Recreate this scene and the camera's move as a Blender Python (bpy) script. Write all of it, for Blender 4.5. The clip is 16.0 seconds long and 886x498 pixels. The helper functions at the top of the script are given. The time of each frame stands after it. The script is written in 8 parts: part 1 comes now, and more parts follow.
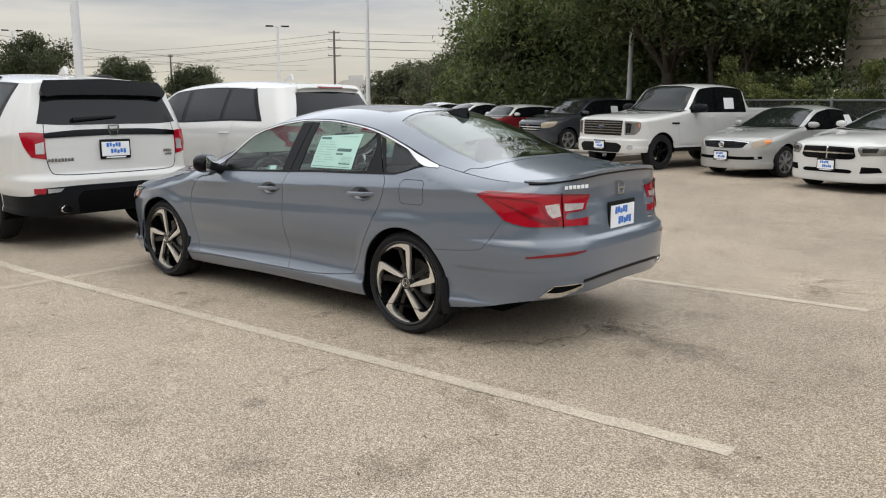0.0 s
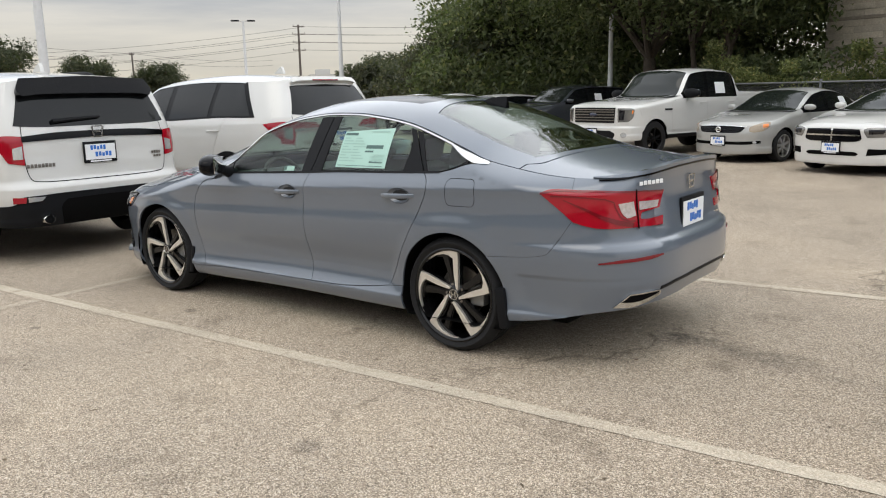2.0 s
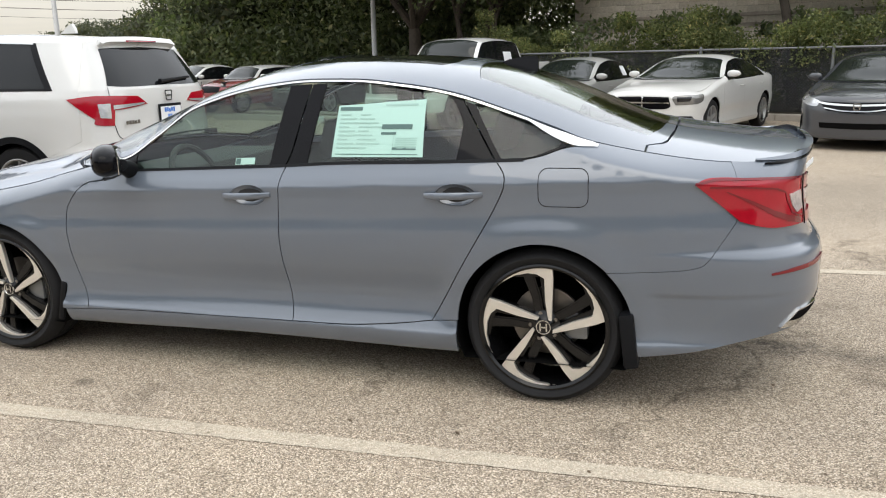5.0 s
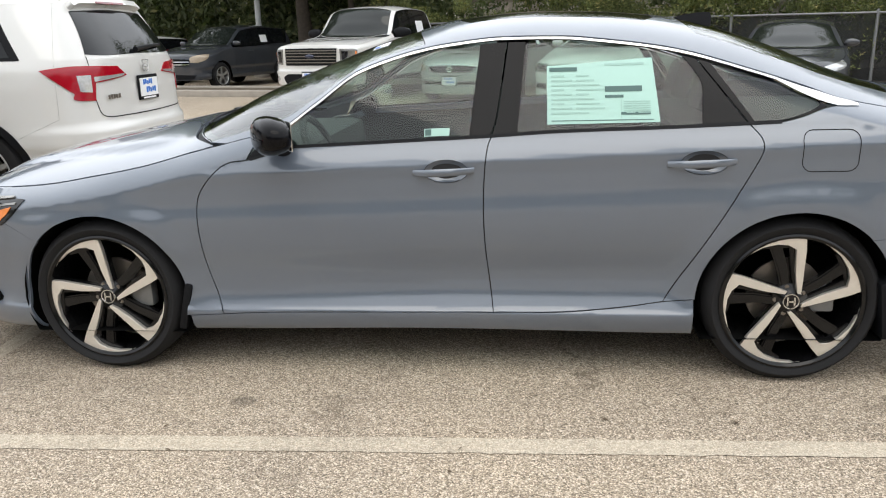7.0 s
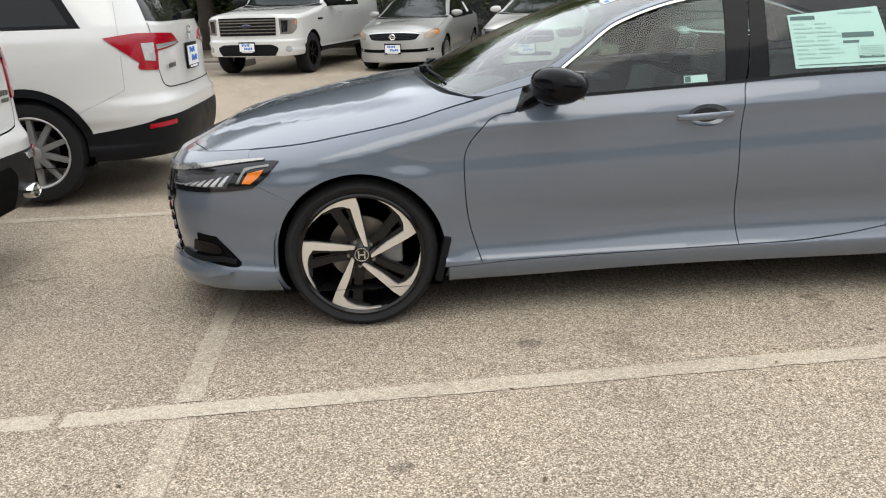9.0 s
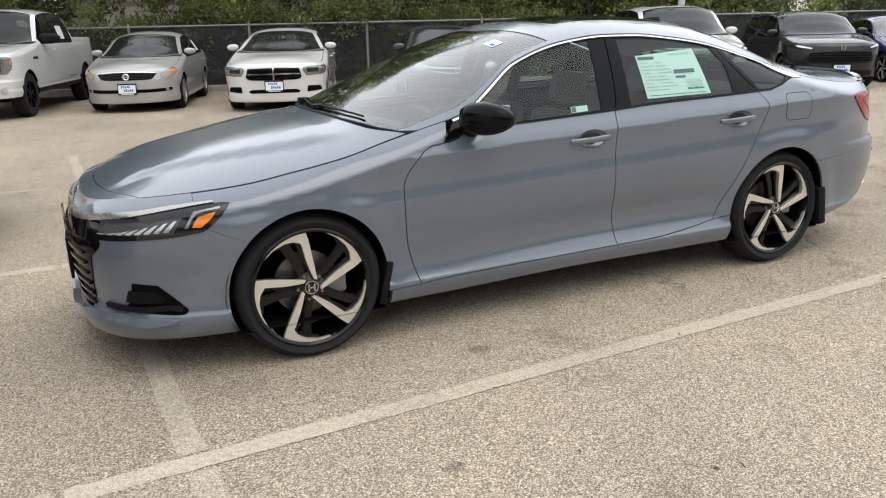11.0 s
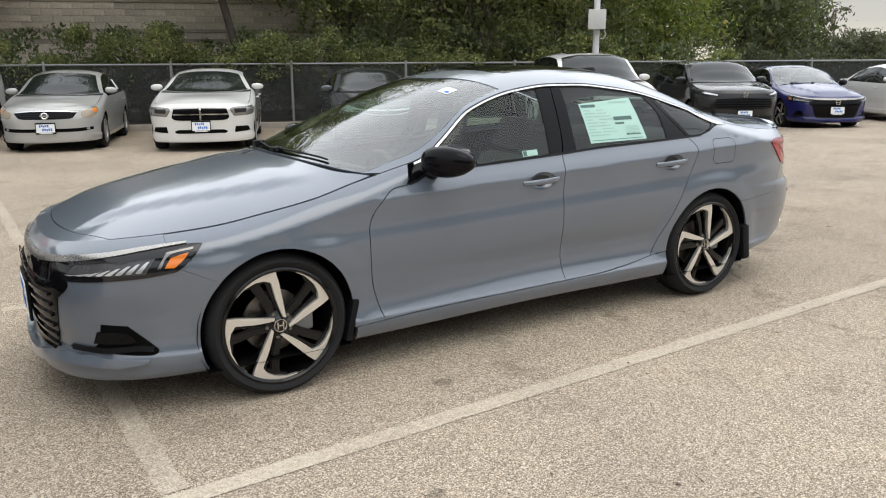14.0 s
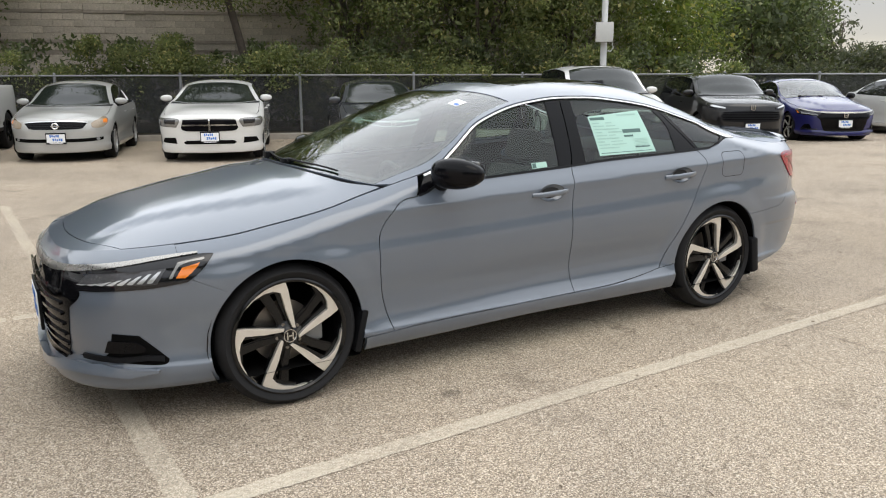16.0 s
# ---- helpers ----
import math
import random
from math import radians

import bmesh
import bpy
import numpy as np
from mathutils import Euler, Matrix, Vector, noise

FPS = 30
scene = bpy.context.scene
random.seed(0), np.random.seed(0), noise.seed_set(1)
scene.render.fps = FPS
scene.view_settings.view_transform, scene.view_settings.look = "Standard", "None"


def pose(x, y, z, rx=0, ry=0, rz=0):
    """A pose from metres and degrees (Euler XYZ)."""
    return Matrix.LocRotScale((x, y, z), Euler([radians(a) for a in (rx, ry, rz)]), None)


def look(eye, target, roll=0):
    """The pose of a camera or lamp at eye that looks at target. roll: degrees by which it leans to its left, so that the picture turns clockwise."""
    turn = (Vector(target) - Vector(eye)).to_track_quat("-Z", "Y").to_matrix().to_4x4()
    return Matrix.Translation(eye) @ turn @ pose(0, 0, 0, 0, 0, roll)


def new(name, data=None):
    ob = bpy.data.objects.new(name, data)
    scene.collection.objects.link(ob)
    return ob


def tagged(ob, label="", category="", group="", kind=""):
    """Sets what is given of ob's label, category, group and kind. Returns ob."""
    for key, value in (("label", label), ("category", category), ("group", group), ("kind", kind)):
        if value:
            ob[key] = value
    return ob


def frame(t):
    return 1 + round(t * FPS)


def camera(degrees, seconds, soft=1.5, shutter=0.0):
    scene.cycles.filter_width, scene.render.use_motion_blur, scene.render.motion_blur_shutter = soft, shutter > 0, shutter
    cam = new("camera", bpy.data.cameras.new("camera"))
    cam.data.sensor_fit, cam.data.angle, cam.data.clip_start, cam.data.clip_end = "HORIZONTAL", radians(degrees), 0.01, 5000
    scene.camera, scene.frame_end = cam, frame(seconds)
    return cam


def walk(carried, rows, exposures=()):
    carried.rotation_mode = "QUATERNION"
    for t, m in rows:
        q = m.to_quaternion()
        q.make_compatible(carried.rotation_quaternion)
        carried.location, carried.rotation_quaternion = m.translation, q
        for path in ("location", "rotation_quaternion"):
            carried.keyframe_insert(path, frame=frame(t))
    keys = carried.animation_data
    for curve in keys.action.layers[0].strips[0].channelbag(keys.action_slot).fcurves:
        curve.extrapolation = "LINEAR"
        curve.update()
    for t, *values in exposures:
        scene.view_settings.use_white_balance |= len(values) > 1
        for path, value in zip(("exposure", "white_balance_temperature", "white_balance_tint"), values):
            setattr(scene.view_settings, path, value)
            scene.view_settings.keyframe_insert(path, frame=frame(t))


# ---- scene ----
SKY_STRENGTH, ZENITH, SUN_STRENGTH, EXPOSURE = 0.85, 2.0, 0.8, 0.06
cam = camera(58.9, 16.0, 1.1)
PATH = [
    (0, (4.747, -4.51, 1.503), (3.488, -3.001, 1.133), 0.3),
    (0.5, (4.684, -4.483, 1.495), (3.419, -2.977, 1.127), -0.3),
    (1, (4.53, -4.351, 1.5), (3.271, -2.843, 1.128), -0.8),
    (1.5, (4.318, -4.324, 1.474), (3.08, -2.8, 1.094), -1.1),
    (2, (4.032, -4.366, 1.487), (2.833, -2.814, 1.097), -1.1),
    (2.5, (3.73, -4.322, 1.462), (2.598, -2.723, 1.06), -0.9),
    (3, (3.388, -4.267, 1.469), (2.345, -2.612, 1.056), -0.8),
    (3.5, (3.038, -4.241, 1.461), (2.098, -2.526, 1.042), -0.9),
    (3.7, (2.919, -4.219, 1.456), (2.027, -2.48, 1.032), -0.7),
    (5.8, (1.35, -3.886, 1.419), (0.931, -1.993, 0.929), -1.0),
    (6, (1.213, -3.908, 1.4), (0.834, -2.008, 0.903), -0.8),
    (6.5, (0.857, -3.923, 1.416), (0.555, -2.014, 0.905), -0.9),
    (7, (0.418, -3.913, 1.4), (0.184, -2.001, 0.863), -1.2),
    (7.5, (-0.009, -4.015, 1.392), (-0.207, -2.105, 0.834), -1.9),
    (8, (-0.379, -4.088, 1.385), (-0.472, -2.179, 0.795), -1.4),
    (8.2, (-0.57, -4.105, 1.372), (-0.656, -2.202, 0.763), -1.4),
    (10.3, (-2.001, -4.21, 1.385), (-1.349, -2.412, 0.801), -1.7),
    (10.5, (-2.106, -4.224, 1.406), (-1.388, -2.448, 0.831), -1.5),
    (11, (-2.288, -4.161, 1.428), (-1.478, -2.416, 0.883), -1.3),
    (11.5, (-2.432, -4.127, 1.445), (-1.543, -2.407, 0.946), -1.1),
    (12, (-2.542, -4.166, 1.465), (-1.581, -2.481, 0.978), -1.1),
    (12.5, (-2.541, -4.19, 1.473), (-1.543, -2.524, 0.995), -1.0),
    (13, (-2.541, -4.203, 1.472), (-1.537, -2.538, 1.001), -0.9),
    (13.5, (-2.552, -4.203, 1.469), (-1.547, -2.536, 1.009), -0.7),
    (14, (-2.55, -4.201, 1.464), (-1.543, -2.533, 1.013), -0.4),
    (14.5, (-2.557, -4.197, 1.465), (-1.55, -2.527, 1.023), -0.3),
    (15, (-2.564, -4.185, 1.46), (-1.556, -2.513, 1.026), -0.2),
    (15.5, (-2.568, -4.191, 1.462), (-1.564, -2.515, 1.034), -0.1),
    (16, (-2.568, -4.202, 1.467), (-1.571, -2.52, 1.044), -0.2),
]
walk(cam, [(t, look(e, g, r)) for t, e, g, r in PATH], [(0.0, EXPOSURE - 0.15), (3.0, EXPOSURE - 0.03), (5.6, EXPOSURE + 0.19), (7.6, EXPOSURE + 0.19), (9.0, EXPOSURE + 0.08), (11.0, EXPOSURE + 0.03), (16.0, EXPOSURE + 0.08)])

# ---- sky and sun: a bright overcast day, thinner cloud low over the open side of the lot ----
world = bpy.data.worlds.new("world")
scene.world = world
world.use_nodes = True
wn, wl = world.node_tree.nodes, world.node_tree.links
wn.clear()
SUN_EL, SUN_ROT = radians(62), radians(175)
sky = wn.new("ShaderNodeTexSky")
sky.sky_type, sky.sun_disc, sky.sun_elevation, sky.sun_rotation = "NISHITA", False, SUN_EL, SUN_ROT
sky.dust_density = 4.0
w_co = wn.new("ShaderNodeTexCoord")
w_map = wn.new("ShaderNodeMapping")
w_map.inputs["Scale"].default_value = (0.9, 0.9, 8.0)
w_noise = wn.new("ShaderNodeTexNoise")
w_noise.inputs["Scale"].default_value, w_noise.inputs["Detail"].default_value, w_noise.inputs["Roughness"].default_value = 2.0, 6.0, 0.55
w_ramp = wn.new("ShaderNodeValToRGB")
w_ramp.color_ramp.elements[0].position, w_ramp.color_ramp.elements[0].color = 0.40, (0.50, 0.56, 0.67, 1)
w_ramp.color_ramp.elements[1].position, w_ramp.color_ramp.elements[1].color = 0.60, (0.98, 0.97, 0.95, 1)
w_sep = wn.new("ShaderNodeSeparateXYZ")
w_low = wn.new("ShaderNodeMapRange")
w_low.inputs["From Min"].default_value, w_low.inputs["From Max"].default_value = 0.0, 0.16
w_low.inputs["To Min"].default_value, w_low.inputs["To Max"].default_value = 0.85, 0.0
w_warm = wn.new("ShaderNodeMixRGB")
w_warm.inputs["Color2"].default_value = (1.0, 0.91, 0.72, 1)
w_mix = wn.new("ShaderNodeMixRGB")
w_mix.inputs["Fac"].default_value = 0.86
w_gain = wn.new("ShaderNodeMixRGB")
w_gain.blend_type, w_gain.inputs["Fac"].default_value, w_gain.inputs["Color2"].default_value = "MULTIPLY", 1.0, (0.11, 0.11, 0.11, 1)
w_bg = wn.new("ShaderNodeBackground")
w_bg.inputs["Strength"].default_value = SKY_STRENGTH
w_out = wn.new("ShaderNodeOutputWorld")
wl.new(w_co.outputs["Generated"], w_map.inputs["Vector"])
wl.new(w_map.outputs["Vector"], w_noise.inputs["Vector"])
wl.new(w_noise.outputs["Fac"], w_ramp.inputs["Fac"])
wl.new(w_co.outputs["Generated"], w_sep.inputs["Vector"])
wl.new(w_sep.outputs["Z"], w_low.inputs["Value"])
wl.new(w_low.outputs["Result"], w_warm.inputs["Fac"])
wl.new(w_ramp.outputs["Color"], w_warm.inputs["Color1"])
wl.new(sky.outputs["Color"], w_gain.inputs["Color1"])
wl.new(w_gain.outputs["Color"], w_mix.inputs["Color1"])
wl.new(w_warm.outputs["Color"], w_mix.inputs["Color2"])
w_zen = wn.new("ShaderNodeMapRange")
w_zen.inputs["From Min"].default_value, w_zen.inputs["From Max"].default_value = 0.11, 0.36
w_zen.inputs["To Min"].default_value, w_zen.inputs["To Max"].default_value = SKY_STRENGTH, SKY_STRENGTH * ZENITH
# the cloud is thinner, and brighter, over the fence side
w_dot = wn.new("ShaderNodeVectorMath")
w_dot.operation = "DOT_PRODUCT"
w_dot.inputs[1].default_value = (0.4, 0.917, 0.0)
w_side = wn.new("ShaderNodeMapRange")
w_side.interpolation_type = "SMOOTHSTEP"
w_side.inputs["From Min"].default_value, w_side.inputs["From Max"].default_value = -0.75, 0.55
w_side.inputs["To Min"].default_value, w_side.inputs["To Max"].default_value = 0.80, 1.5
w_mul = wn.new("ShaderNodeMath")
w_mul.operation = "MULTIPLY"
w_zen.inputs["To Min"].default_value, w_zen.inputs["To Max"].default_value = 0.0, SKY_STRENGTH * (ZENITH - 1)
w_add = wn.new("ShaderNodeMath")
w_add.operation = "ADD"
w_add.inputs[1].default_value = SKY_STRENGTH
wl.new(w_co.outputs["Generated"], w_dot.inputs[0])
wl.new(w_dot.outputs["Value"], w_side.inputs["Value"])
wl.new(w_sep.outputs["Z"], w_zen.inputs["Value"])
wl.new(w_zen.outputs["Result"], w_mul.inputs[0])
wl.new(w_side.outputs["Result"], w_mul.inputs[1])
wl.new(w_mul.outputs["Value"], w_add.inputs[0])
wl.new(w_add.outputs["Value"], w_bg.inputs["Strength"])
w_smooth = wn.new("ShaderNodeMixRGB")
w_smooth.inputs["Color2"].default_value = (0.885, 0.92, 0.965, 1)
w_high = wn.new("ShaderNodeMapRange")
w_high.inputs["From Min"].default_value, w_high.inputs["From Max"].default_value = 0.16, 0.38
w_high.inputs["To Min"].default_value, w_high.inputs["To Max"].default_value = 0.0, 0.88
wl.new(w_sep.outputs["Z"], w_high.inputs["Value"])
wl.new(w_high.outputs["Result"], w_smooth.inputs["Fac"])
wl.new(w_mix.outputs["Color"], w_smooth.inputs["Color1"])
wl.new(w_smooth.outputs["Color"], w_bg.inputs["Color"])
wl.new(w_bg.outputs["Background"], w_out.inputs["Surface"])

sun_data = bpy.data.lights.new("sun", "SUN")
sun_data.energy, sun_data.angle, sun_data.color = SUN_STRENGTH, radians(45), (1.0, 0.93, 0.82)
sun = new("sun", sun_data)
sun_dir = Vector((math.sin(SUN_ROT) * math.cos(SUN_EL), math.cos(SUN_ROT) * math.cos(SUN_EL), math.sin(SUN_EL)))
sun.matrix_world = look(tuple(sun_dir * 60), (0, 0, 0))


# ---- materials ----
def material(name):
    m = bpy.data.materials.new(name)
    m.use_nodes = True
    nodes, links = m.node_tree.nodes, m.node_tree.links
    return m, nodes, links, nodes["Principled BSDF"]


def set_in(node, **values):
    for key, value in values.items():
        node.inputs[key.replace("_", " ")].default_value = value
    return node


def noise_node(nodes, links, scale, detail=4.0, rough=0.55, coords=None, stretch=None):
    tex = nodes.new("ShaderNodeTexNoise")
    set_in(tex, Scale=scale, Detail=detail, Roughness=rough)
    if coords is None:
        coords = nodes.new("ShaderNodeTexCoord").outputs["Object"]
    if stretch:
        mp = nodes.new("ShaderNodeMapping")
        mp.inputs["Scale"].default_value = stretch
        links.new(coords, mp.inputs["Vector"])
        coords = mp.outputs["Vector"]
    links.new(coords, tex.inputs["Vector"])
    return tex


def ramp_node(nodes, links, source, stops):
    r = nodes.new("ShaderNodeValToRGB")
    while len(r.color_ramp.elements) < len(stops):
        r.color_ramp.elements.new(0.5)
    for el, (pos, col) in zip(r.color_ramp.elements, stops):
        el.position, el.color = pos, (*col, 1) if len(col) == 3 else col
    links.new(source, r.inputs["Fac"])
    return r


def bump_node(nodes, links, bsdf, height, strength=0.3, distance=0.01):
    b = nodes.new("ShaderNodeBump")
    set_in(b, Strength=strength, Distance=distance)
    links.new(height, b.inputs["Height"])
    links.new(b.outputs["Normal"], bsdf.inputs["Normal"])
    return b


def mix_node(nodes, links, fac, a, b, blend="MIX"):
    n = nodes.new("ShaderNodeMixRGB")
    n.blend_type = blend
    for sock, val in (("Fac", fac), ("Color1", a), ("Color2", b)):
        if isinstance(val, (int, float)):
            n.inputs[sock].default_value = val
        elif isinstance(val, tuple):
            n.inputs[sock].default_value = (*val, 1)
        else:
            links.new(val, n.inputs[sock])
    return n.outputs["Color"]


def plain(name, color, rough=0.5, metal=0.0, spread=0.12, scale=9.0, coat=0.0, bump=0.0, spec=0.5):
    """A surface with a little variation of tone and gloss at two scales."""
    m, nodes, links, b = material(name)
    big, small = noise_node(nodes, links, scale, 3), noise_node(nodes, links, scale * 14, 2)
    mixed = mix_node(nodes, links, 0.4, big.outputs["Fac"], small.outputs["Fac"])
    lo, hi = tuple(c * (1 - spread) for c in color), tuple(min(1, c * (1 + spread)) for c in color)
    links.new(ramp_node(nodes, links, mixed, [(0.3, lo), (0.7, hi)]).outputs["Color"], b.inputs["Base Color"])
    links.new(ramp_node(nodes, links, mixed, [(0.3, (rough * 0.85,) * 3), (0.7, (min(1, rough * 1.15),) * 3)]).outputs["Color"], b.inputs["Roughness"])
    set_in(b, Metallic=metal, Coat_Weight=coat, Coat_Roughness=0.04, Specular_IOR_Level=spec)
    if bump:
        bump_node(nodes, links, b, small.outputs["Fac"], bump, 0.004)
    return m


def paint(name, color, metal=0.0, rough=0.45, dust=0.05, lacquer=1.62, spec=0.2):
    """Car paint: flake base under clear lacquer, with a thin film of road dust in patches."""
    m, nodes, links, b = material(name)
    flake = noise_node(nodes, links, 900, 1)
    film = noise_node(nodes, links, 3.0, 5)
    lo, hi = tuple(c * 0.93 for c in color), tuple(min(1, c * 1.07) for c in color)
    base = ramp_node(nodes, links, flake.outputs["Fac"], [(0.35, lo), (0.65, hi)]).outputs["Color"]
    amount = ramp_node(nodes, links, film.outputs["Fac"], [(0.45, (0, 0, 0)), (0.8, (dust,) * 3)]).outputs["Color"]
    links.new(mix_node(nodes, links, amount, base, (0.42, 0.38, 0.32)), b.inputs["Base Color"])
    links.new(ramp_node(nodes, links, film.outputs["Fac"], [(0.3, (0.0,) * 3), (0.8, (0.03,) * 3)]).outputs["Color"], b.inputs["Coat Roughness"])
    set_in(b, Metallic=metal, Roughness=rough, Coat_Weight=1.0, Coat_IOR=lacquer, Specular_IOR_Level=spec)
    return m


def pane(name, tint, gloss=0.07):
    """A thin pane: tinted see-through with a mirror-like film that grows at grazing angles."""
    m, nodes, links, b = material(name)
    nodes.remove(b)
    clear, shine = nodes.new("ShaderNodeBsdfTransparent"), nodes.new("ShaderNodeBsdfGlossy")
    clear.inputs["Color"].default_value = (*tint, 1)
    film = noise_node(nodes, links, 4.0, 4)
    links.new(ramp_node(nodes, links, film.outputs["Fac"], [(0.4, (0.01,) * 3), (0.8, (0.05,) * 3)]).outputs["Color"], shine.inputs["Roughness"])
    facing = nodes.new("ShaderNodeLayerWeight")
    facing.inputs["Blend"].default_value = 0.5
    steep = nodes.new("ShaderNodeMath")
    steep.operation, steep.inputs[1].default_value = "POWER", 4.5
    amount = nodes.new("ShaderNodeMapRange")
    amount.inputs["To Min"].default_value = gloss
    links.new(facing.outputs["Facing"], steep.inputs[0])
    links.new(steep.outputs["Value"], amount.inputs["Value"])
    mix = nodes.new("ShaderNodeMixShader")
    links.new(amount.outputs["Result"], mix.inputs["Fac"])
    links.new(clear.outputs["BSDF"], mix.inputs[1])
    links.new(shine.outputs["BSDF"], mix.inputs[2])
    links.new(mix.outputs["Shader"], nodes["Material Output"].inputs["Surface"])
    return m


PAINT_BLUEGREY = paint("paint_blue_grey_pearl", (0.113, 0.134, 0.167), 0.05, 0.30, 0.02, 1.64, 0.35)
PAINT_WHITE = paint("paint_white", (0.61, 0.605, 0.585), 0.0, 0.45, 0.08)
PAINT_SILVER = paint("paint_silver", (0.40, 0.40, 0.385), 0.25, 0.42, 0.10)
PAINT_BLUE = paint("paint_deep_blue", (0.013, 0.014, 0.095), 0.0, 0.4, 0.01, 1.5)
PAINT_BLACK = paint("paint_black", (0.005, 0.005, 0.006), 0.0, 0.4, 0.002, 1.45)
PAINT_CHARCOAL = paint("paint_charcoal", (0.042, 0.045, 0.052), 0.0, 0.4, 0.012)
PAINT_RED = paint("paint_red", (0.20, 0.014, 0.02), 0.0, 0.4)
PAINT_BLUEBLACK = paint("paint_slate", (0.030, 0.034, 0.042), 0.0, 0.4, 0.012)
BLACK_GLOSS = plain("black_gloss_trim", (0.004, 0.004, 0.005), 0.05, spec=0.14)
GLASS_OPAQUE = plain("tinted_pane", (0.006, 0.007, 0.008), 0.03, spread=0.05, spec=0.28)
GLASS_FRONT = plain("parked_windscreen", (0.010, 0.013, 0.012), 0.03, spread=0.05, spec=0.40)
BLACK_PLASTIC = plain("black_plastic", (0.007, 0.0075, 0.009), 0.5, bump=0.15, spec=0.14)
UNDER = plain("underbody_black", (0.004, 0.004, 0.004), 0.9, spec=0.05)
RUBBER = plain("tyre_rubber", (0.016, 0.016, 0.017), 0.75, scale=20, bump=0.2, spec=0.2)
RIM_BLACK = plain("wheel_black", (0.005, 0.005, 0.0055), 0.12, spec=0.35)
RIM_FACE = plain("machined_alloy", (0.76, 0.73, 0.68), 0.34, 0.75, 0.05, 30)
RIM_GREY = plain("alloy_grey", (0.40, 0.40, 0.40), 0.35, 0.7)
SATIN = plain("satin_chrome", (0.40, 0.385, 0.36), 0.28, 0.9, 0.04)
CHROME = plain("chrome", (0.66, 0.66, 0.65), 0.10, 1.0, 0.03)
STEEL = plain("brake_steel", (0.22, 0.20, 0.18), 0.42, 0.9, 0.2, 25)
LAMP_RED = plain("red_lens", (0.32, 0.003, 0.014), 0.10, coat=0.25)
LAMP_DARKRED = plain("dark_red_lens", (0.16, 0.003, 0.009), 0.12, coat=0.3)
LAMP_AMBER = plain("amber_lens", (0.75, 0.20, 0.02), 0.15, coat=1.0)
LAMP_CLEAR = plain("clear_lens", (0.55, 0.56, 0.57), 0.12, 0.5, 0.25, 60, coat=1.0)
LAMP_TRAY = plain("lamp_tray", (0.07, 0.07, 0.074), 0.25, 0.4, 0.3, 80)
LAMP_REVERSE = plain("reverse_lens", (0.52, 0.46, 0.45), 0.15, 0.3, 0.3, 60, coat=1.0)
LAMP_SMOKE = plain("smoked_lens", (0.010, 0.010, 0.012), 0.03, spec=0.5)
LAMP_GREY = plain("grey_lens", (0.20, 0.195, 0.185), 0.15, 0.4, 0.3, 40, coat=1.0)
LAMP_AGED = plain("aged_lens", (0.34, 0.27, 0.19), 0.2, 0.2, 0.3, 40, coat=1.0)
GLASS = pane("window_glass", (0.60, 0.73, 0.67), 0.05)
GLASS_SHIELD = pane("windscreen_glass", (0.64, 0.74, 0.68), 0.20)
GLASS_BACK = pane("rear_glass", (0.60, 0.68, 0.64), 0.24)
DOOR_TRIM = plain("door_trim", (0.035, 0.035, 0.036), 0.8, spec=0.2)
CABIN = plain("cabin_cloth", (0.06, 0.06, 0.062), 0.85, bump=0.3)
CABIN_LIGHT = plain("cabin_headliner", (0.30, 0.29, 0.27), 0.9)
PAPER = plain("sticker_paper", (0.38, 0.58, 0.51), 0.7, spread=0.03)
INK = plain("printed_ink", (0.07, 0.13, 0.12), 0.7)
INK_GREY = plain("pale_print", (0.30, 0.46, 0.405), 0.7)
WHITE_PRINT = plain("white_plate", (0.82, 0.83, 0.84), 0.45, spread=0.03)
BLUE_PRINT = plain("blue_print", (0.03, 0.16, 0.55), 0.5)
BADGE_NAVY = plain("navy_enamel", (0.012, 0.018, 0.045), 0.25, coat=0.6)


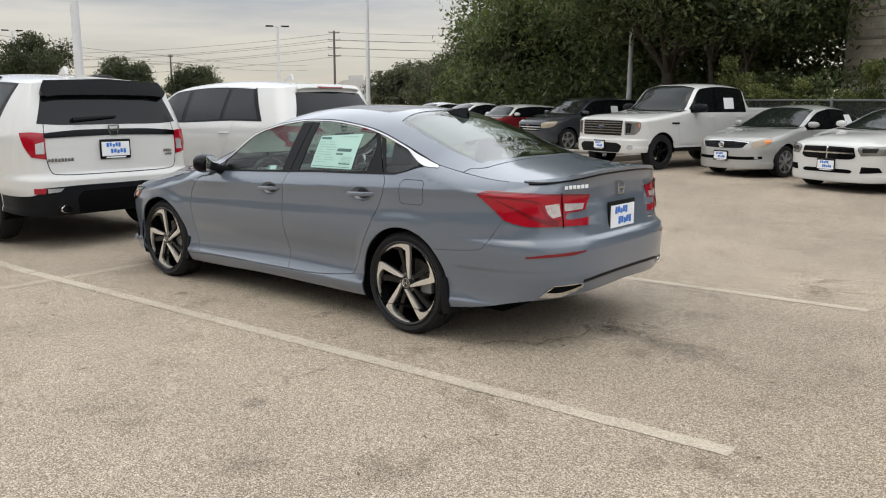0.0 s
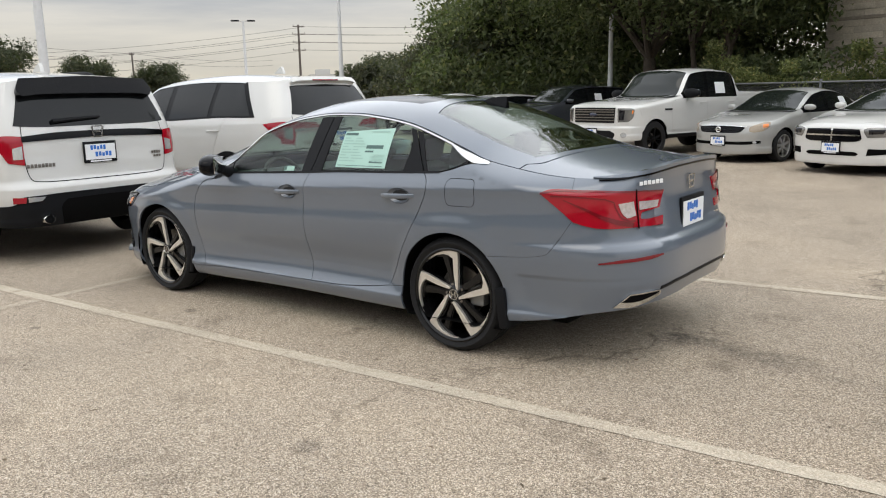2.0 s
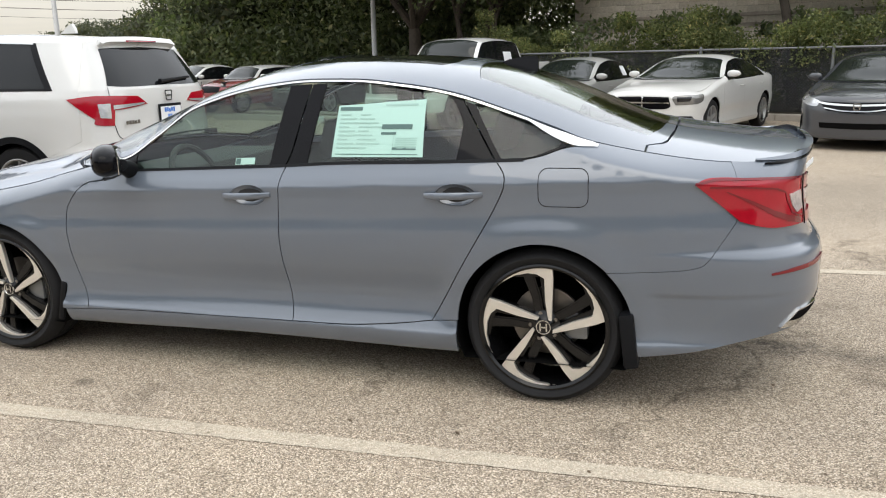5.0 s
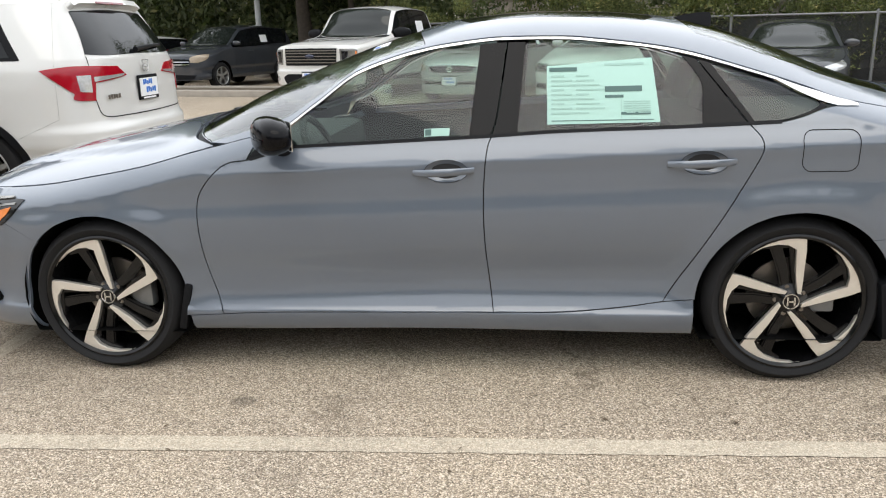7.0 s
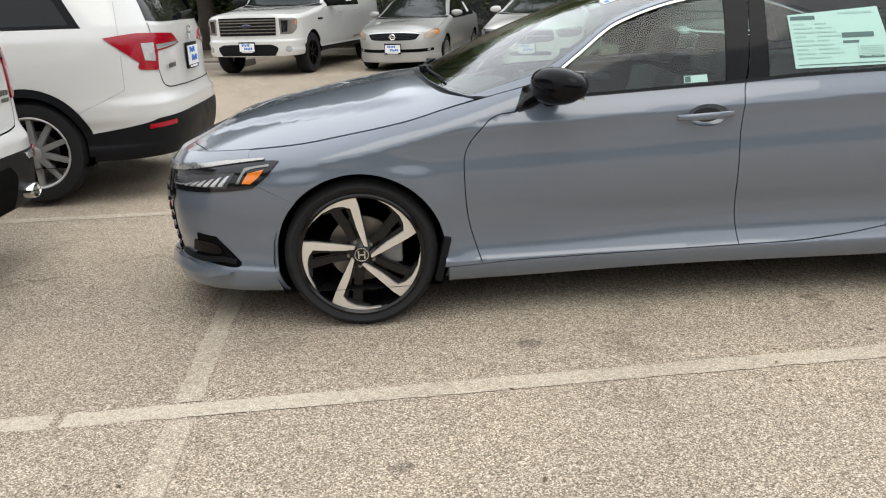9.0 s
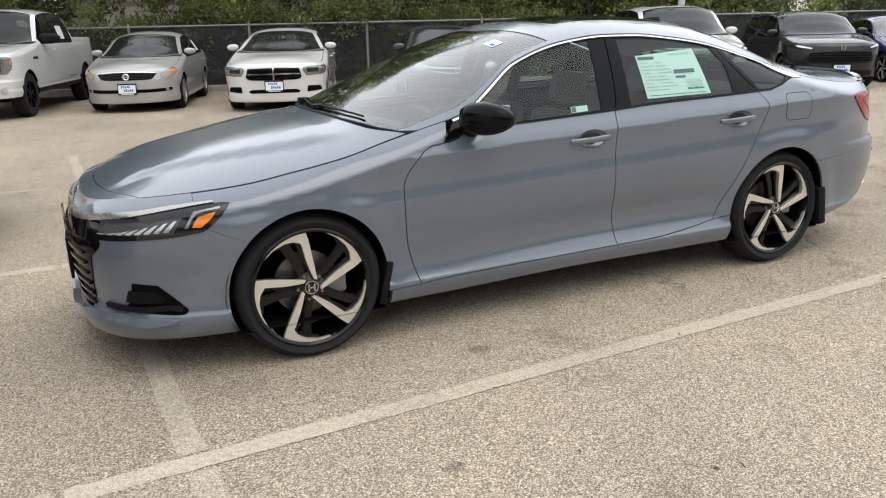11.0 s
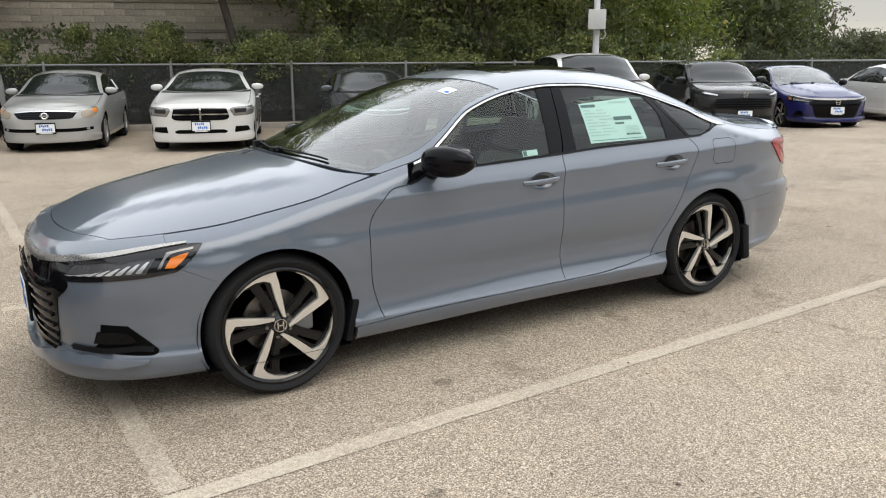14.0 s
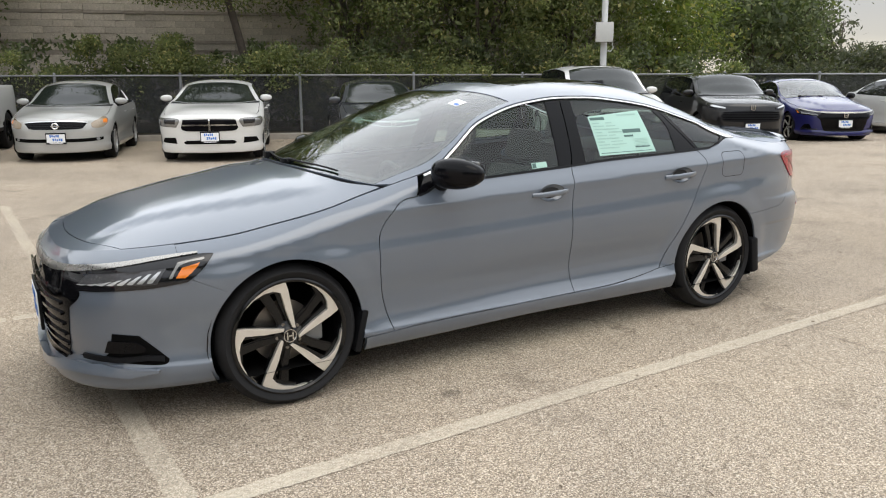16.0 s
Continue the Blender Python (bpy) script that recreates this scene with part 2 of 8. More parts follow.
def ground_material(name="chip_seal_asphalt", cover=0.0):
    """Chip-sealed asphalt, worn pale: stones in dark binder, with stains, oil blots and seams of wear; cover lays old line paint over the stones."""
    m, nodes, links, b = material(name)
    co = nodes.new("ShaderNodeTexCoord").outputs["Object"]
    vor = nodes.new("ShaderNodeTexVoronoi")
    set_in(vor, Scale=235.0, Randomness=1.0)
    links.new(co, vor.inputs["Vector"])
    vor2 = nodes.new("ShaderNodeTexVoronoi")
    set_in(vor2, Scale=150.0)
    links.new(co, vor2.inputs["Vector"])
    sep = nodes.new("ShaderNodeSeparateColor")
    links.new(vor.outputs["Color"], sep.inputs["Color"])
    stone = ramp_node(nodes, links, sep.outputs["Red"], [(0.0, (0.105, 0.089, 0.068)), (0.3, (0.282, 0.238, 0.184)), (0.7, (0.43, 0.366, 0.287)), (1.0, (0.74, 0.66, 0.55))]).outputs["Color"]
    binder = ramp_node(nodes, links, vor.outputs["Distance"], [(0.42, (1, 1, 1)), (0.75, (0.58, 0.56, 0.545))]).outputs["Color"]
    col = mix_node(nodes, links, 0.75, stone, binder, "MULTIPLY")
    chips = nodes.new("ShaderNodeTexVoronoi")
    set_in(chips, Scale=150.0)
    links.new(co, chips.inputs["Vector"])
    pick = nodes.new("ShaderNodeSeparateColor")
    links.new(chips.outputs["Color"], pick.inputs["Color"])
    pale = ramp_node(nodes, links, pick.outputs["Green"], [(0.91, (0, 0, 0)), (0.93, (0.55, 0.55, 0.55))]).outputs["Color"]
    col = mix_node(nodes, links, pale, col, (0.66, 0.60, 0.52))
    pits = ramp_node(nodes, links, pick.outputs["Blue"], [(0.90, (0, 0, 0)), (0.92, (0.48, 0.48, 0.48))]).outputs["Color"]
    col = mix_node(nodes, links, pits, col, (0.105, 0.09, 0.075))
    clump = noise_node(nodes, links, 60.0, 3, 0.6, co)
    col = mix_node(nodes, links, 0.34, col, ramp_node(nodes, links, clump.outputs["Fac"], [(0.3, (0.74, 0.73, 0.72)), (0.7, (1.2, 1.19, 1.18))]).outputs["Color"], "MULTIPLY")
    large = noise_node(nodes, links, 0.33, 6, 0.6, co)
    tone = ramp_node(nodes, links, large.outputs["Fac"], [(0.30, (0.77, 0.755, 0.74)), (0.5, (1.02, 0.99, 0.96)), (0.72, (1.22, 1.17, 1.10))]).outputs["Color"]
    col = mix_node(nodes, links, 1.0, col, tone, "MULTIPLY")
    stain = noise_node(nodes, links, 1.7, 5, 0.65, co)
    spots = ramp_node(nodes, links, stain.outputs["Fac"], [(0.30, (0.58, 0.57, 0.56)), (0.43, (1, 1, 1))]).outputs["Color"]
    col = mix_node(nodes, links, 0.7, col, spots, "MULTIPLY")
    mp = nodes.new("ShaderNodeMapping")
    mp.inputs["Location"].default_value, mp.inputs["Scale"].default_value = (-2.15, 0.16, 0.0), (0.50, 0.40, 0.0)
    links.new(co, mp.inputs["Vector"])
    far_off = nodes.new("ShaderNodeVectorMath")
    far_off.operation = "LENGTH"
    links.new(mp.outputs["Vector"], far_off.inputs[0])
    ragged = nodes.new("ShaderNodeMath")
    ragged.operation = "ADD"
    links.new(far_off.outputs["Value"], ragged.inputs[0])
    links.new(stain.outputs["Fac"], ragged.inputs[1])
    worn = ramp_node(nodes, links, ragged.outputs["Value"], [(0.75, (0.80, 0.795, 0.79)), (1.0, (0.86, 0.855, 0.85))]).outputs["Color"]
    fade = nodes.new("ShaderNodeMapRange")
    fade.inputs["From Min"].default_value, fade.inputs["From Max"].default_value = 0.9, 1.7
    fade.inputs["To Min"].default_value, fade.inputs["To Max"].default_value = 1.0, 0.0
    links.new(ragged.outputs["Value"], fade.inputs["Value"])
    col = mix_node(nodes, links, fade.outputs["Result"], col, mix_node(nodes, links, 1.0, col, worn, "MULTIPLY"))
    # oil blots and a long dark drip stain where cars stop
    fleck = noise_node(nodes, links, 14.0, 5, 0.75, co)
    for cx, cy, rx, ry, turn, dark in ((2.78, -0.03, 0.85, 0.20, -16, 0.50), (2.42, 0.02, 0.30, 0.16, -8, 0.62), (1.65, -2.27, 0.075, 0.07, 20, 0.74), (-0.735, -1.175, 0.060, 0.042, 0, 0.60), (-1.27, -2.02, 0.05, 0.03, 10, 0.62), (-2.2, 7.9, 0.14, 0.07, 0, 0.6)):
        spot = nodes.new("ShaderNodeMapping")
        spot.vector_type = "TEXTURE"
        spot.inputs["Location"].default_value, spot.inputs["Rotation"].default_value, spot.inputs["Scale"].default_value = (cx, cy, 0.0), (0.0, 0.0, math.radians(turn)), (rx, ry, 1.0)
        links.new(co, spot.inputs["Vector"])
        reach = nodes.new("ShaderNodeVectorMath")
        reach.operation = "LENGTH"
        links.new(spot.outputs["Vector"], reach.inputs[0])
        rim = nodes.new("ShaderNodeMath")
        rim.operation = "MULTIPLY_ADD"
        links.new(fleck.outputs["Fac"], rim.inputs[0])
        rim.inputs[1].default_value = 2.6 if rx > 0.2 else 1.0
        links.new(reach.outputs["Value"], rim.inputs[2])
        soak = (1.25, 2.2) if rx > 0.2 else (1.25, 1.55)
        blot = ramp_node(nodes, links, rim.outputs["Value"], [(0.0, (0, 0, 0)), (1.0, (1, 1, 1))])
        span = nodes.new("ShaderNodeMapRange")
        span.inputs["From Min"].default_value, span.inputs["From Max"].default_value = soak
        links.new(rim.outputs["Value"], span.inputs["Value"])
        links.new(span.outputs["Result"], blot.inputs["Fac"])
        shade = mix_node(nodes, links, blot.outputs["Color"], (dark, dark, dark * 1.01), (1, 1, 1))
        col = mix_node(nodes, links, 1.0, col, shade, "MULTIPLY")
    # hair cracks that wander across the slab
    bend = noise_node(nodes, links, 1.1, 4, 0.6, co)
    warp = nodes.new("ShaderNodeVectorMath")
    warp.operation = "ADD"
    links.new(co, warp.inputs[0])
    links.new(bend.outputs["Color"], warp.inputs[1])
    crack = nodes.new("ShaderNodeTexVoronoi")
    crack.feature = "DISTANCE_TO_EDGE"
    set_in(crack, Scale=0.21)
    links.new(warp.outputs["Vector"], crack.inputs["Vector"])
    gap = ramp_node(nodes, links, crack.outputs["Distance"], [(0.0, (0.45, 0.44, 0.43)), (0.0035, (1, 1, 1))]).outputs["Color"]
    broken = noise_node(nodes, links, 0.7, 3, 0.5, co)
    some = ramp_node(nodes, links, broken.outputs["Fac"], [(0.48, (0, 0, 0)), (0.58, (0.7, 0.7, 0.7))]).outputs["Color"]
    col = mix_node(nodes, links, some, col, mix_node(nodes, links, 1.0, col, gap, "MULTIPLY"))
    if cover:
        wear = noise_node(nodes, links, 45.0, 5, 0.75, co)
        big = noise_node(nodes, links, 1.6, 3, 0.6, co)
        both = mix_node(nodes, links, 0.35, wear.outputs["Fac"], big.outputs["Fac"])
        fac = ramp_node(nodes, links, both, [(0.38, (0.22 * cover,) * 3), (0.60, (0.86 * cover,) * 3)]).outputs["Color"]
        col = mix_node(nodes, links, fac, col, (0.60, 0.535, 0.425))
    links.new(col, b.inputs["Base Color"])
    b.inputs["Roughness"].default_value = 0.88
    b.inputs["Specular IOR Level"].default_value = 0.3
    hgt = mix_node(nodes, links, 0.5, vor.outputs["Distance"], vor2.outputs["Distance"])
    bump_node(nodes, links, b, hgt, 0.55, -0.006)
    return m


def leaf_material(name, dark, light, yellow):
    m, nodes, links, b = material(name)
    geo = nodes.new("ShaderNodeNewGeometry")
    col = ramp_node(nodes, links, geo.outputs["Random Per Island"], [(0.0, dark), (0.55, light), (0.84, light), (1.0, yellow)])
    patch_noise = noise_node(nodes, links, 0.9, 3)
    tone = ramp_node(nodes, links, patch_noise.outputs["Fac"], [(0.3, (0.5, 0.5, 0.5)), (0.7, (1.35, 1.3, 1.1))]).outputs["Color"]
    links.new(mix_node(nodes, links, 1.0, col.outputs["Color"], tone, "MULTIPLY"), b.inputs["Base Color"])
    set_in(b, Roughness=0.6, Specular_IOR_Level=0.25)
    trans = nodes.new("ShaderNodeBsdfTranslucent")
    links.new(mix_node(nodes, links, 1.0, col.outputs["Color"], (1.1, 1.3, 0.5), "MULTIPLY"), trans.inputs["Color"])
    add = nodes.new("ShaderNodeMixShader")
    add.inputs["Fac"].default_value = 0.34
    links.new(b.outputs["BSDF"], add.inputs[1])
    links.new(trans.outputs["BSDF"], add.inputs[2])
    links.new(add.outputs["Shader"], nodes["Material Output"].inputs["Surface"])
    return m


def block_material():
    """Split-face concrete block, weathered with runs of dirt."""
    m, nodes, links, b = material("split_face_block")
    co = nodes.new("ShaderNodeTexCoord").outputs["Object"]
    grain, run = noise_node(nodes, links, 16.0, 6, 0.7, co), noise_node(nodes, links, 1.0, 5, 0.6, co, (2.2, 2.2, 0.35))
    info = nodes.new("ShaderNodeObjectInfo")
    col = ramp_node(nodes, links, grain.outputs["Fac"], [(0.3, (0.52, 0.465, 0.39)), (0.7, (0.80, 0.73, 0.64))]).outputs["Color"]
    col = mix_node(nodes, links, 0.8, col, ramp_node(nodes, links, run.outputs["Fac"], [(0.35, (0.6, 0.58, 0.56)), (0.6, (1.05, 1.04, 1.03))]).outputs["Color"], "MULTIPLY")
    links.new(mix_node(nodes, links, 1.0, col, ramp_node(nodes, links, info.outputs["Random"], [(0, (0.88,) * 3), (1, (1.1,) * 3)]).outputs["Color"], "MULTIPLY"), b.inputs["Base Color"])
    b.inputs["Roughness"].default_value = 0.95
    bump_node(nodes, links, b, grain.outputs["Fac"], 0.8, 0.03)
    return m


GROUND = ground_material()
LINE_PAINT = ground_material("worn_line_paint", 0.76)
LINE_FAINT = ground_material("faint_line_paint", 0.50)
LEAF_OAK = leaf_material("oak_leaves", (0.060, 0.076, 0.046), (0.140, 0.168, 0.100), (0.26, 0.26, 0.15))
LEAF_VINE = leaf_material("vine_leaves", (0.072, 0.088, 0.042), (0.195, 0.225, 0.105), (0.44, 0.38, 0.19))
LEAF_BRIGHT = leaf_material("elm_leaves", (0.08, 0.11, 0.035), (0.19, 0.23, 0.075), (0.42, 0.36, 0.12))
LEAF_FAR = leaf_material("far_leaves", (0.050, 0.056, 0.046), (0.090, 0.098, 0.074), (0.16, 0.145, 0.105))
LEAF_DIM = leaf_material("dim_leaves", (0.026, 0.032, 0.022), (0.062, 0.072, 0.048), (0.12, 0.11, 0.07))
BARK = plain("bark", (0.075, 0.06, 0.047), 0.95, spread=0.4, scale=12, bump=0.8)
BLOCK = block_material()
BLOCK_BAND = plain("block_band", (0.34, 0.295, 0.25), 0.95, spread=0.2, scale=6, bump=0.5)
CONCRETE = plain("kerb_concrete", (0.33, 0.30, 0.26), 0.9, spread=0.2, scale=5, bump=0.5)
GALV = plain("galvanised_steel", (0.24, 0.245, 0.25), 0.5, 0.5, 0.15, 20)
FENCE_DARK = plain("fence_wire", (0.05, 0.052, 0.055), 0.6, 0.4)
def shade_sheet_material():
    """Dark half see-through sheet: the shade behind the wire put into one colour."""
    m, nodes, links, b = material("shade_cloth")
    b.inputs["Base Color"].default_value = (0.030, 0.031, 0.032, 1)
    b.inputs["Roughness"].default_value = 0.9
    patchy = noise_node(nodes, links, 2.2, 4)
    links.new(ramp_node(nodes, links, patchy.outputs["Fac"], [(0.3, (0.30,) * 3), (0.7, (0.62,) * 3)]).outputs["Color"], b.inputs["Alpha"])
    return m


SHADE_SHEET = shade_sheet_material()
POLE_WHITE = plain("pole_white_paint", (0.62, 0.63, 0.64), 0.5, spread=0.08)
POLE_DARK = plain("pole_timber", (0.10, 0.085, 0.075), 0.9)
BOX_GREY = plain("cabinet_grey", (0.52, 0.52, 0.50), 0.5, spread=0.06)
SOIL = plain("leaf_litter", (0.10, 0.080, 0.055), 0.95, spread=0.45, scale=14, bump=0.8)
FAR_WALL = plain("far_building", (0.45, 0.44, 0.42), 0.9)


# ---- building tools ----
def part(name, bm, mat, parent, label="", smooth=True, kind=""):
    """One mesh object under a thing, from a bmesh."""
    me = bpy.data.meshes.new(name)
    bm.to_mesh(me)
    bm.free()
    me.materials.append(mat)
    if smooth:
        me.shade_smooth()
        me.set_sharp_from_angle(angle=radians(38))
    ob = new(name, me)
    ob.parent = parent
    return tagged(ob, label, kind=kind)


def mesh_part(name, verts, faces, mat, parent, label="", normals=None):
    me = bpy.data.meshes.new(name)
    me.from_pydata([tuple(v) for v in verts], [], faces)
    me.materials.append(mat)
    me.update()
    if normals is not None:
        me.shade_smooth()
        me.normals_split_custom_set_from_vertices([tuple(n) for n in normals])
    ob = new(name, me)
    ob.parent = parent
    return tagged(ob, label)


def thing(name, label, category, m=None, group="", kind=""):
    ob = new(name)
    ob.empty_display_size = 0.2
    if m is not None:
        ob.matrix_basis = m
    return tagged(ob, label, category, group, kind)


def box(bm, lo, hi, bevel=0.0, m=None, seg=2):
    mid, size = [(a + b) / 2 for a, b in zip(lo, hi)], [abs(b - a) for a, b in zip(lo, hi)]
    mat = Matrix.Translation(mid) @ Matrix.Diagonal((*size, 1))
    if m is not None:
        mat = m @ mat
    vs = bmesh.ops.create_cube(bm, size=1.0, matrix=mat)["verts"]
    if bevel:
        es = list({e for v in vs for e in v.link_edges})
        bmesh.ops.bevel(bm, geom=es, offset=bevel, segments=seg, affect="EDGES", profile=0.6)
    return bm


def tube(bm, a, b, r0, r1=None, n=10, caps=True):
    a, b = Vector(a), Vector(b)
    d = b - a
    m = Matrix.Translation((a + b) / 2) @ d.to_track_quat("Z", "Y").to_matrix().to_4x4()
    bmesh.ops.create_cone(bm, cap_ends=caps, segments=n, radius1=r0, radius2=r0 if r1 is None else r1, depth=d.length, matrix=m)
    return bm


def lathe(bm, profile, n=48, axis_m=None, closed=False):
    """Turns (radius, along) pairs round the y axis."""
    rings = []
    for r, a in profile:
        ring = []
        for k in range(n):
            t = 2 * math.pi * k / n
            v = Vector((r * math.cos(t), a, r * math.sin(t)))
            ring.append(bm.verts.new(axis_m @ v if axis_m is not None else v))
        rings.append(ring)
    pairs = list(zip(rings, rings[1:])) + ([(rings[-1], rings[0])] if closed else [])
    for p, q in pairs:
        for k in range(n):
            bm.faces.new((p[k], p[(k + 1) % n], q[(k + 1) % n], q[k]))
    return bm


def slab(bm, loop, y0, y1, bevel=0.0, m=None):
    """A flat shape given as (x, z) pairs, filled and given depth from y0 to y1."""
    vs = [bm.verts.new((x, y0, z)) for x, z in loop]
    f = bm.faces.new(vs)
    f.normal_update()
    ext = bmesh.ops.extrude_face_region(bm, geom=[f])["geom"]
    top = [g for g in ext if isinstance(g, bmesh.types.BMVert)]
    for v in top:
        v.co.y = y1
    allv = vs + top
    fs = list({g for v in allv for g in v.link_faces})
    bmesh.ops.recalc_face_normals(bm, faces=fs)
    if bevel:
        edges = [e for e in {e for v in top for e in v.link_edges} if e.verts[0] in top and e.verts[1] in top]
        bmesh.ops.bevel(bm, geom=edges, offset=bevel, segments=2, affect="EDGES")
    if m is not None:
        bmesh.ops.transform(bm, matrix=m, verts=[v for v in bm.verts])
    return bm


def curve(*pairs):
    """A smooth function through (x, value) pairs, flat outside them, with no overshoot."""
    xs, ys = np.array([p[0] for p in pairs], float), np.array([p[1] for p in pairs], float)
    h = np.diff(xs)
    d = np.diff(ys) / h
    m = np.zeros(len(xs))
    for i in range(1, len(xs) - 1):
        if d[i - 1] * d[i] > 0:
            w1, w2 = 2 * h[i] + h[i - 1], h[i] + 2 * h[i - 1]
            m[i] = (w1 + w2) / (w1 / d[i - 1] + w2 / d[i])
    m[0], m[-1] = d[0], d[-1]

    def f(q):
        q = np.clip(np.asarray(q, float), xs[0], xs[-1])
        i = np.clip(np.searchsorted(xs, q) - 1, 0, len(xs) - 2)
        t = (q - xs[i]) / h[i]
        return (ys[i] * (1 + 2 * t) * (1 - t) ** 2 + h[i] * m[i] * t * (1 - t) ** 2
                + ys[i + 1] * t * t * (3 - 2 * t) + h[i] * m[i + 1] * t * t * (t - 1))
    return f


def step01(a, b, x):
    t = np.clip((np.asarray(x, float) - a) / (b - a), 0, 1)
    return t * t * (3 - 2 * t)


def spline(pts, n=8):
    """A smooth open line through points of the plane."""
    p = [np.array(q, float) for q in pts]
    if len(p) == 2:
        return p
    out = []
    for i in range(len(p) - 1):
        a, b = p[max(i - 1, 0)], p[min(i + 2, len(p) - 1)]
        for k in range(n):
            t = k / n
            out.append(0.5 * (2 * p[i] + (p[i + 1] - a) * t + (2 * a - 5 * p[i] + 4 * p[i + 1] - b) * t * t
                              + (3 * p[i] - a - 3 * p[i + 1] + b) * t ** 3))
    return out + [p[-1]]


def outline(*runs):
    """One closed loop out of smooth runs that meet in corners."""
    loop = []
    for r in runs:
        for q in spline(r):
            if not loop or np.hypot(*(q - loop[-1])) > 1e-4:
                loop.append(q)
    if np.hypot(*(loop[0] - loop[-1])) < 1e-4:
        loop.pop()
    return np.array(loop)


def arc(cx, cz, r, a0, a1, n=24):
    return [(cx + r * math.cos(radians(a0 + (a1 - a0) * k / n)), cz + r * math.sin(radians(a0 + (a1 - a0) * k / n))) for k in range(n + 1)]


def inside(loop, pts):
    x, y = pts[:, 0], pts[:, 1]
    res = np.zeros(len(pts), bool)
    a, b = loop, np.roll(loop, -1, axis=0)
    for (x0, y0), (x1, y1) in zip(a, b):
        if y0 == y1:
            continue
        res ^= ((y0 > y) != (y1 > y)) & (x < (x1 - x0) * (y - y0) / (y1 - y0) + x0)
    return res


def densify(loop, step):
    out = []
    for a, b in zip(loop, np.roll(loop, -1, axis=0)):
        n = max(1, int(math.ceil(np.hypot(*(b - a)) / step)))
        out += [a + (b - a) * k / n for k in range(n)]
    return np.array(out)


def shrunk(loop, gap):
    area = 0.5 * np.sum(loop[:, 0] * np.roll(loop[:, 1], -1) - np.roll(loop[:, 0], -1) * loop[:, 1])
    sign = 1 if area > 0 else -1
    e0, e1 = loop - np.roll(loop, 1, axis=0), np.roll(loop, -1, axis=0) - loop
    n0 = np.stack([-e0[:, 1], e0[:, 0]], 1) / np.maximum(np.hypot(e0[:, 0], e0[:, 1]), 1e-9)[:, None]
    n1 = np.stack([-e1[:, 1], e1[:, 0]], 1) / np.maximum(np.hypot(e1[:, 0], e1[:, 1]), 1e-9)[:, None]
    n = n0 + n1
    n /= np.maximum(np.hypot(n[:, 0], n[:, 1]), 0.5)[:, None]
    return loop + sign * gap * n


from mathutils.geometry import delaunay_2d_cdt


def top_mesh(surf, loop, holes=(), step=0.04, gap=0.0, depth=0.012, lift=0.0, side=1):
    """patch_mesh for the upper surfaces, cut evenly both ways."""
    return patch_mesh(surf, loop, holes, step, gap, depth, lift, side, 1.0)


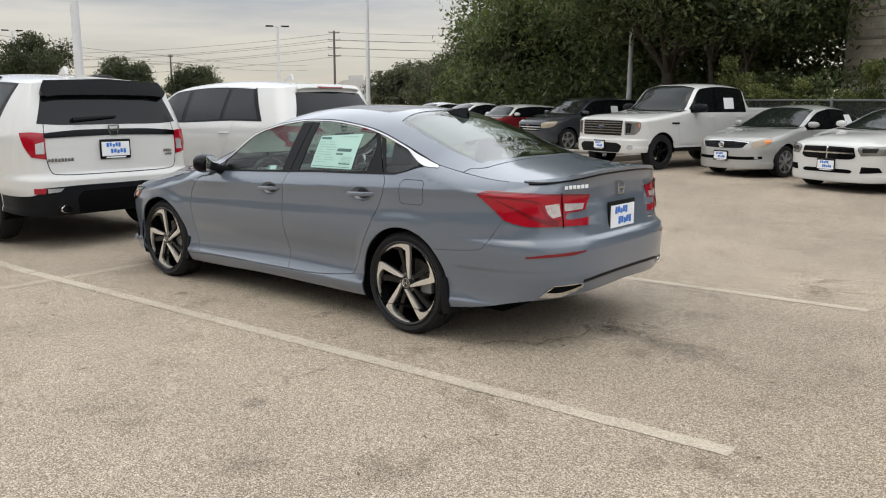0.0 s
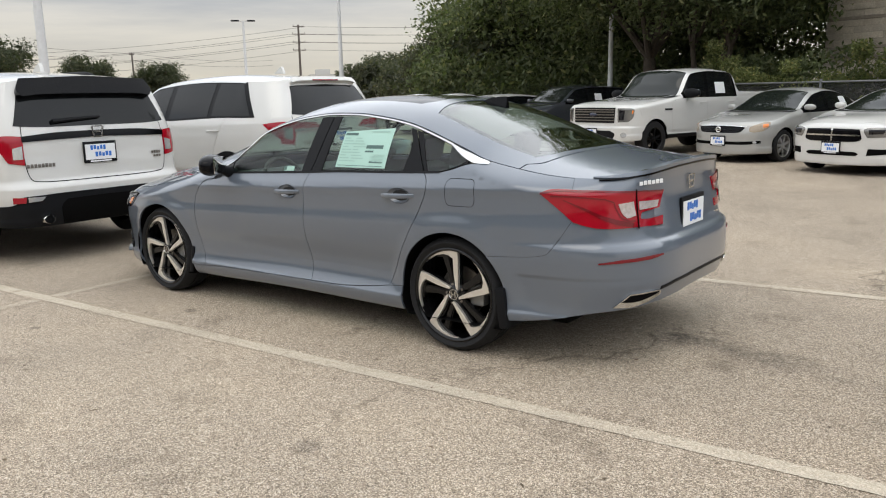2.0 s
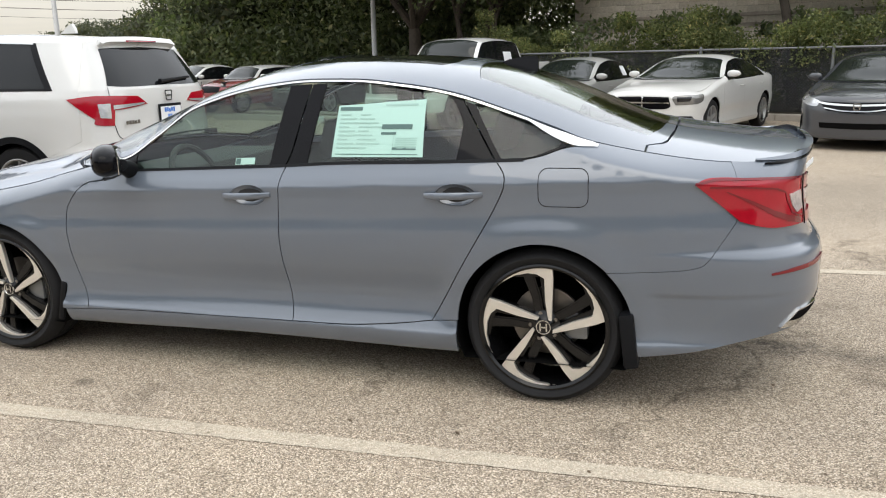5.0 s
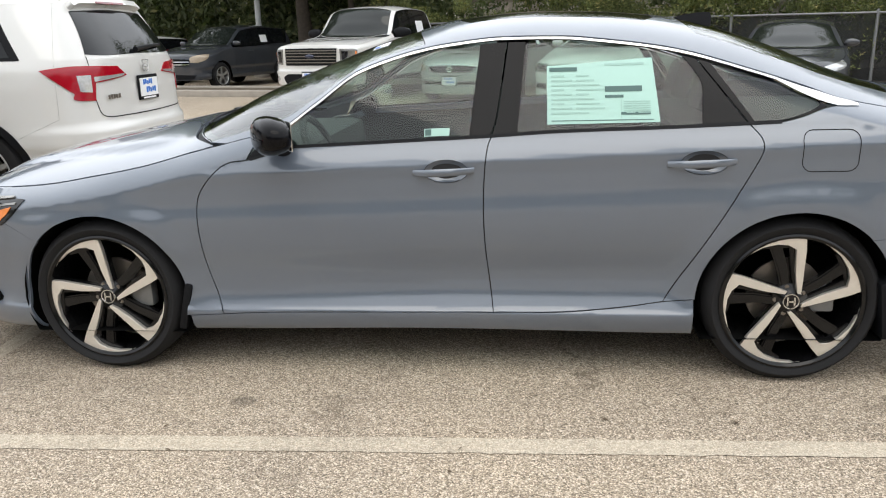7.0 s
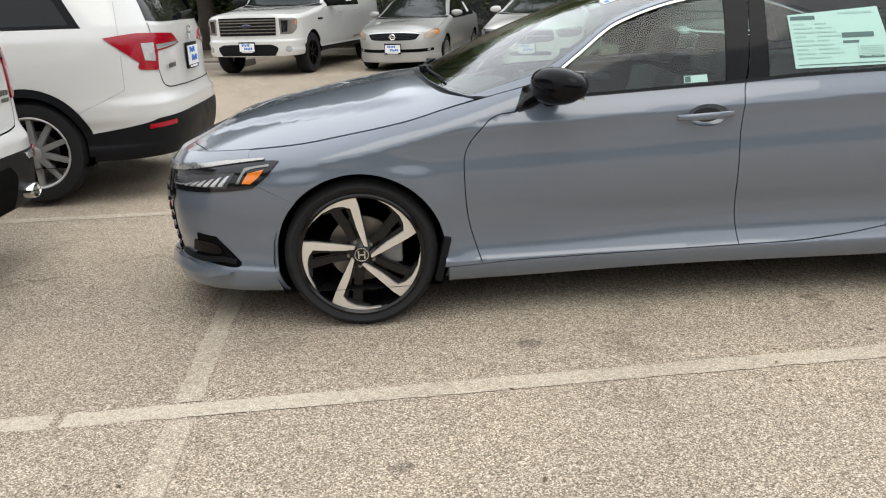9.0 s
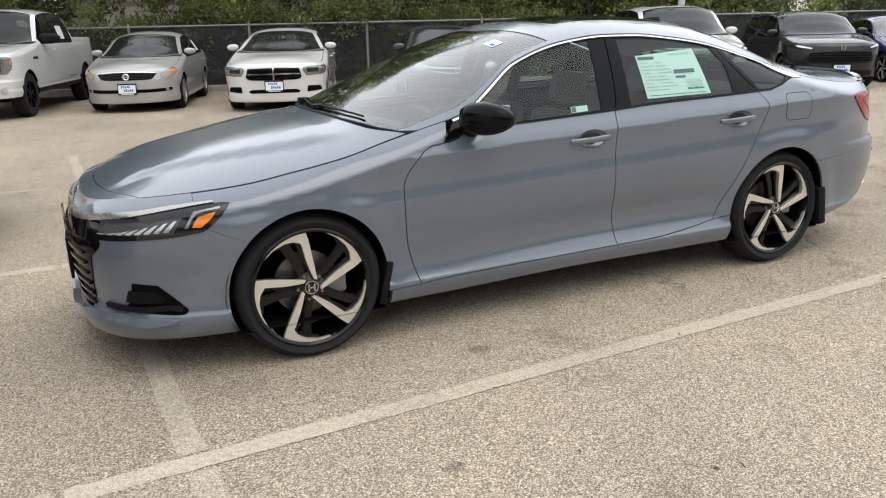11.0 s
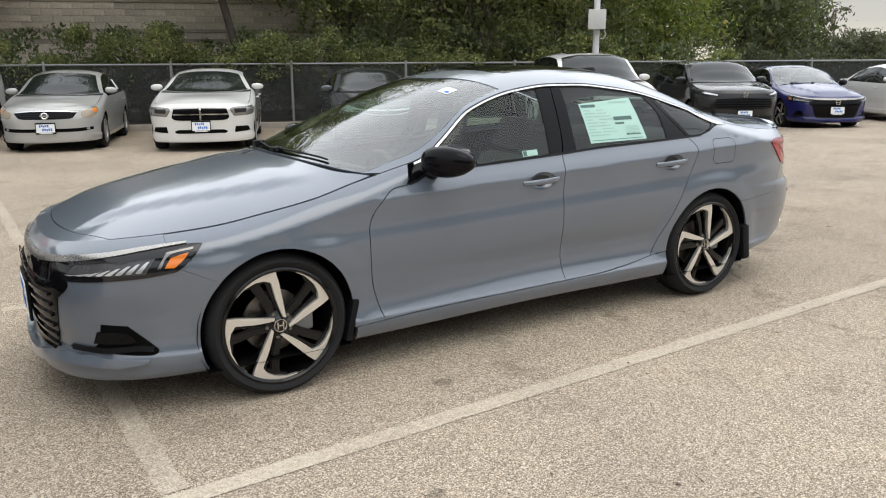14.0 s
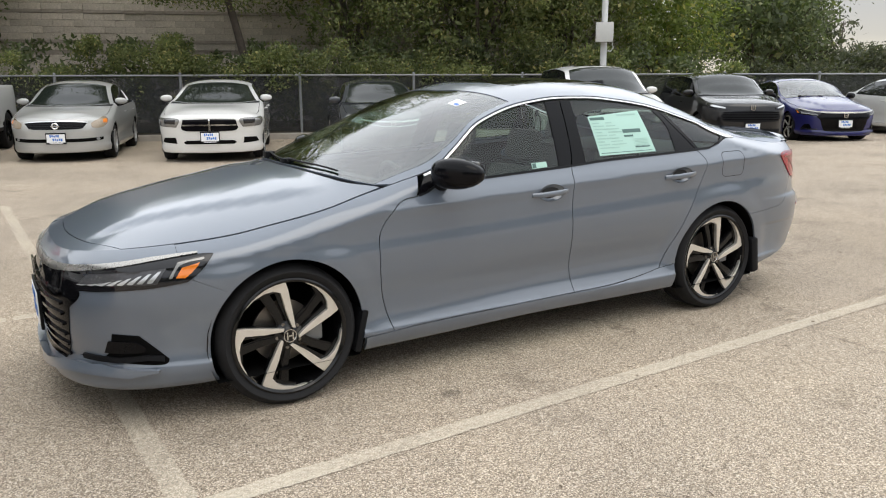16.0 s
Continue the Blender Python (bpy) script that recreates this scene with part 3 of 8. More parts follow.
def patch_mesh(surf, loop, holes=(), step=0.04, gap=0.0, depth=0.012, lift=0.0, side=1, across=2.2):
    """Triangles of a region of a surface, with its edge turned in by depth. Returns verts, faces, normals."""
    fine = np.array([1.0, across])      # flanks are cut finer across than along
    base_surf = surf
    surf = lambda a, b: base_surf(a, b / fine[1])
    loop = densify((shrunk(loop, gap) if gap else loop) * fine, step)
    holes = [densify((shrunk(h, -gap) if gap else h) * fine, step) for h in holes]
    rings = [loop, *holes]
    lo, hi = loop.min(0), loop.max(0)
    gx, gy = np.meshgrid(np.arange(lo[0] + step / 2, hi[0], step), np.arange(lo[1] + step / 2, hi[1], step))
    gx[::2] += step / 2
    grid = np.stack([gx.ravel(), gy.ravel()], 1)
    keep = inside(loop, grid)
    for h in holes:
        keep &= ~inside(h, grid)
    grid = grid[keep]
    edge = np.concatenate(rings)
    if len(grid):
        near = np.concatenate([np.min((edge[None, :, 0] - g[:, :1]) ** 2 + (edge[None, :, 1] - g[:, 1:]) ** 2, axis=1) for g in np.array_split(grid, len(grid) // 400 + 1)])
        grid = grid[near > (0.45 * step) ** 2]
    pts = np.concatenate([edge, grid]) if len(grid) else edge
    edges, at = [], 0
    for r in rings:
        edges += [(at + k, at + (k + 1) % len(r)) for k in range(len(r))]
        at += len(r)
    v2, _, tris, *_ = delaunay_2d_cdt([Vector(p) for p in pts], edges, [], 0, 1e-6)
    v2 = np.array([tuple(v) for v in v2])
    tris = np.array([t for t in tris if len(t) == 3])
    mid = v2[tris].mean(1)
    ok = inside(loop, mid)
    for h in holes:
        ok &= ~inside(h, mid)
    tris = tris[ok]
    p = surf(v2[:, 0], v2[:, 1])
    e = 2e-3
    du, dv = surf(v2[:, 0] + e, v2[:, 1]) - surf(v2[:, 0] - e, v2[:, 1]), surf(v2[:, 0], v2[:, 1] + e) - surf(v2[:, 0], v2[:, 1] - e)
    nrm = np.cross(du, dv)
    nrm /= np.maximum(np.linalg.norm(nrm, axis=1), 1e-12)[:, None]
    p = p + nrm * lift
    # triangles turn the way of their normals
    a, b, c = p[tris[:, 0]], p[tris[:, 1]], p[tris[:, 2]]
    flip = np.einsum("ij,ij->i", np.cross(b - a, c - a), nrm[tris[:, 0]]) < 0
    tris[flip] = tris[flip][:, ::-1]
    verts, faces, normals = [*p], [tuple(int(i) for i in t) for t in tris], [*nrm]
    if depth:
        for r in rings:
            q = surf(r[:, 0], r[:, 1])
            d1, d2 = surf(r[:, 0] + e, r[:, 1]) - surf(r[:, 0] - e, r[:, 1]), surf(r[:, 0], r[:, 1] + e) - surf(r[:, 0], r[:, 1] - e)
            nn = np.cross(d1, d2)
            nn /= np.maximum(np.linalg.norm(nn, axis=1), 1e-12)[:, None]
            q = q + nn * lift
            out = np.cross(np.roll(q, -1, axis=0) - np.roll(q, 1, axis=0), nn)
            out /= np.maximum(np.linalg.norm(out, axis=1), 1e-9)[:, None]
            if r is rings[0]:
                mid_q = q.mean(0)
                if np.einsum("ij,ij->i", out, q - mid_q).sum() < 0:
                    out = -out
            base = len(verts)
            n = len(r)
            verts += [*q, *(q - nn * depth)]
            normals += [*out, *out]
            for k in range(n):
                j = (k + 1) % n
                f = (base + k, base + j, base + n + j, base + n + k)
                fa = np.cross(q[j] - q[k], -nn[k])
                faces.append(f if np.dot(fa, out[k]) > 0 else f[::-1])
    verts, normals = np.array(verts), np.array(normals)
    if side < 0:
        verts, normals = verts * (1, -1, 1), normals * (1, -1, 1)
        faces = [f[::-1] for f in faces]
    return verts, faces, normals


def joined(*pieces):
    verts, faces, normals, at = [], [], [], 0
    for v, f, n in pieces:
        verts.append(v)
        normals.append(n)
        faces += [tuple(i + at for i in g) for g in f]
        at += len(v)
    return np.concatenate(verts), faces, np.concatenate(normals)


# ---- vehicles: nose towards -x, left flank towards -y, standing on z = 0 ----
class Shell:
    """The skin of a vehicle. wrap(s, z) runs round the flanks, nose and tail (s equals x along the flank);
    top(x, y) covers bonnet, windscreen, roof and boot. They meet along the rail."""

    def __init__(self, xf, xr, xfc, xrc, nf, nr, w, zc, zr, yr, belt, side, front, rear, zb, rf, rr, p=3.0, slope=0.0, bulge=0.012):
        self.w, self.zc, self.zr_, self.yr, self.belt_, self.p = w, zc, zr, yr, belt, p
        self.side, self.front, self.rear, self.rf, self.rr, self.slope, self.bulge = side, front, rear, rf, rr, slope, bulge
        self.zb = zb
        self.sculpt = self.crest = None          # extra relief of flank and bonnet: (x, z) and (x, y)
        th = np.linspace(0, 1, 400)
        ang = (np.pi / 2) * th
        a = xfc - xf
        fx, fy = xfc - a * np.sin(ang[::-1]) ** (2 / nf), float(w(xfc)) * np.cos(ang[::-1]) ** (2 / nf)
        b = xr - xrc
        rx, ry = xrc + b * np.sin(ang) ** (2 / nr), float(w(xrc)) * np.cos(ang) ** (2 / nr)
        mx = np.linspace(xfc, xrc, 200)[1:-1]
        px, py = np.concatenate([fx, mx, rx]), np.concatenate([fy, w(mx), ry])
        s = np.concatenate([[0], np.cumsum(np.hypot(np.diff(px), np.diff(py)))])
        s0 = np.interp(xfc, px[:401], s[:401])
        s = s - s0 + xfc
        # along the flank s is x itself
        k0, k1 = 400, 400 + len(mx)
        s_end = s[k1] - (s[k1] - px[k1])
        tail = s[k1:] - s[k1] + px[k1]
        s = np.concatenate([s[:k0], px[k0:k1], tail])
        keep = np.concatenate([[True], np.diff(s) > 1e-6])
        self.s, self.px, self.py = s[keep], px[keep], py[keep]
        grid = np.linspace(self.s[0], self.s[-1], 900)
        gx, gy = np.interp(grid, self.s, self.px), np.interp(grid, self.s, self.py)
        tx, ty = np.gradient(gx, grid), np.gradient(gy, grid)
        ker = np.ones(9) / 9
        tx, ty = np.convolve(np.pad(tx, 4, "edge"), ker, "valid"), np.convolve(np.pad(ty, 4, "edge"), ker, "valid")
        ln = np.hypot(tx, ty)
        self.g, self.gx, self.gy, self.nx, self.ny = grid, gx, gy, -ty / ln, tx / ln
        self.s0, self.s1, self.xfc, self.xrc = grid[0], grid[-1], xfc, xrc

    def sx(self, x):
        """s of the plan's point at x."""
        return float(np.interp(x, self.px, self.s))

    def sy(self, y, tail=False):
        """s of the point of nose or tail that lies y off the middle."""
        n = len(self.s) // 2
        if tail:
            return float(np.interp(-y, -self.py[n:], self.s[n:]))
        return float(np.interp(y, self.py[:n], self.s[:n]))

    def ends(self, s):
        return 1 - step01(self.s0 + 0.35, self.xfc - 0.12, s), step01(self.xrc + 0.12, self.s1 - 0.35, s)

    def off_rail(self, s):
        x = np.interp(s, self.g, self.gx)
        wf, wr = self.ends(s)
        flank = self.yr(x) - self.w(x)
        return (1 - wf - wr) * flank + wf * self.rf + wr * self.rr

    def rail(self, s):
        o = self.off_rail(s)
        x = np.interp(s, self.g, self.gx) + np.interp(s, self.g, self.nx) * o
        y = np.interp(s, self.g, self.gy) + np.interp(s, self.g, self.ny) * o
        return x, y

    def ztop(self, x, y):
        k = self.zc(x) - self.zr_(x)
        z = self.zc(x) - k * np.minimum(np.abs(y) / self.yr(x), 1.25) ** self.p
        return z if self.crest is None else z + self.crest(x, np.abs(y))

    def rail_z(self, s):
        return self.ztop(*self.rail(s))

    def cabin(self, s):
        """1 where side windows stand over the belt, 0 beside bonnet and boot."""
        x = np.interp(s, self.g, self.gx)
        return step01(0.05, 0.14, self.rail_z(s) - self.belt_(x))

    def belt(self, s):
        k = self.cabin(s)
        return np.minimum(self.belt_(np.interp(s, self.g, self.gx)), self.rail_z(s) - (0.085 + (0.03 - 0.085) * k))

    def low(self, s, z):
        x = np.interp(s, self.g, self.gx)
        wf, wr = self.ends(s)
        zs = z - self.slope * x * step01(0.45, 0.85, z)
        side = self.side(zs) if self.sculpt is None else self.side(zs) + self.sculpt(x, z)
        return (1 - wf - wr) * side + wf * self.front(z) + wr * self.rear(z)

    def wrap(self, s, z):
        s, z = np.asarray(s, float), np.asarray(z, float)
        zb, zt = self.belt(s), self.rail_z(s)
        o = self.low(s, np.minimum(z, zb))
        t = np.clip((z - zb) / (zt - zb), 0, 1.3)
        k = self.cabin(s)
        t = t * k + (1 - k) * t ** 1.7
        o = o * (1 - t) + self.off_rail(s) * t + k * self.bulge * np.sin(np.pi * np.clip(t, 0, 1))
        x = np.interp(s, self.g, self.gx) + np.interp(s, self.g, self.nx) * o
        y = np.interp(s, self.g, self.gy) + np.interp(s, self.g, self.ny) * o
        return np.stack([x, -y, z], -1)

    def top(self, x, y):
        x, y = np.asarray(x, float), np.asarray(y, float)
        return np.stack([x, y, self.ztop(x, y)], -1)

    def rail_line(self, a, b, n=60, inset=0.0):
        """The rail in the (x, y) plane, on the left, from s = a to b."""
        s = np.linspace(a, b, n)
        x, y = self.rail(s)
        return [(u, -(v - inset)) for u, v in zip(x, y)]


def tyre_profile(r, rim, wide):
    h = wide / 2
    return [(rim - 0.012, h * 0.72), (rim + 0.004, h * 0.90), (rim + 0.018, h * 0.97), ((rim + r) / 2, h), (r - 0.022, h * 0.93), (r - 0.006, h * 0.80),
            (r, h * 0.62), (r, h * 0.30), (r - 0.008, h * 0.28), (r - 0.008, h * 0.20), (r, h * 0.18), (r, -h * 0.18), (r - 0.008, -h * 0.20), (r - 0.008, -h * 0.28),
            (r, -h * 0.30), (r, -h * 0.62), (r - 0.022, -h * 0.93), ((rim + r) / 2, -h), (rim + 0.004, -h * 0.90), (rim - 0.012, -h * 0.72)]


def polar(r, deg):
    return (r * math.cos(radians(deg)), r * math.sin(radians(deg)))


def wheel(parent, x, y, r, rim, wide, style, turn, side, face_mat=None, fine=1):
    """A road wheel. side -1: outer face towards -y. y is the outer sidewall's place."""
    hub = new("wheel")
    hub.parent = parent
    hub.matrix_basis = pose(x, y - side * wide / 2, r) @ (pose(0, 0, 0) if side < 0 else pose(0, 0, 0, 0, 0, 180))
    n = 72 if fine > 1 else 36
    bm = lathe(bmesh.new(), tyre_profile(r, rim, wide), n, closed=False)
    part("tyre", bm, RUBBER, hub, "black rubber tyre with a ribbed tread")
    h = wide / 2
    bm = lathe(bmesh.new(), [(rim + 0.004, -h * 0.93), (rim - 0.004, -h * 0.96), (rim - 0.014, -h * 0.90), (rim - 0.020, -h * 0.5), (rim - 0.045, h * 0.2), (rim - 0.03, h * 0.8)], n)
    part("rim", bm, RIM_BLACK if style in ("blade", "dark") else RIM_GREY, hub)
    bm = lathe(bmesh.new(), [(0.0, -h * 0.02), (rim * 0.55, -h * 0.02), (rim * 0.55, h * 0.1), (0.0, h * 0.1)], 36)
    part("brake_disc", bm, STEEL, hub, "dull steel brake disc")
    if fine > 1:
        bm = box(bmesh.new(), (rim * 0.30, -h * 0.42, -0.06), (rim * 0.66, h * 0.1, 0.06), 0.015)
        part("brake_caliper", bm, GALV, hub)
    face = -h * 0.80
    if style == "blade":
        bm, dark = bmesh.new(), bmesh.new()
        lip = rim - 0.004
        for k in range(5):
            a = turn + 72 * k
            edge = [polar(lip * r, a + d) for r, d in ((0.17, -50), (0.30, -28), (0.56, -16), (0.80, -12), (0.95, -9.5))]
            rim_run = [polar(lip, a - 8.5 + 5.1 * q) for q in range(16)]
            tail = [polar(lip * r, a + d) for r, d in ((0.982, 67), (0.975, 56), (0.958, 42), (0.935, 28), (0.902, 15), (0.862, 6), (0.79, -2), (0.45, -4.5), (0.25, -14), (0.15, -32))]
            slab(bm, edge + rim_run + tail, face + 0.014, face - 0.006, 0.002)
            # the black twin spoke beside each bright one, and the black web behind it
            slab(dark, [polar(lip * r, a + d) for r, d in ((0.19, 2), (0.50, 6), (0.83, 10), (0.88, 15), (0.86, 22), (0.50, 23), (0.20, 40))], face + 0.050, face + 0.018, 0.006)
            slab(dark, [polar(lip * r, a + d) for r, d in ((0.16, -58), (0.56, -17), (0.96, -10), (0.97, 30), (0.90, 30), (0.80, 4), (0.45, 1), (0.15, -20))], face + 0.045, face + 0.0155, 0.003)
        part("bright_spokes", bm, RIM_FACE, hub, "five machined alloy blades")
        part("dark_spokes", dark, RIM_BLACK, hub, "gloss black twin spokes")
        for k in range(5):
            u, v = polar(0.057, turn + 14 + 72 * k)
            part("wheel_nut", tube(bmesh.new(), (u, face + 0.03, v), (u, face + 0.012, v), 0.010, 0.009, 8), STEEL, hub)
        bm = lathe(bmesh.new(), [(0.0, face - 0.002), (0.028, face - 0.002), (0.034, face + 0.004), (0.068, face + 0.018), (0.07, face + 0.05)], 32)
        part("hub_cap", bm, RIM_BLACK, hub)
        bm = bmesh.new()
        for q in ((-0.016, -0.010), (0.010, 0.016)):
            slab(bm, [(q[0], -0.018), (q[1], -0.018), (q[1], 0.018), (q[0], 0.018)], face - 0.0025, face - 0.005)
        slab(bm, [(-0.012, -0.003), (0.012, -0.003), (0.012, 0.003), (-0.012, 0.003)], face - 0.0025, face - 0.005)
        lathe(bm, [(0.0265, face - 0.002), (0.028, face - 0.0045), (0.031, face - 0.0045), (0.0325, face + 0.001)], 28)
        part("hub_emblem", bm, CHROME, hub)
    else:
        bm = bmesh.new()
        spokes, w0, w1 = {"five": (5, 13, 9), "seven": (7, 9, 6), "ten": (10, 7, 4.5), "dark": (6, 11, 7)}[style]
        for k in range(spokes):
            a = turn + 360 / spokes * k
            slab(bm, [polar(0.05, a - 30), polar(rim - 0.016, a - w1), polar(rim - 0.010, a), polar(rim - 0.016, a + w1), polar(0.05, a + 30)], face + 0.04, face + 0.004, 0.005)
        lathe(bm, [(rim - 0.018, face + 0.02), (rim - 0.014, face), (rim - 0.002, face - 0.002), (rim + 0.002, face + 0.01)], 36)
        lathe(bm, [(0.0, face - 0.004), (0.03, face - 0.004), (0.06, face + 0.01), (0.07, face + 0.045)], 24)
        part("spokes", bm, face_mat or RIM_GREY, hub)
    return hub


def ribbon(sh, pts, lift, half, wrap=True, side=1, depth=0.01, step=0.03):
    """A narrow strip that lies on the skin along a line of (s, z); half may be one width or one for each point."""
    p = np.array(pts, float)
    d = np.gradient(p, axis=0)
    d /= np.maximum(np.hypot(d[:, 0], d[:, 1]), 1e-9)[:, None]
    n = np.stack([-d[:, 1], d[:, 0]], 1)
    h = np.broadcast_to(np.array(half, float), (len(p),))[:, None]
    loop = np.concatenate([p + n * h, (p - n * h)[::-1]])
    return patch_mesh(sh.wrap if wrap else sh.top, loop, (), step, 0, depth, lift, side)


def skin(name, piece, mat, parent, label=""):
    v, f, n = piece
    return mesh_part(name, v, f, mat, parent, label, n)


def plate(parent, m, name="licence_plate", label="white dealer plate with blue lettering bars in a black frame", w=0.34, h=0.205):
    """A dealer plate in its frame, facing -y of m. Its lettering stands as plain bars."""
    bm = box(bmesh.new(), (-w / 2, -0.006, -h / 2), (w / 2, 0.010, h / 2), 0.006)
    bmesh.ops.transform(bm, matrix=m, verts=bm.verts)
    frame_ob = part(name, bm, BLACK_PLASTIC, parent, label)
    bm = box(bmesh.new(), (-w / 2 + 0.016, -0.010, -h / 2 + 0.030), (w / 2 - 0.016, -0.004, h / 2 - 0.026))
    bmesh.ops.transform(bm, matrix=m, verts=bm.verts)
    part("plate_face", bm, WHITE_PRINT, frame_ob)
    bm = bmesh.new()
    for x0, x1, z0, z1 in ((-0.105, 0.06, 0.022, 0.066), (-0.06, 0.115, -0.045, 0.002)):
        n = 5
        for k in range(n):
            a = x0 + (x1 - x0) * k / n
            box(bm, (a + 0.004, -0.013, z0 + 0.006 * (k % 2)), (a + (x1 - x0) / n - 0.006, -0.009, z1 - 0.012 * ((k + 1) % 3 == 0)))
    bmesh.ops.transform(bm, matrix=m, verts=bm.verts)
    part("plate_lettering", bm, BLUE_PRINT, frame_ob)
    bm = box(bmesh.new(), (-0.11, -0.009, -h / 2 + 0.008), (0.11, -0.005, -h / 2 + 0.022))
    bmesh.ops.transform(bm, matrix=m, verts=bm.verts)
    part("frame_lettering", bm, WHITE_PRINT, frame_ob)
    return frame_ob


def mirror(parent, x, y, z, mat, side, size=1.0, foot_mat=None, sweep=14):
    """A door mirror on its stalk. side -1: the left one."""
    bm = bmesh.new()
    bmesh.ops.create_uvsphere(bm, u_segments=20, v_segments=12, radius=1.0)
    for v in bm.verts:
        c = v.co
        c.x = max(min(c.x, 1), -1)
        sx_, sz_ = (0.06, 0.066) if c.x > 0 else (0.066, 0.070)
        px = math.copysign(abs(c.x) ** 0.8, c.x)
        c.x, c.y, c.z = min(px * sx_, 0.045), math.copysign(abs(c.y) ** 0.75, c.y) * 0.128, math.copysign(abs(c.z) ** 0.68, c.z) * sz_ * (1 - 0.30 * max(0, c.y * side))
    bmesh.ops.transform(bm, matrix=pose(x, y + side * 0.125 * size, z) @ Matrix.Diagonal((size, size, size, 1)) @ pose(0, 0, 0, 0, 0, -side * sweep), verts=bm.verts)
    ob = part("door_mirror", bm, mat, parent)
    bm = bmesh.new()
    tube(bm, (x - 0.01, y - side * 0.05, z - 0.07 * size), (x, y + side * 0.05, z - 0.03 * size), 0.045 * size, 0.03 * size, 12)
    part("mirror_foot", bm, foot_mat or BLACK_PLASTIC, ob)
    bm = box(bmesh.new(), (0.043, -0.085, -0.052), (0.047, 0.085, 0.052), 0.002, pose(x, y + side * 0.125 * size, z) @ Matrix.Diagonal((size, size, size, 1)) @ pose(0, 0, 0, 0, 0, -side * sweep))
    part("mirror_glass", bm, CHROME, ob)
    return ob


def handle(parent, sh, x0, x1, z, mat, side, cup=False):
    """A pull handle over its dished recess."""
    mid = sh.wrap(np.array([(x0 + x1) / 2]), np.array([z]))[0]
    y = -mid[1]
    bm = bmesh.new()
    w = (x1 - x0) / 2
    n = 12
    rings = []
    for k in range(n + 1):
        t = -1 + 2 * k / n
        out = 0.030 * (1 - abs(t) ** 3.0)
        hh = 0.015 * (1 - 0.25 * abs(t) ** 2)
        ring = []
        for q in range(8):
            a = 2 * math.pi * q / 8
            ring.append(bm.verts.new(((x0 + x1) / 2 + t * w, side * (y + out + 0.007 * math.cos(a)), z + 0.004 * t + hh * math.sin(a))))
        rings.append(ring)
    for p, q in zip(rings, rings[1:]):
        for k in range(8):
            bm.faces.new((p[k], p[(k + 1) % 8], q[(k + 1) % 8], q[k]))
    bm.faces.new(rings[0]), bm.faces.new(rings[-1][::-1])
    bmesh.ops.recalc_face_normals(bm, faces=bm.faces)
    ob = part("door_handle", bm, mat, parent, "body-coloured pull handle")
    if cup:
        mx = (x0 + x1) / 2 + 0.01

        def dish(u, q):
            p = sh.wrap(u, q)
            r = np.hypot((np.asarray(u) - mx) / 0.088, (np.asarray(q) - z) / 0.046)
            return p + np.stack([0 * r, 0.030 * (1 - np.clip(r, 0, 1) ** 2.2), 0 * r], -1)
        skin("handle_cup", patch_mesh(dish, cup_loop(x0, x1, z), (), 0.016, 0, 0.0, 0.0, -side, 1.0), mat, ob)
    return ob


def cup_loop(x0, x1, z):
    return np.array([((x0 + x1) / 2 + 0.01 + 0.085 * math.cos(a), z + 0.044 * math.sin(a)) for a in np.linspace(0, 2 * math.pi, 29)[:-1]])


def seats(parent, rows, mat, wheel_at=None, dash=None, half=0.36):
    """The cabin that shows through the panes: seats, dashboard and steering wheel."""
    for x, z in rows:
        for y in (-half, half):
            bm = box(bmesh.new(), (x - 0.28, y - 0.25, z), (x + 0.24, y + 0.25, z + 0.16), 0.05)
            seat = part("seat", bm, mat, parent)
            bm = box(bmesh.new(), (-0.07, -0.24, 0), (0.07, 0.24, 0.60), 0.06, pose(x + 0.24, y, z + 0.08, 0, 16, 0))
            part("seat_back", bm, mat, seat)
            bm = box(bmesh.new(), (-0.05, -0.13, 0.63), (0.05, 0.13, 0.82), 0.045, pose(x + 0.24, y, z + 0.08, 0, 16, 0))
            part("headrest", bm, mat, seat)
    if dash:
        x, z, w = dash
        bm = box(bmesh.new(), (x - 0.42, -w, z - 0.35), (x + 0.05, w, z), 0.06)
        part("dashboard", bm, CABIN, parent)
    if wheel_at:
        x, y, z = wheel_at
        bm = lathe(bmesh.new(), [(0.185 + 0.016 * math.cos(a), 0.016 * math.sin(a)) for a in np.linspace(0, 2 * math.pi, 9)], 32)
        box(bm, (-0.17, -0.01, -0.03), (0.17, 0.02, 0.03), 0.008)
        box(bm, (-0.06, -0.015, -0.16), (0.06, 0.03, 0.05), 0.02)
        bmesh.ops.transform(bm, matrix=pose(x, y, z, 0, 0, 90) @ pose(0, 0, 0, -24, 0, 0), verts=bm.verts)
        part("steering_wheel", bm, CABIN, parent)


def lettering(parent, m, count, w, h, mat, name="badge_lettering"):
    """A word badge as plain bars, standing 3 mm proud, facing -y of m."""
    bm = bmesh.new()
    for k in range(count):
        a = -w / 2 + w * k / count
        box(bm, (a, -0.004, -h / 2), (a + w / count * 0.72, 0.0, h / 2 * (1 if k % 3 else 0.8)), 0.001)
    bmesh.ops.transform(bm, matrix=m, verts=bm.verts)
    return part(name, bm, mat, parent)


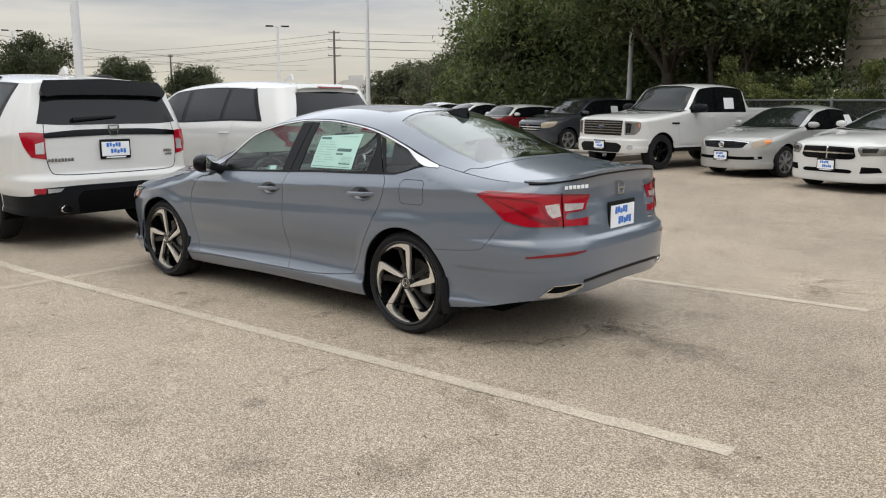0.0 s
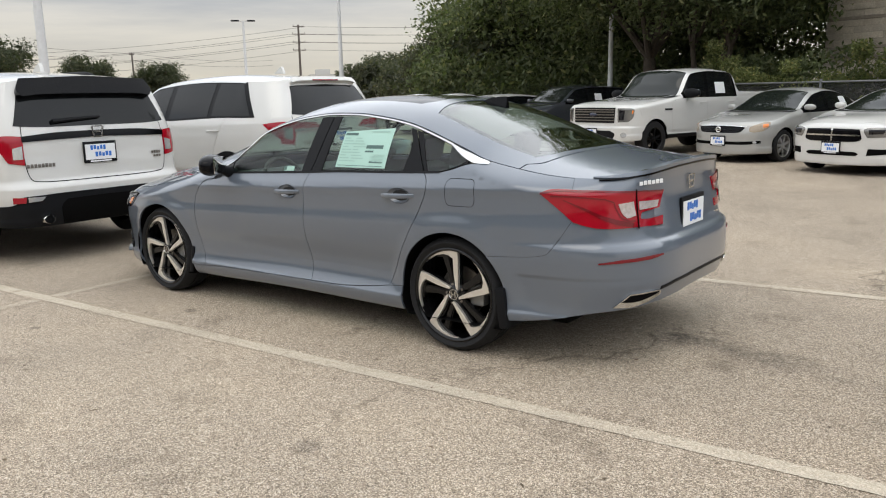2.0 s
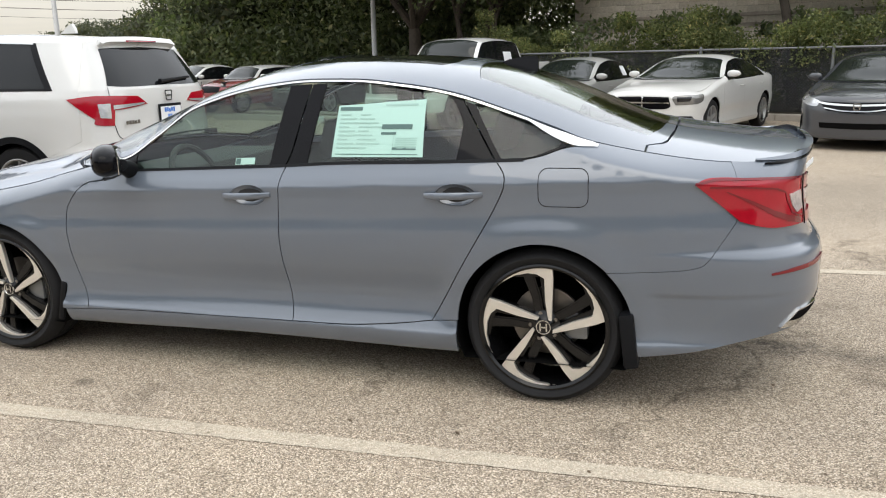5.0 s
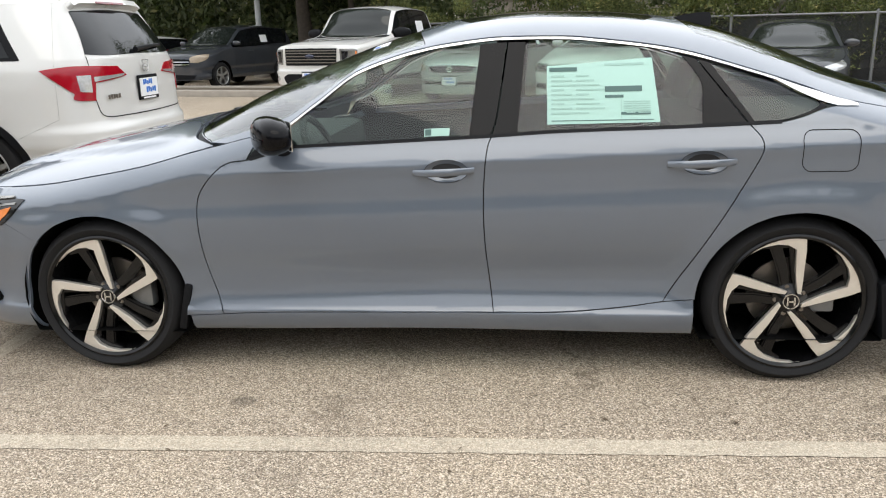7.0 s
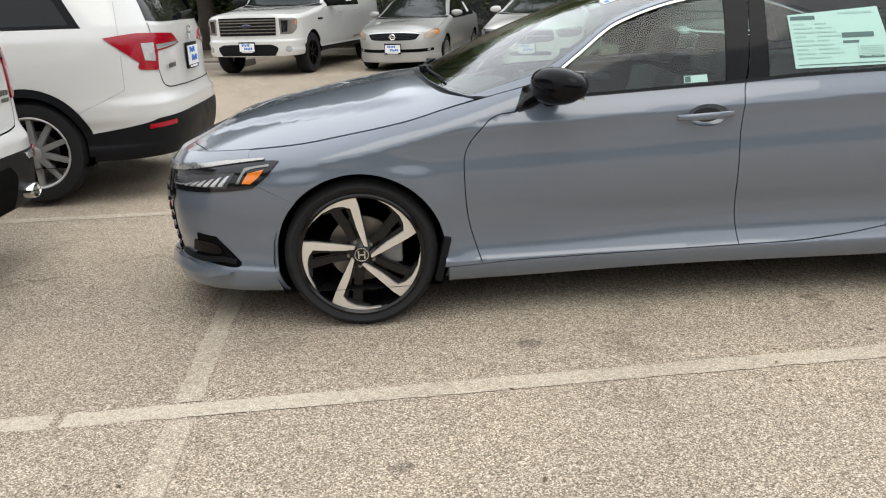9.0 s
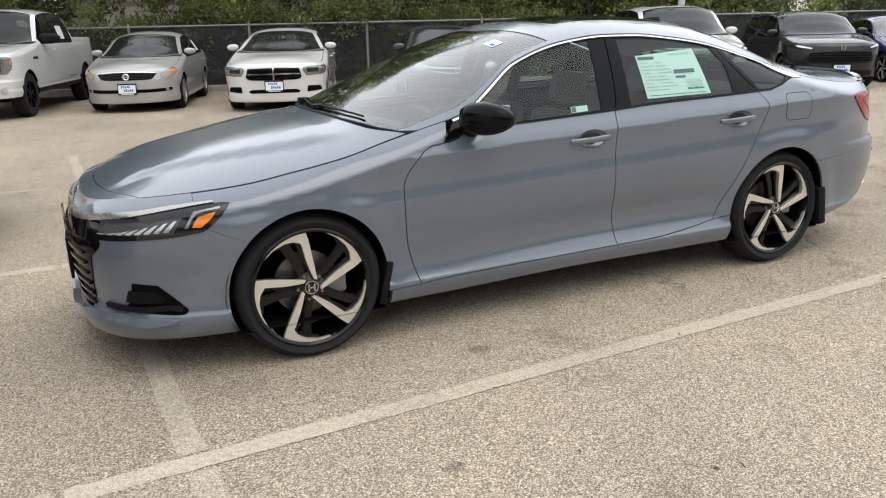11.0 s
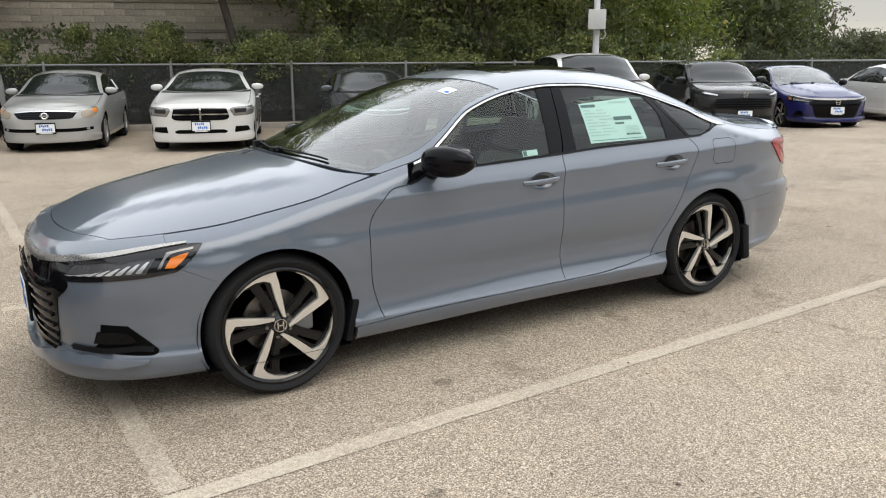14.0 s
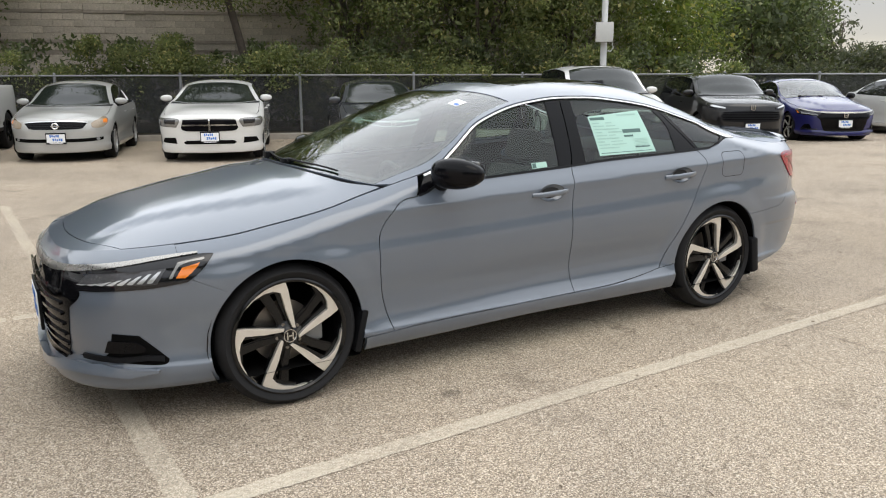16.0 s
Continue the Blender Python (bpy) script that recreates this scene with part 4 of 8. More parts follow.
def emblem(parent, m, w, h, mat=None):
    """A plain ringed badge, facing -y of m."""
    bm = bmesh.new()
    t = w * 0.13
    slab(bm, [(-w * 0.5, h * 0.45), (-w * 0.36, -h * 0.5), (-w * 0.36 + t, -h * 0.5), (-w * 0.5 + t, h * 0.45)], 0, -0.008, 0.002)
    slab(bm, [(w * 0.5 - t, h * 0.45), (w * 0.36 - t, -h * 0.5), (w * 0.36, -h * 0.5), (w * 0.5, h * 0.45)], 0, -0.008, 0.002)
    slab(bm, [(-w * 0.42, h * 0.42), (w * 0.42, h * 0.42), (w * 0.42, h * 0.52), (-w * 0.42, h * 0.52)], 0, -0.008, 0.002)
    slab(bm, [(-w * 0.33, -h * 0.52), (w * 0.33, -h * 0.52), (w * 0.33, -h * 0.42), (-w * 0.33, -h * 0.42)], 0, -0.008, 0.002)
    slab(bm, [(-w * 0.25, -h * 0.08), (w * 0.25, -h * 0.08), (w * 0.25, h * 0.08), (-w * 0.25, h * 0.08)], 0, -0.007)
    bmesh.ops.transform(bm, matrix=m, verts=bm.verts)
    return part("emblem", bm, mat or CHROME, parent)


def z_top(sh, a, b, n=24, under=0.0):
    """The rail as (s, z) from s = a to b."""
    s = np.linspace(a, b, n)
    return [(u, v - under) for u, v in zip(s, sh.rail_z(s))]


def belt_run(sh, a, b, n=10, up=0.0):
    s = np.linspace(a, b, n)
    return [(u, v + up) for u, v in zip(s, sh.belt(s))]


def bottom_run(sh, a, b, n=14):
    s = np.linspace(a, b, n)
    return [(u, v) for u, v in zip(s, sh.zb(s))]


def both(sh_f, *args, **kw):
    return joined(sh_f(*args, side=1, **kw), sh_f(*args, side=-1, **kw))


def body_panels(root, sh, c):
    """Bumpers, wings, doors, quarters, sills, bonnet, roof and boot or tailgate of one vehicle; c holds its plan."""
    st, paint_, gap = c["step"], c["paint"], 0.0022
    fa, ra, ar, az = c["fa"], c["ra"], c["arch"], c["arch_z"]
    kw = dict(step=st, gap=gap)
    # front bumper up to the bonnet edge, both halves in one mesh
    fx, fz = c["bumper_f"]                      # where the wing joint meets the arch
    jx, jz = c["joint_f"]                       # its upper end at the rail or under the lamp
    top_s = sh.sx(c["nose_top"])
    a_hit = math.degrees(math.atan2(fz - az, fx - fa))
    zlow = float(sh.zb(np.array([sh.sx(fa - ar)]))[0])
    a_low = 180 + math.degrees(math.asin(min(1, max(-1, (az - zlow) / ar))))
    loop = outline(bottom_run(sh, sh.s0, sh.sx(fa + ar * math.cos(radians(a_low)))), arc(fa, az, ar, a_low, a_hit, 10), [(fx, fz), (sh.sx(jx), jz)],
                   [(sh.sx(jx), jz), (top_s, float(sh.rail_z(np.array([top_s]))[0]))], z_top(sh, top_s, sh.s0), [(sh.s0, float(sh.rail_z(np.array([sh.s0]))[0])), (sh.s0, float(sh.zb(np.array([sh.s0]))[0]))])
    skin("front_bumper", joined(patch_mesh(sh.wrap, loop, (), st, 0, 0.012), patch_mesh(sh.wrap, loop, (), st, 0, 0.012, side=-1)), c.get("bumper_paint", paint_), root)
    # front wing
    de = c["door_f"]                            # front edge of the front door, from belt to sill
    sill = c["sill"]
    sz0 = sill[0]
    a_sill = math.degrees(math.asin(max(-1, min(1, (sz0[1] - az) / ar))))
    wing = outline(arc(fa, az, ar, a_hit, a_sill, 20), [(fa + ar * math.cos(radians(a_sill)), sz0[1]), sz0], [sz0, de[-1]], de[::-1], [de[0], (c["rail_x"], float(sh.rail_z(np.array([c["rail_x"]]))[0]))],
                   z_top(sh, c["rail_x"], top_s, 30), [(top_s, float(sh.rail_z(np.array([top_s]))[0])), (sh.sx(jx), jz)], [(sh.sx(jx), jz), (fx, fz)])
    for side in (1, -1):
        skin("front_wing", patch_mesh(sh.wrap, wing, (), side=side, **kw), paint_, root)
    # doors
    db, dr = c["door_b"], c["door_r"]
    mid = [p for p in sill if de[-1][0] < p[0] < db[-1][0]]
    rear_mid = [p for p in sill if db[-1][0] < p[0] < dr[-1][0]]
    cups = [cup_loop(*c["handle_f"]), cup_loop(*c["handle_r"])] if c.get("cups") else []
    front = outline(de, [de[-1], *mid, db[-1]], db[::-1], belt_run(sh, db[0][0], de[0][0]))
    rear = outline(db, [db[-1], *rear_mid, dr[-1]], dr[::-1], belt_run(sh, dr[0][0], db[0][0]))
    for side in (1, -1):
        ob = skin("front_door", patch_mesh(sh.wrap, front, cups[:1], side=side, **kw), paint_, root)
        handle(ob, sh, *c["handle_f"], c.get("handle_mat", paint_), -side, bool(cups))
        ob = skin("rear_door", patch_mesh(sh.wrap, rear, cups[1:], side=side, **kw), paint_, root)
        handle(ob, sh, *c["handle_r"], c.get("handle_mat", paint_), -side, bool(cups))
    # quarter panel, up to the rail behind the glass
    qx, qz = c["bumper_r"]
    kx, kz = c["joint_r"]
    b_hit = math.degrees(math.atan2(qz - az, qx - ra))
    sz1 = sill[-1]
    b_sill = 180 - math.degrees(math.asin(max(-1, min(1, (sz1[1] - az) / ar))))
    q_top = c["quarter_top"]
    tail_s = sh.sx(c["tail_top"]) if c["tail_top"] is not None else sh.s1
    quarter = outline(dr, [dr[-1], sz1], [sz1, (ra + ar * math.cos(radians(b_sill)), sz1[1])], arc(ra, az, ar, b_sill, b_hit, 24), [(qx, qz), *c.get("joint_r_mid", ()), (sh.sx(kx), kz)],
                      [(sh.sx(kx), kz), (tail_s, float(sh.rail_z(np.array([tail_s]))[0]))], z_top(sh, tail_s, q_top[0][0], 20), q_top, [q_top[-1], dr[0]])
    for side in (1, -1):
        ob = skin("quarter_panel", patch_mesh(sh.wrap, quarter, (), side=side, **kw), paint_, root)
        if side > 0 and c.get("fuel"):
            x0, x1, z0, z1 = c["fuel"]
            r = 0.035
            lp = [(x0 + r, z0)] + [(x1 - r, z0)] + arc(x1 - r, z0 + r, r, -90, 0, 4) + arc(x1 - r, z1 - r, r, 0, 90, 4) + arc(x0 + r, z1 - r, r, 90, 180, 4) + arc(x0 + r, z0 + r, r, 180, 270, 4)
            lp = np.array(lp)
            skin("fuel_flap_joint", ribbon(sh, densify(lp, 0.02).tolist() + [lp[0].tolist()], 0.0010, 0.0014, depth=0.0), UNDER, ob)
    # rear bumper, both halves
    rlow = float(sh.zb(np.array([sh.sx(ra + ar)]))[0])
    b_low = -math.degrees(math.asin(min(1, max(-1, (az - rlow) / ar))))
    tz = c["tail_low"]                          # lower edge of boot or tailgate, (y, z) from the middle out
    tail_pts = [(sh.sy(y, True), z) for y, z in tz]
    bump = outline(bottom_run(sh, sh.sx(ra + ar * math.cos(radians(b_low))), sh.s1), [(sh.s1, float(sh.zb(np.array([sh.s1]))[0])), (sh.s1, tz[0][1])], tail_pts, [tail_pts[-1], (sh.sx(kx), kz)],
                   [(sh.sx(kx), kz), *c.get("joint_r_mid", ())[::-1], (qx, qz)], arc(ra, az, ar, b_hit, b_low, 12))
    skin("rear_bumper", joined(patch_mesh(sh.wrap, bump, (), st, 0, 0.012), patch_mesh(sh.wrap, bump, (), st, 0, 0.012, side=-1)), c.get("bumper_paint", paint_), root)
    # boot lid or tailgate, the part that faces back
    tail = outline([(tail_s, float(sh.rail_z(np.array([tail_s]))[0])), (sh.sx(kx), kz)], [(sh.sx(kx), kz), tail_pts[-1]], tail_pts[::-1], [(sh.s1, tz[0][1]), (sh.s1, float(sh.rail_z(np.array([sh.s1]))[0]))], z_top(sh, sh.s1, tail_s, 20))
    halves = []
    for side in (1, -1):
        halves.append(patch_mesh(sh.wrap, tail, (), st, 0, 0.012, side=side))
    skin(c.get("tail_name", "boot_lid"), joined(*halves), paint_, root)
    # sills
    low_f, low_r = fa + ar + 0.01, ra - ar - 0.005
    run = [p for p in sill if low_f < p[0] < low_r]
    sl = outline([(low_f, float(sill[0][1])), *run, (low_r, float(sill[-1][1]))], [(low_r, float(sill[-1][1])), (low_r, float(sh.zb(np.array([low_r]))[0]))], bottom_run(sh, low_r, low_f), [(low_f, float(sh.zb(np.array([low_f]))[0])), (low_f, float(sill[0][1]))])
    for side in (1, -1):
        skin("sill", patch_mesh(sh.wrap, sl, (), side=side, **kw), c.get("sill_paint", paint_), root)
    # dark inner shell behind the joints, with the wheel houses open
    lo = outline(bottom_run(sh, sh.s0, sh.sx(fa - ar - 0.02)), [(sh.sx(fa - ar - 0.02), float(sh.zb(np.array([fa - ar]))[0])), *arc(fa, az, ar + 0.02, 200, -20, 20)], bottom_run(sh, fa + ar + 0.02, ra - ar - 0.02),
                 [*arc(ra, az, ar + 0.02, 200, -20, 20)], bottom_run(sh, sh.sx(ra + ar + 0.02), sh.s1), [(sh.s1, 0.5), (sh.s1, float(sh.belt(np.array([sh.s1]))[0]) - 0.03)], belt_run(sh, sh.s1, sh.s0, 60, -0.03))
    skin("inner_shell", joined(patch_mesh(sh.wrap, lo, (), 0.09, 0, 0, -0.016), patch_mesh(sh.wrap, lo, (), 0.09, 0, 0, -0.016, side=-1)), DOOR_TRIM, root)
    # floor pan and wheel houses
    bm = box(bmesh.new(), (sh.gx[0] + 0.5, -float(sh.w(0)) + 0.25, c["floor"]), (sh.gx[-1] - 0.5, float(sh.w(0)) - 0.25, c["floor"] + 0.05), 0.01)
    part("floor_pan", bm, UNDER, root)
    for x in (fa, ra):
        for sd in (-1, 1):
            w = float(sh.w(x))
            prof = [(ar + 0.012, sd * (w - 0.03)), (ar + 0.012, sd * (w - 0.32)), (0.02, sd * (w - 0.32))]
            bm = lathe(bmesh.new(), prof, 28, Matrix.Translation((x, 0, az)))
            for v in [v for v in bm.verts if v.co.z < c["floor"] - 0.02]:
                v.co.z = c["floor"] - 0.02
            part("wheel_house", bm, UNDER, root)


def top_panels(root, sh, c):
    st, paint_ = c["step"], c["paint"]
    kw = dict(step=st, gap=0.002)
    ws, bl = c["windscreen"], c.get("backlight")
    # bonnet
    hf, hr = c["hood_front"], c["hood_rear"]
    s_f, s_r = c["hood_s"]
    left = sh.rail_line(s_f, s_r, 30, 0.002)
    rear_edge = [(x, -y) for x, y in spline([(u, v) for u, v in hr])]
    front_edge = [(x, -y) for x, y in spline([(u, v) for u, v in hf])]
    half = front_edge + left[1:-1] + rear_edge[::-1]
    loop = np.array(half + [(x, -y) for x, y in half[::-1]][1:-1])
    skin("bonnet", top_mesh(sh.top, loop, (), st, 0.0035, 0.012), paint_, root)
    # strip between bonnet and nose
    s_n = np.linspace(s_f, sh.s0, 24)
    nx, ny = sh.rail(s_n)
    nose = [(x, -y) for x, y in zip(nx, ny)]
    pieces = []
    lpn = np.array(nose + front_edge)
    keep = [0] + [i for i in range(1, len(lpn)) if np.hypot(*(lpn[i] - lpn[i - 1])) > 1e-4]
    lpn = lpn[keep]
    for sd in (1, -1):
        pieces.append(top_mesh(sh.top, lpn, (), st, 0, 0.01, 0, sd))
    skin("nose_panel", joined(*pieces), paint_, root)
    # cowl under the wipers
    ws_base = [(x, -y) for x, y in spline(ws["base"])]
    corner = sh.rail_line(s_r, c["cowl_s"], 8, 0.001)
    lp = rear_edge + corner[1:] + [(ws_base[-1][0], ws_base[-1][1])] + ws_base[::-1][1:]
    lp = np.array(lp)
    lp = lp[[0] + [i for i in range(1, len(lp)) if np.hypot(*(lp[i] - lp[i - 1])) > 2e-3]]
    skin("cowl_panel", joined(top_mesh(sh.top, lp, (), st, 0, 0.01, -0.012), top_mesh(sh.top, lp, (), st, 0, 0.01, -0.012, -1)), BLACK_PLASTIC, root)
    # windscreen, rear window, roof
    def pane_loop(d):
        side_ = spline(d["side"])
        top_ = spline(d["top"])
        run = [(x, -y) for x, y in [*spline(d["base"]), *side_, *top_]]
        out = [run[0]]
        for p in run[1:]:
            if math.hypot(p[0] - out[-1][0], p[1] - out[-1][1]) > 3e-3:
                out.append(p)
        half_ = out
        full = half_ + [(x, -y) for x, y in half_[::-1] if abs(y) > 1e-3]
        return np.array(full)
    wl_ = pane_loop(ws)
    skin("windscreen", top_mesh(sh.top, wl_, (), st, 0.004, 0.0, -0.003), c["glass_front"], root)
    frit = shrunk(densify(wl_, 0.05), 0.0)
    skin("windscreen_border", top_mesh(sh.top, frit, [shrunk(frit, 0.032)], st, 0, 0, -0.006), BLACK_GLOSS, root)
    holes = [wl_]
    if bl:
        bl_ = pane_loop(bl)
        skin("rear_window", top_mesh(sh.top, bl_, (), st, 0.004, 0.0, -0.003), c["glass_rear"], root)
        fr2 = shrunk(densify(bl_, 0.05), 0.0)
        skin("rear_window_border", top_mesh(sh.top, fr2, [shrunk(fr2, 0.04)], st, 0, 0, -0.006), BLACK_GLOSS, root)
        holes.append(bl_)
    if c.get("sunroof"):
        x0, x1, y1 = c["sunroof"]
        sr = np.array([(x0 - 0.02, 0), (x0, -y1 * 0.8), (x0 + 0.05, -y1), (x1 - 0.05, -y1), (x1, -y1 * 0.8), (x1, y1 * 0.8), (x1 - 0.05, y1), (x0 + 0.05, y1), (x0, y1 * 0.8)])
        skin("sunroof", top_mesh(sh.top, sr, (), st, 0.003, 0.006, -0.002), BLACK_GLOSS, root)
        holes.append(sr)
    back = c["roof_back"]                       # rear edge of the roof skin, (x, y) from rail to middle
    s_a, s_b = c["cowl_s"], c["roof_s"]
    rl = sh.rail_line(s_a, s_b, 80, 0.001)
    base_shift = [(x - 0.004, y) for x, y in ws_base]
    half = [*base_shift, *rl, *[(x, -y) for x, y in back]]
    lp = [half[0]]
    for p in half[1:]:
        if math.hypot(p[0] - lp[-1][0], p[1] - lp[-1][1]) > 3e-3:
            lp.append(p)
    full = np.array(lp + [(x, -y) for x, y in lp[::-1] if abs(y) > 1e-3])
    skin("roof", top_mesh(sh.top, full, holes, st, 0, 0.01, 0), c.get("roof_paint", paint_), root)
    bm_pts = sh.rail_line(max(p[0] for p in ws["top"]) + 0.12, min(s_b, sh.xrc), 20, 0.08)
    lin = np.array([(x, y) for x, y in bm_pts] + [(x, -y) for x, y in bm_pts[::-1]])
    inner = [h for h in holes]
    skin("headliner", top_mesh(lambda x, y: sh.top(x, y) - np.array([0, 0, 0.035]), lin, [h for h in inner[2:]], 0.15, 0, 0), CABIN_LIGHT, root)
    if c.get("deck"):
        d = c["deck"]                           # boot lid, top face: (x, y) along its front edge from middle out, then the rail to the tail
        fe = [(x, -y) for x, y in spline(d["front"])]
        tail = sh.rail_line(d["s"], sh.s1, 50, 0.0)
        half = fe + tail
        lp = [half[0]]
        for p in half[1:]:
            if math.hypot(p[0] - lp[-1][0], p[1] - lp[-1][1]) > 3e-3:
                lp.append(p)
        full = np.array(lp + [(x, -y) for x, y in lp[::-1] if abs(y) > 1e-3])
        skin("boot_top", top_mesh(sh.top, full, (), st, 0.0015, 0.012, 0), paint_, root)


def glazing(root, sh, c):
    """Side panes, dark pillars and the bright strip over them."""
    for side in (1, -1):
        for name, loop, mat in c["panes"]:
            skin(name, patch_mesh(sh.wrap, loop, (), c["step"], 0.001, 0.0, -0.004, side), mat, root)
        for loop in c["pillars"]:
            skin("pillar_trim", patch_mesh(sh.wrap, loop, (), c["step"], 0.0008, 0.006, 0.0, side), BLACK_GLOSS, root)
        if c.get("chrome"):
            pts, half = c["chrome"]
            skin("window_strip", ribbon(sh, pts, 0.004, half, side=side, depth=0.008), c.get("strip_mat", CHROME), root, "bright metal strip round the side windows")


def overlay(root, sh, name, loop, mat, lift=0.004, depth=0.008, label="", sides=(1, -1), step=0.03, merge=False):
    if merge:
        return [skin(name, joined(*[patch_mesh(sh.wrap, loop, (), step, 0, depth, lift, s) for s in sides]), mat, root, label)]
    return [skin(name, patch_mesh(sh.wrap, loop, (), step, 0, depth, lift, s), mat, root, label) for s in sides]


def sedan_shell():
    sh = Shell(
        xf=-2.39, xr=2.53, xfc=-1.45, xrc=1.5, nf=2.8, nr=3.8,
        w=curve((-1.6, 0.915), (-1.415, 0.922), (-0.9, 0.912), (0.0, 0.912), (0.9, 0.918), (1.415, 0.926), (1.6, 0.92)),
        zc=curve((-2.42, 0.69), (-2.3, 0.745), (-2.155, 0.805), (-1.94, 0.872), (-1.6, 0.94), (-1.25, 1.0), (-1.1, 1.03), (-0.8, 1.165), (-0.4, 1.315), (-0.12, 1.40),
                 (0.1, 1.450), (0.4, 1.473), (0.7, 1.463), (1.06, 1.418), (1.4, 1.312), (1.65, 1.205), (1.88, 1.125), (2.1, 1.09), (2.3, 1.066), (2.42, 1.058)),
        zr=curve((-2.42, 0.68), (-2.2, 0.725), (-1.9, 0.782), (-1.6, 0.826), (-1.2, 0.893), (-1.0, 0.943), (-0.8, 0.989), (-0.61, 1.036), (-0.46, 1.134), (-0.27, 1.262), (0.07, 1.349), (0.31, 1.369),
                 (0.52, 1.365), (0.74, 1.342), (0.95, 1.308), (1.26, 1.216), (1.45, 1.15), (1.55, 1.112), (1.7, 1.078), (2.0, 1.03), (2.42, 0.99)),
        yr=curve((-2.42, 0.72), (-1.9, 0.78), (-1.2, 0.835), (-1.0, 0.82), (-0.6, 0.80), (-0.27, 0.72), (0.07, 0.66), (0.31, 0.645), (0.74, 0.655), (1.05, 0.685), (1.45, 0.745), (1.7, 0.765), (2.0, 0.76), (2.42, 0.74)),
        belt=curve((-1.3, 0.93), (-0.75, 0.958), (-0.548, 0.966), (-0.13, 0.981), (0.24, 0.995), (0.52, 1.009), (0.93, 1.018), (1.21, 1.027), (1.5, 1.035), (2.0, 1.0), (2.4, 0.98)),
        side=curve((0.17, -0.075), (0.20, -0.035), (0.285, -0.006), (0.30, -0.016), (0.37, -0.032), (0.44, -0.028), (0.58, -0.006), (0.69, 0.0), (0.775, -0.009), (0.84, -0.009), (0.893, -0.005), (0.916, -0.014), (0.99, -0.060), (1.1, -0.085)),
        front=curve((0.14, -0.08), (0.18, -0.02), (0.24, -0.026), (0.30, -0.045), (0.42, -0.028), (0.55, -0.022), (0.63, -0.035), (0.68, -0.05), (0.75, -0.10), (0.85, -0.13)),
        rear=curve((0.25, -0.10), (0.33, -0.05), (0.40, -0.02), (0.48, 0.0), (0.60, 0.0), (0.66, -0.012), (0.69, -0.05), (0.80, -0.072), (0.92, -0.085), (1.0, -0.085), (1.08, -0.07)),
        zb=curve((-3.1, 0.17), (-2.3, 0.17), (-1.8, 0.18), (-1.0, 0.185), (0.0, 0.205), (1.03, 0.195), (1.9, 0.255), (2.35, 0.33), (3.2, 0.37)),
        rf=-0.10, rr=-0.075, p=3.0, slope=0.036, bulge=0.010)

    def sculpt(x, z):
        # doors that flare out under a crease which fades towards the front, and lips round the wheel arches
        top = 0.405 + 0.02 * x
        tent = np.where(z < top, np.clip((z - 0.285) / (top - 0.285), 0, 1), 1 - step01(top, 0.66, z))
        out = -0.019 * tent * step01(-0.85, 0.15, x) * (1 - step01(1.0, 1.4, x)) - 0.009 * (1 - step01(0.490, 0.515, z)) * step01(1.78, 1.95, x)
        for wx in (-1.415, 1.415):
            r = np.hypot(x - wx, z - 0.332)
            out = out * step01(0.37, 0.50, r) + 0.010 * (1 - step01(0.385, 0.50, r)) * step01(0.24, 0.40, z)
        return out

    def crest(x, y):
        # the middle of the bonnet stands proud between two creases
        edge = 0.36 + 0.27 * step01(-2.3, -1.05, x)
        return 0.019 * (1 - step01(edge - 0.012, edge + 0.065, y)) * step01(-2.24, -2.0, x) * (1 - step01(-1.30, -1.08, x))

    sh.sculpt, sh.crest = sculpt, crest
    return sh


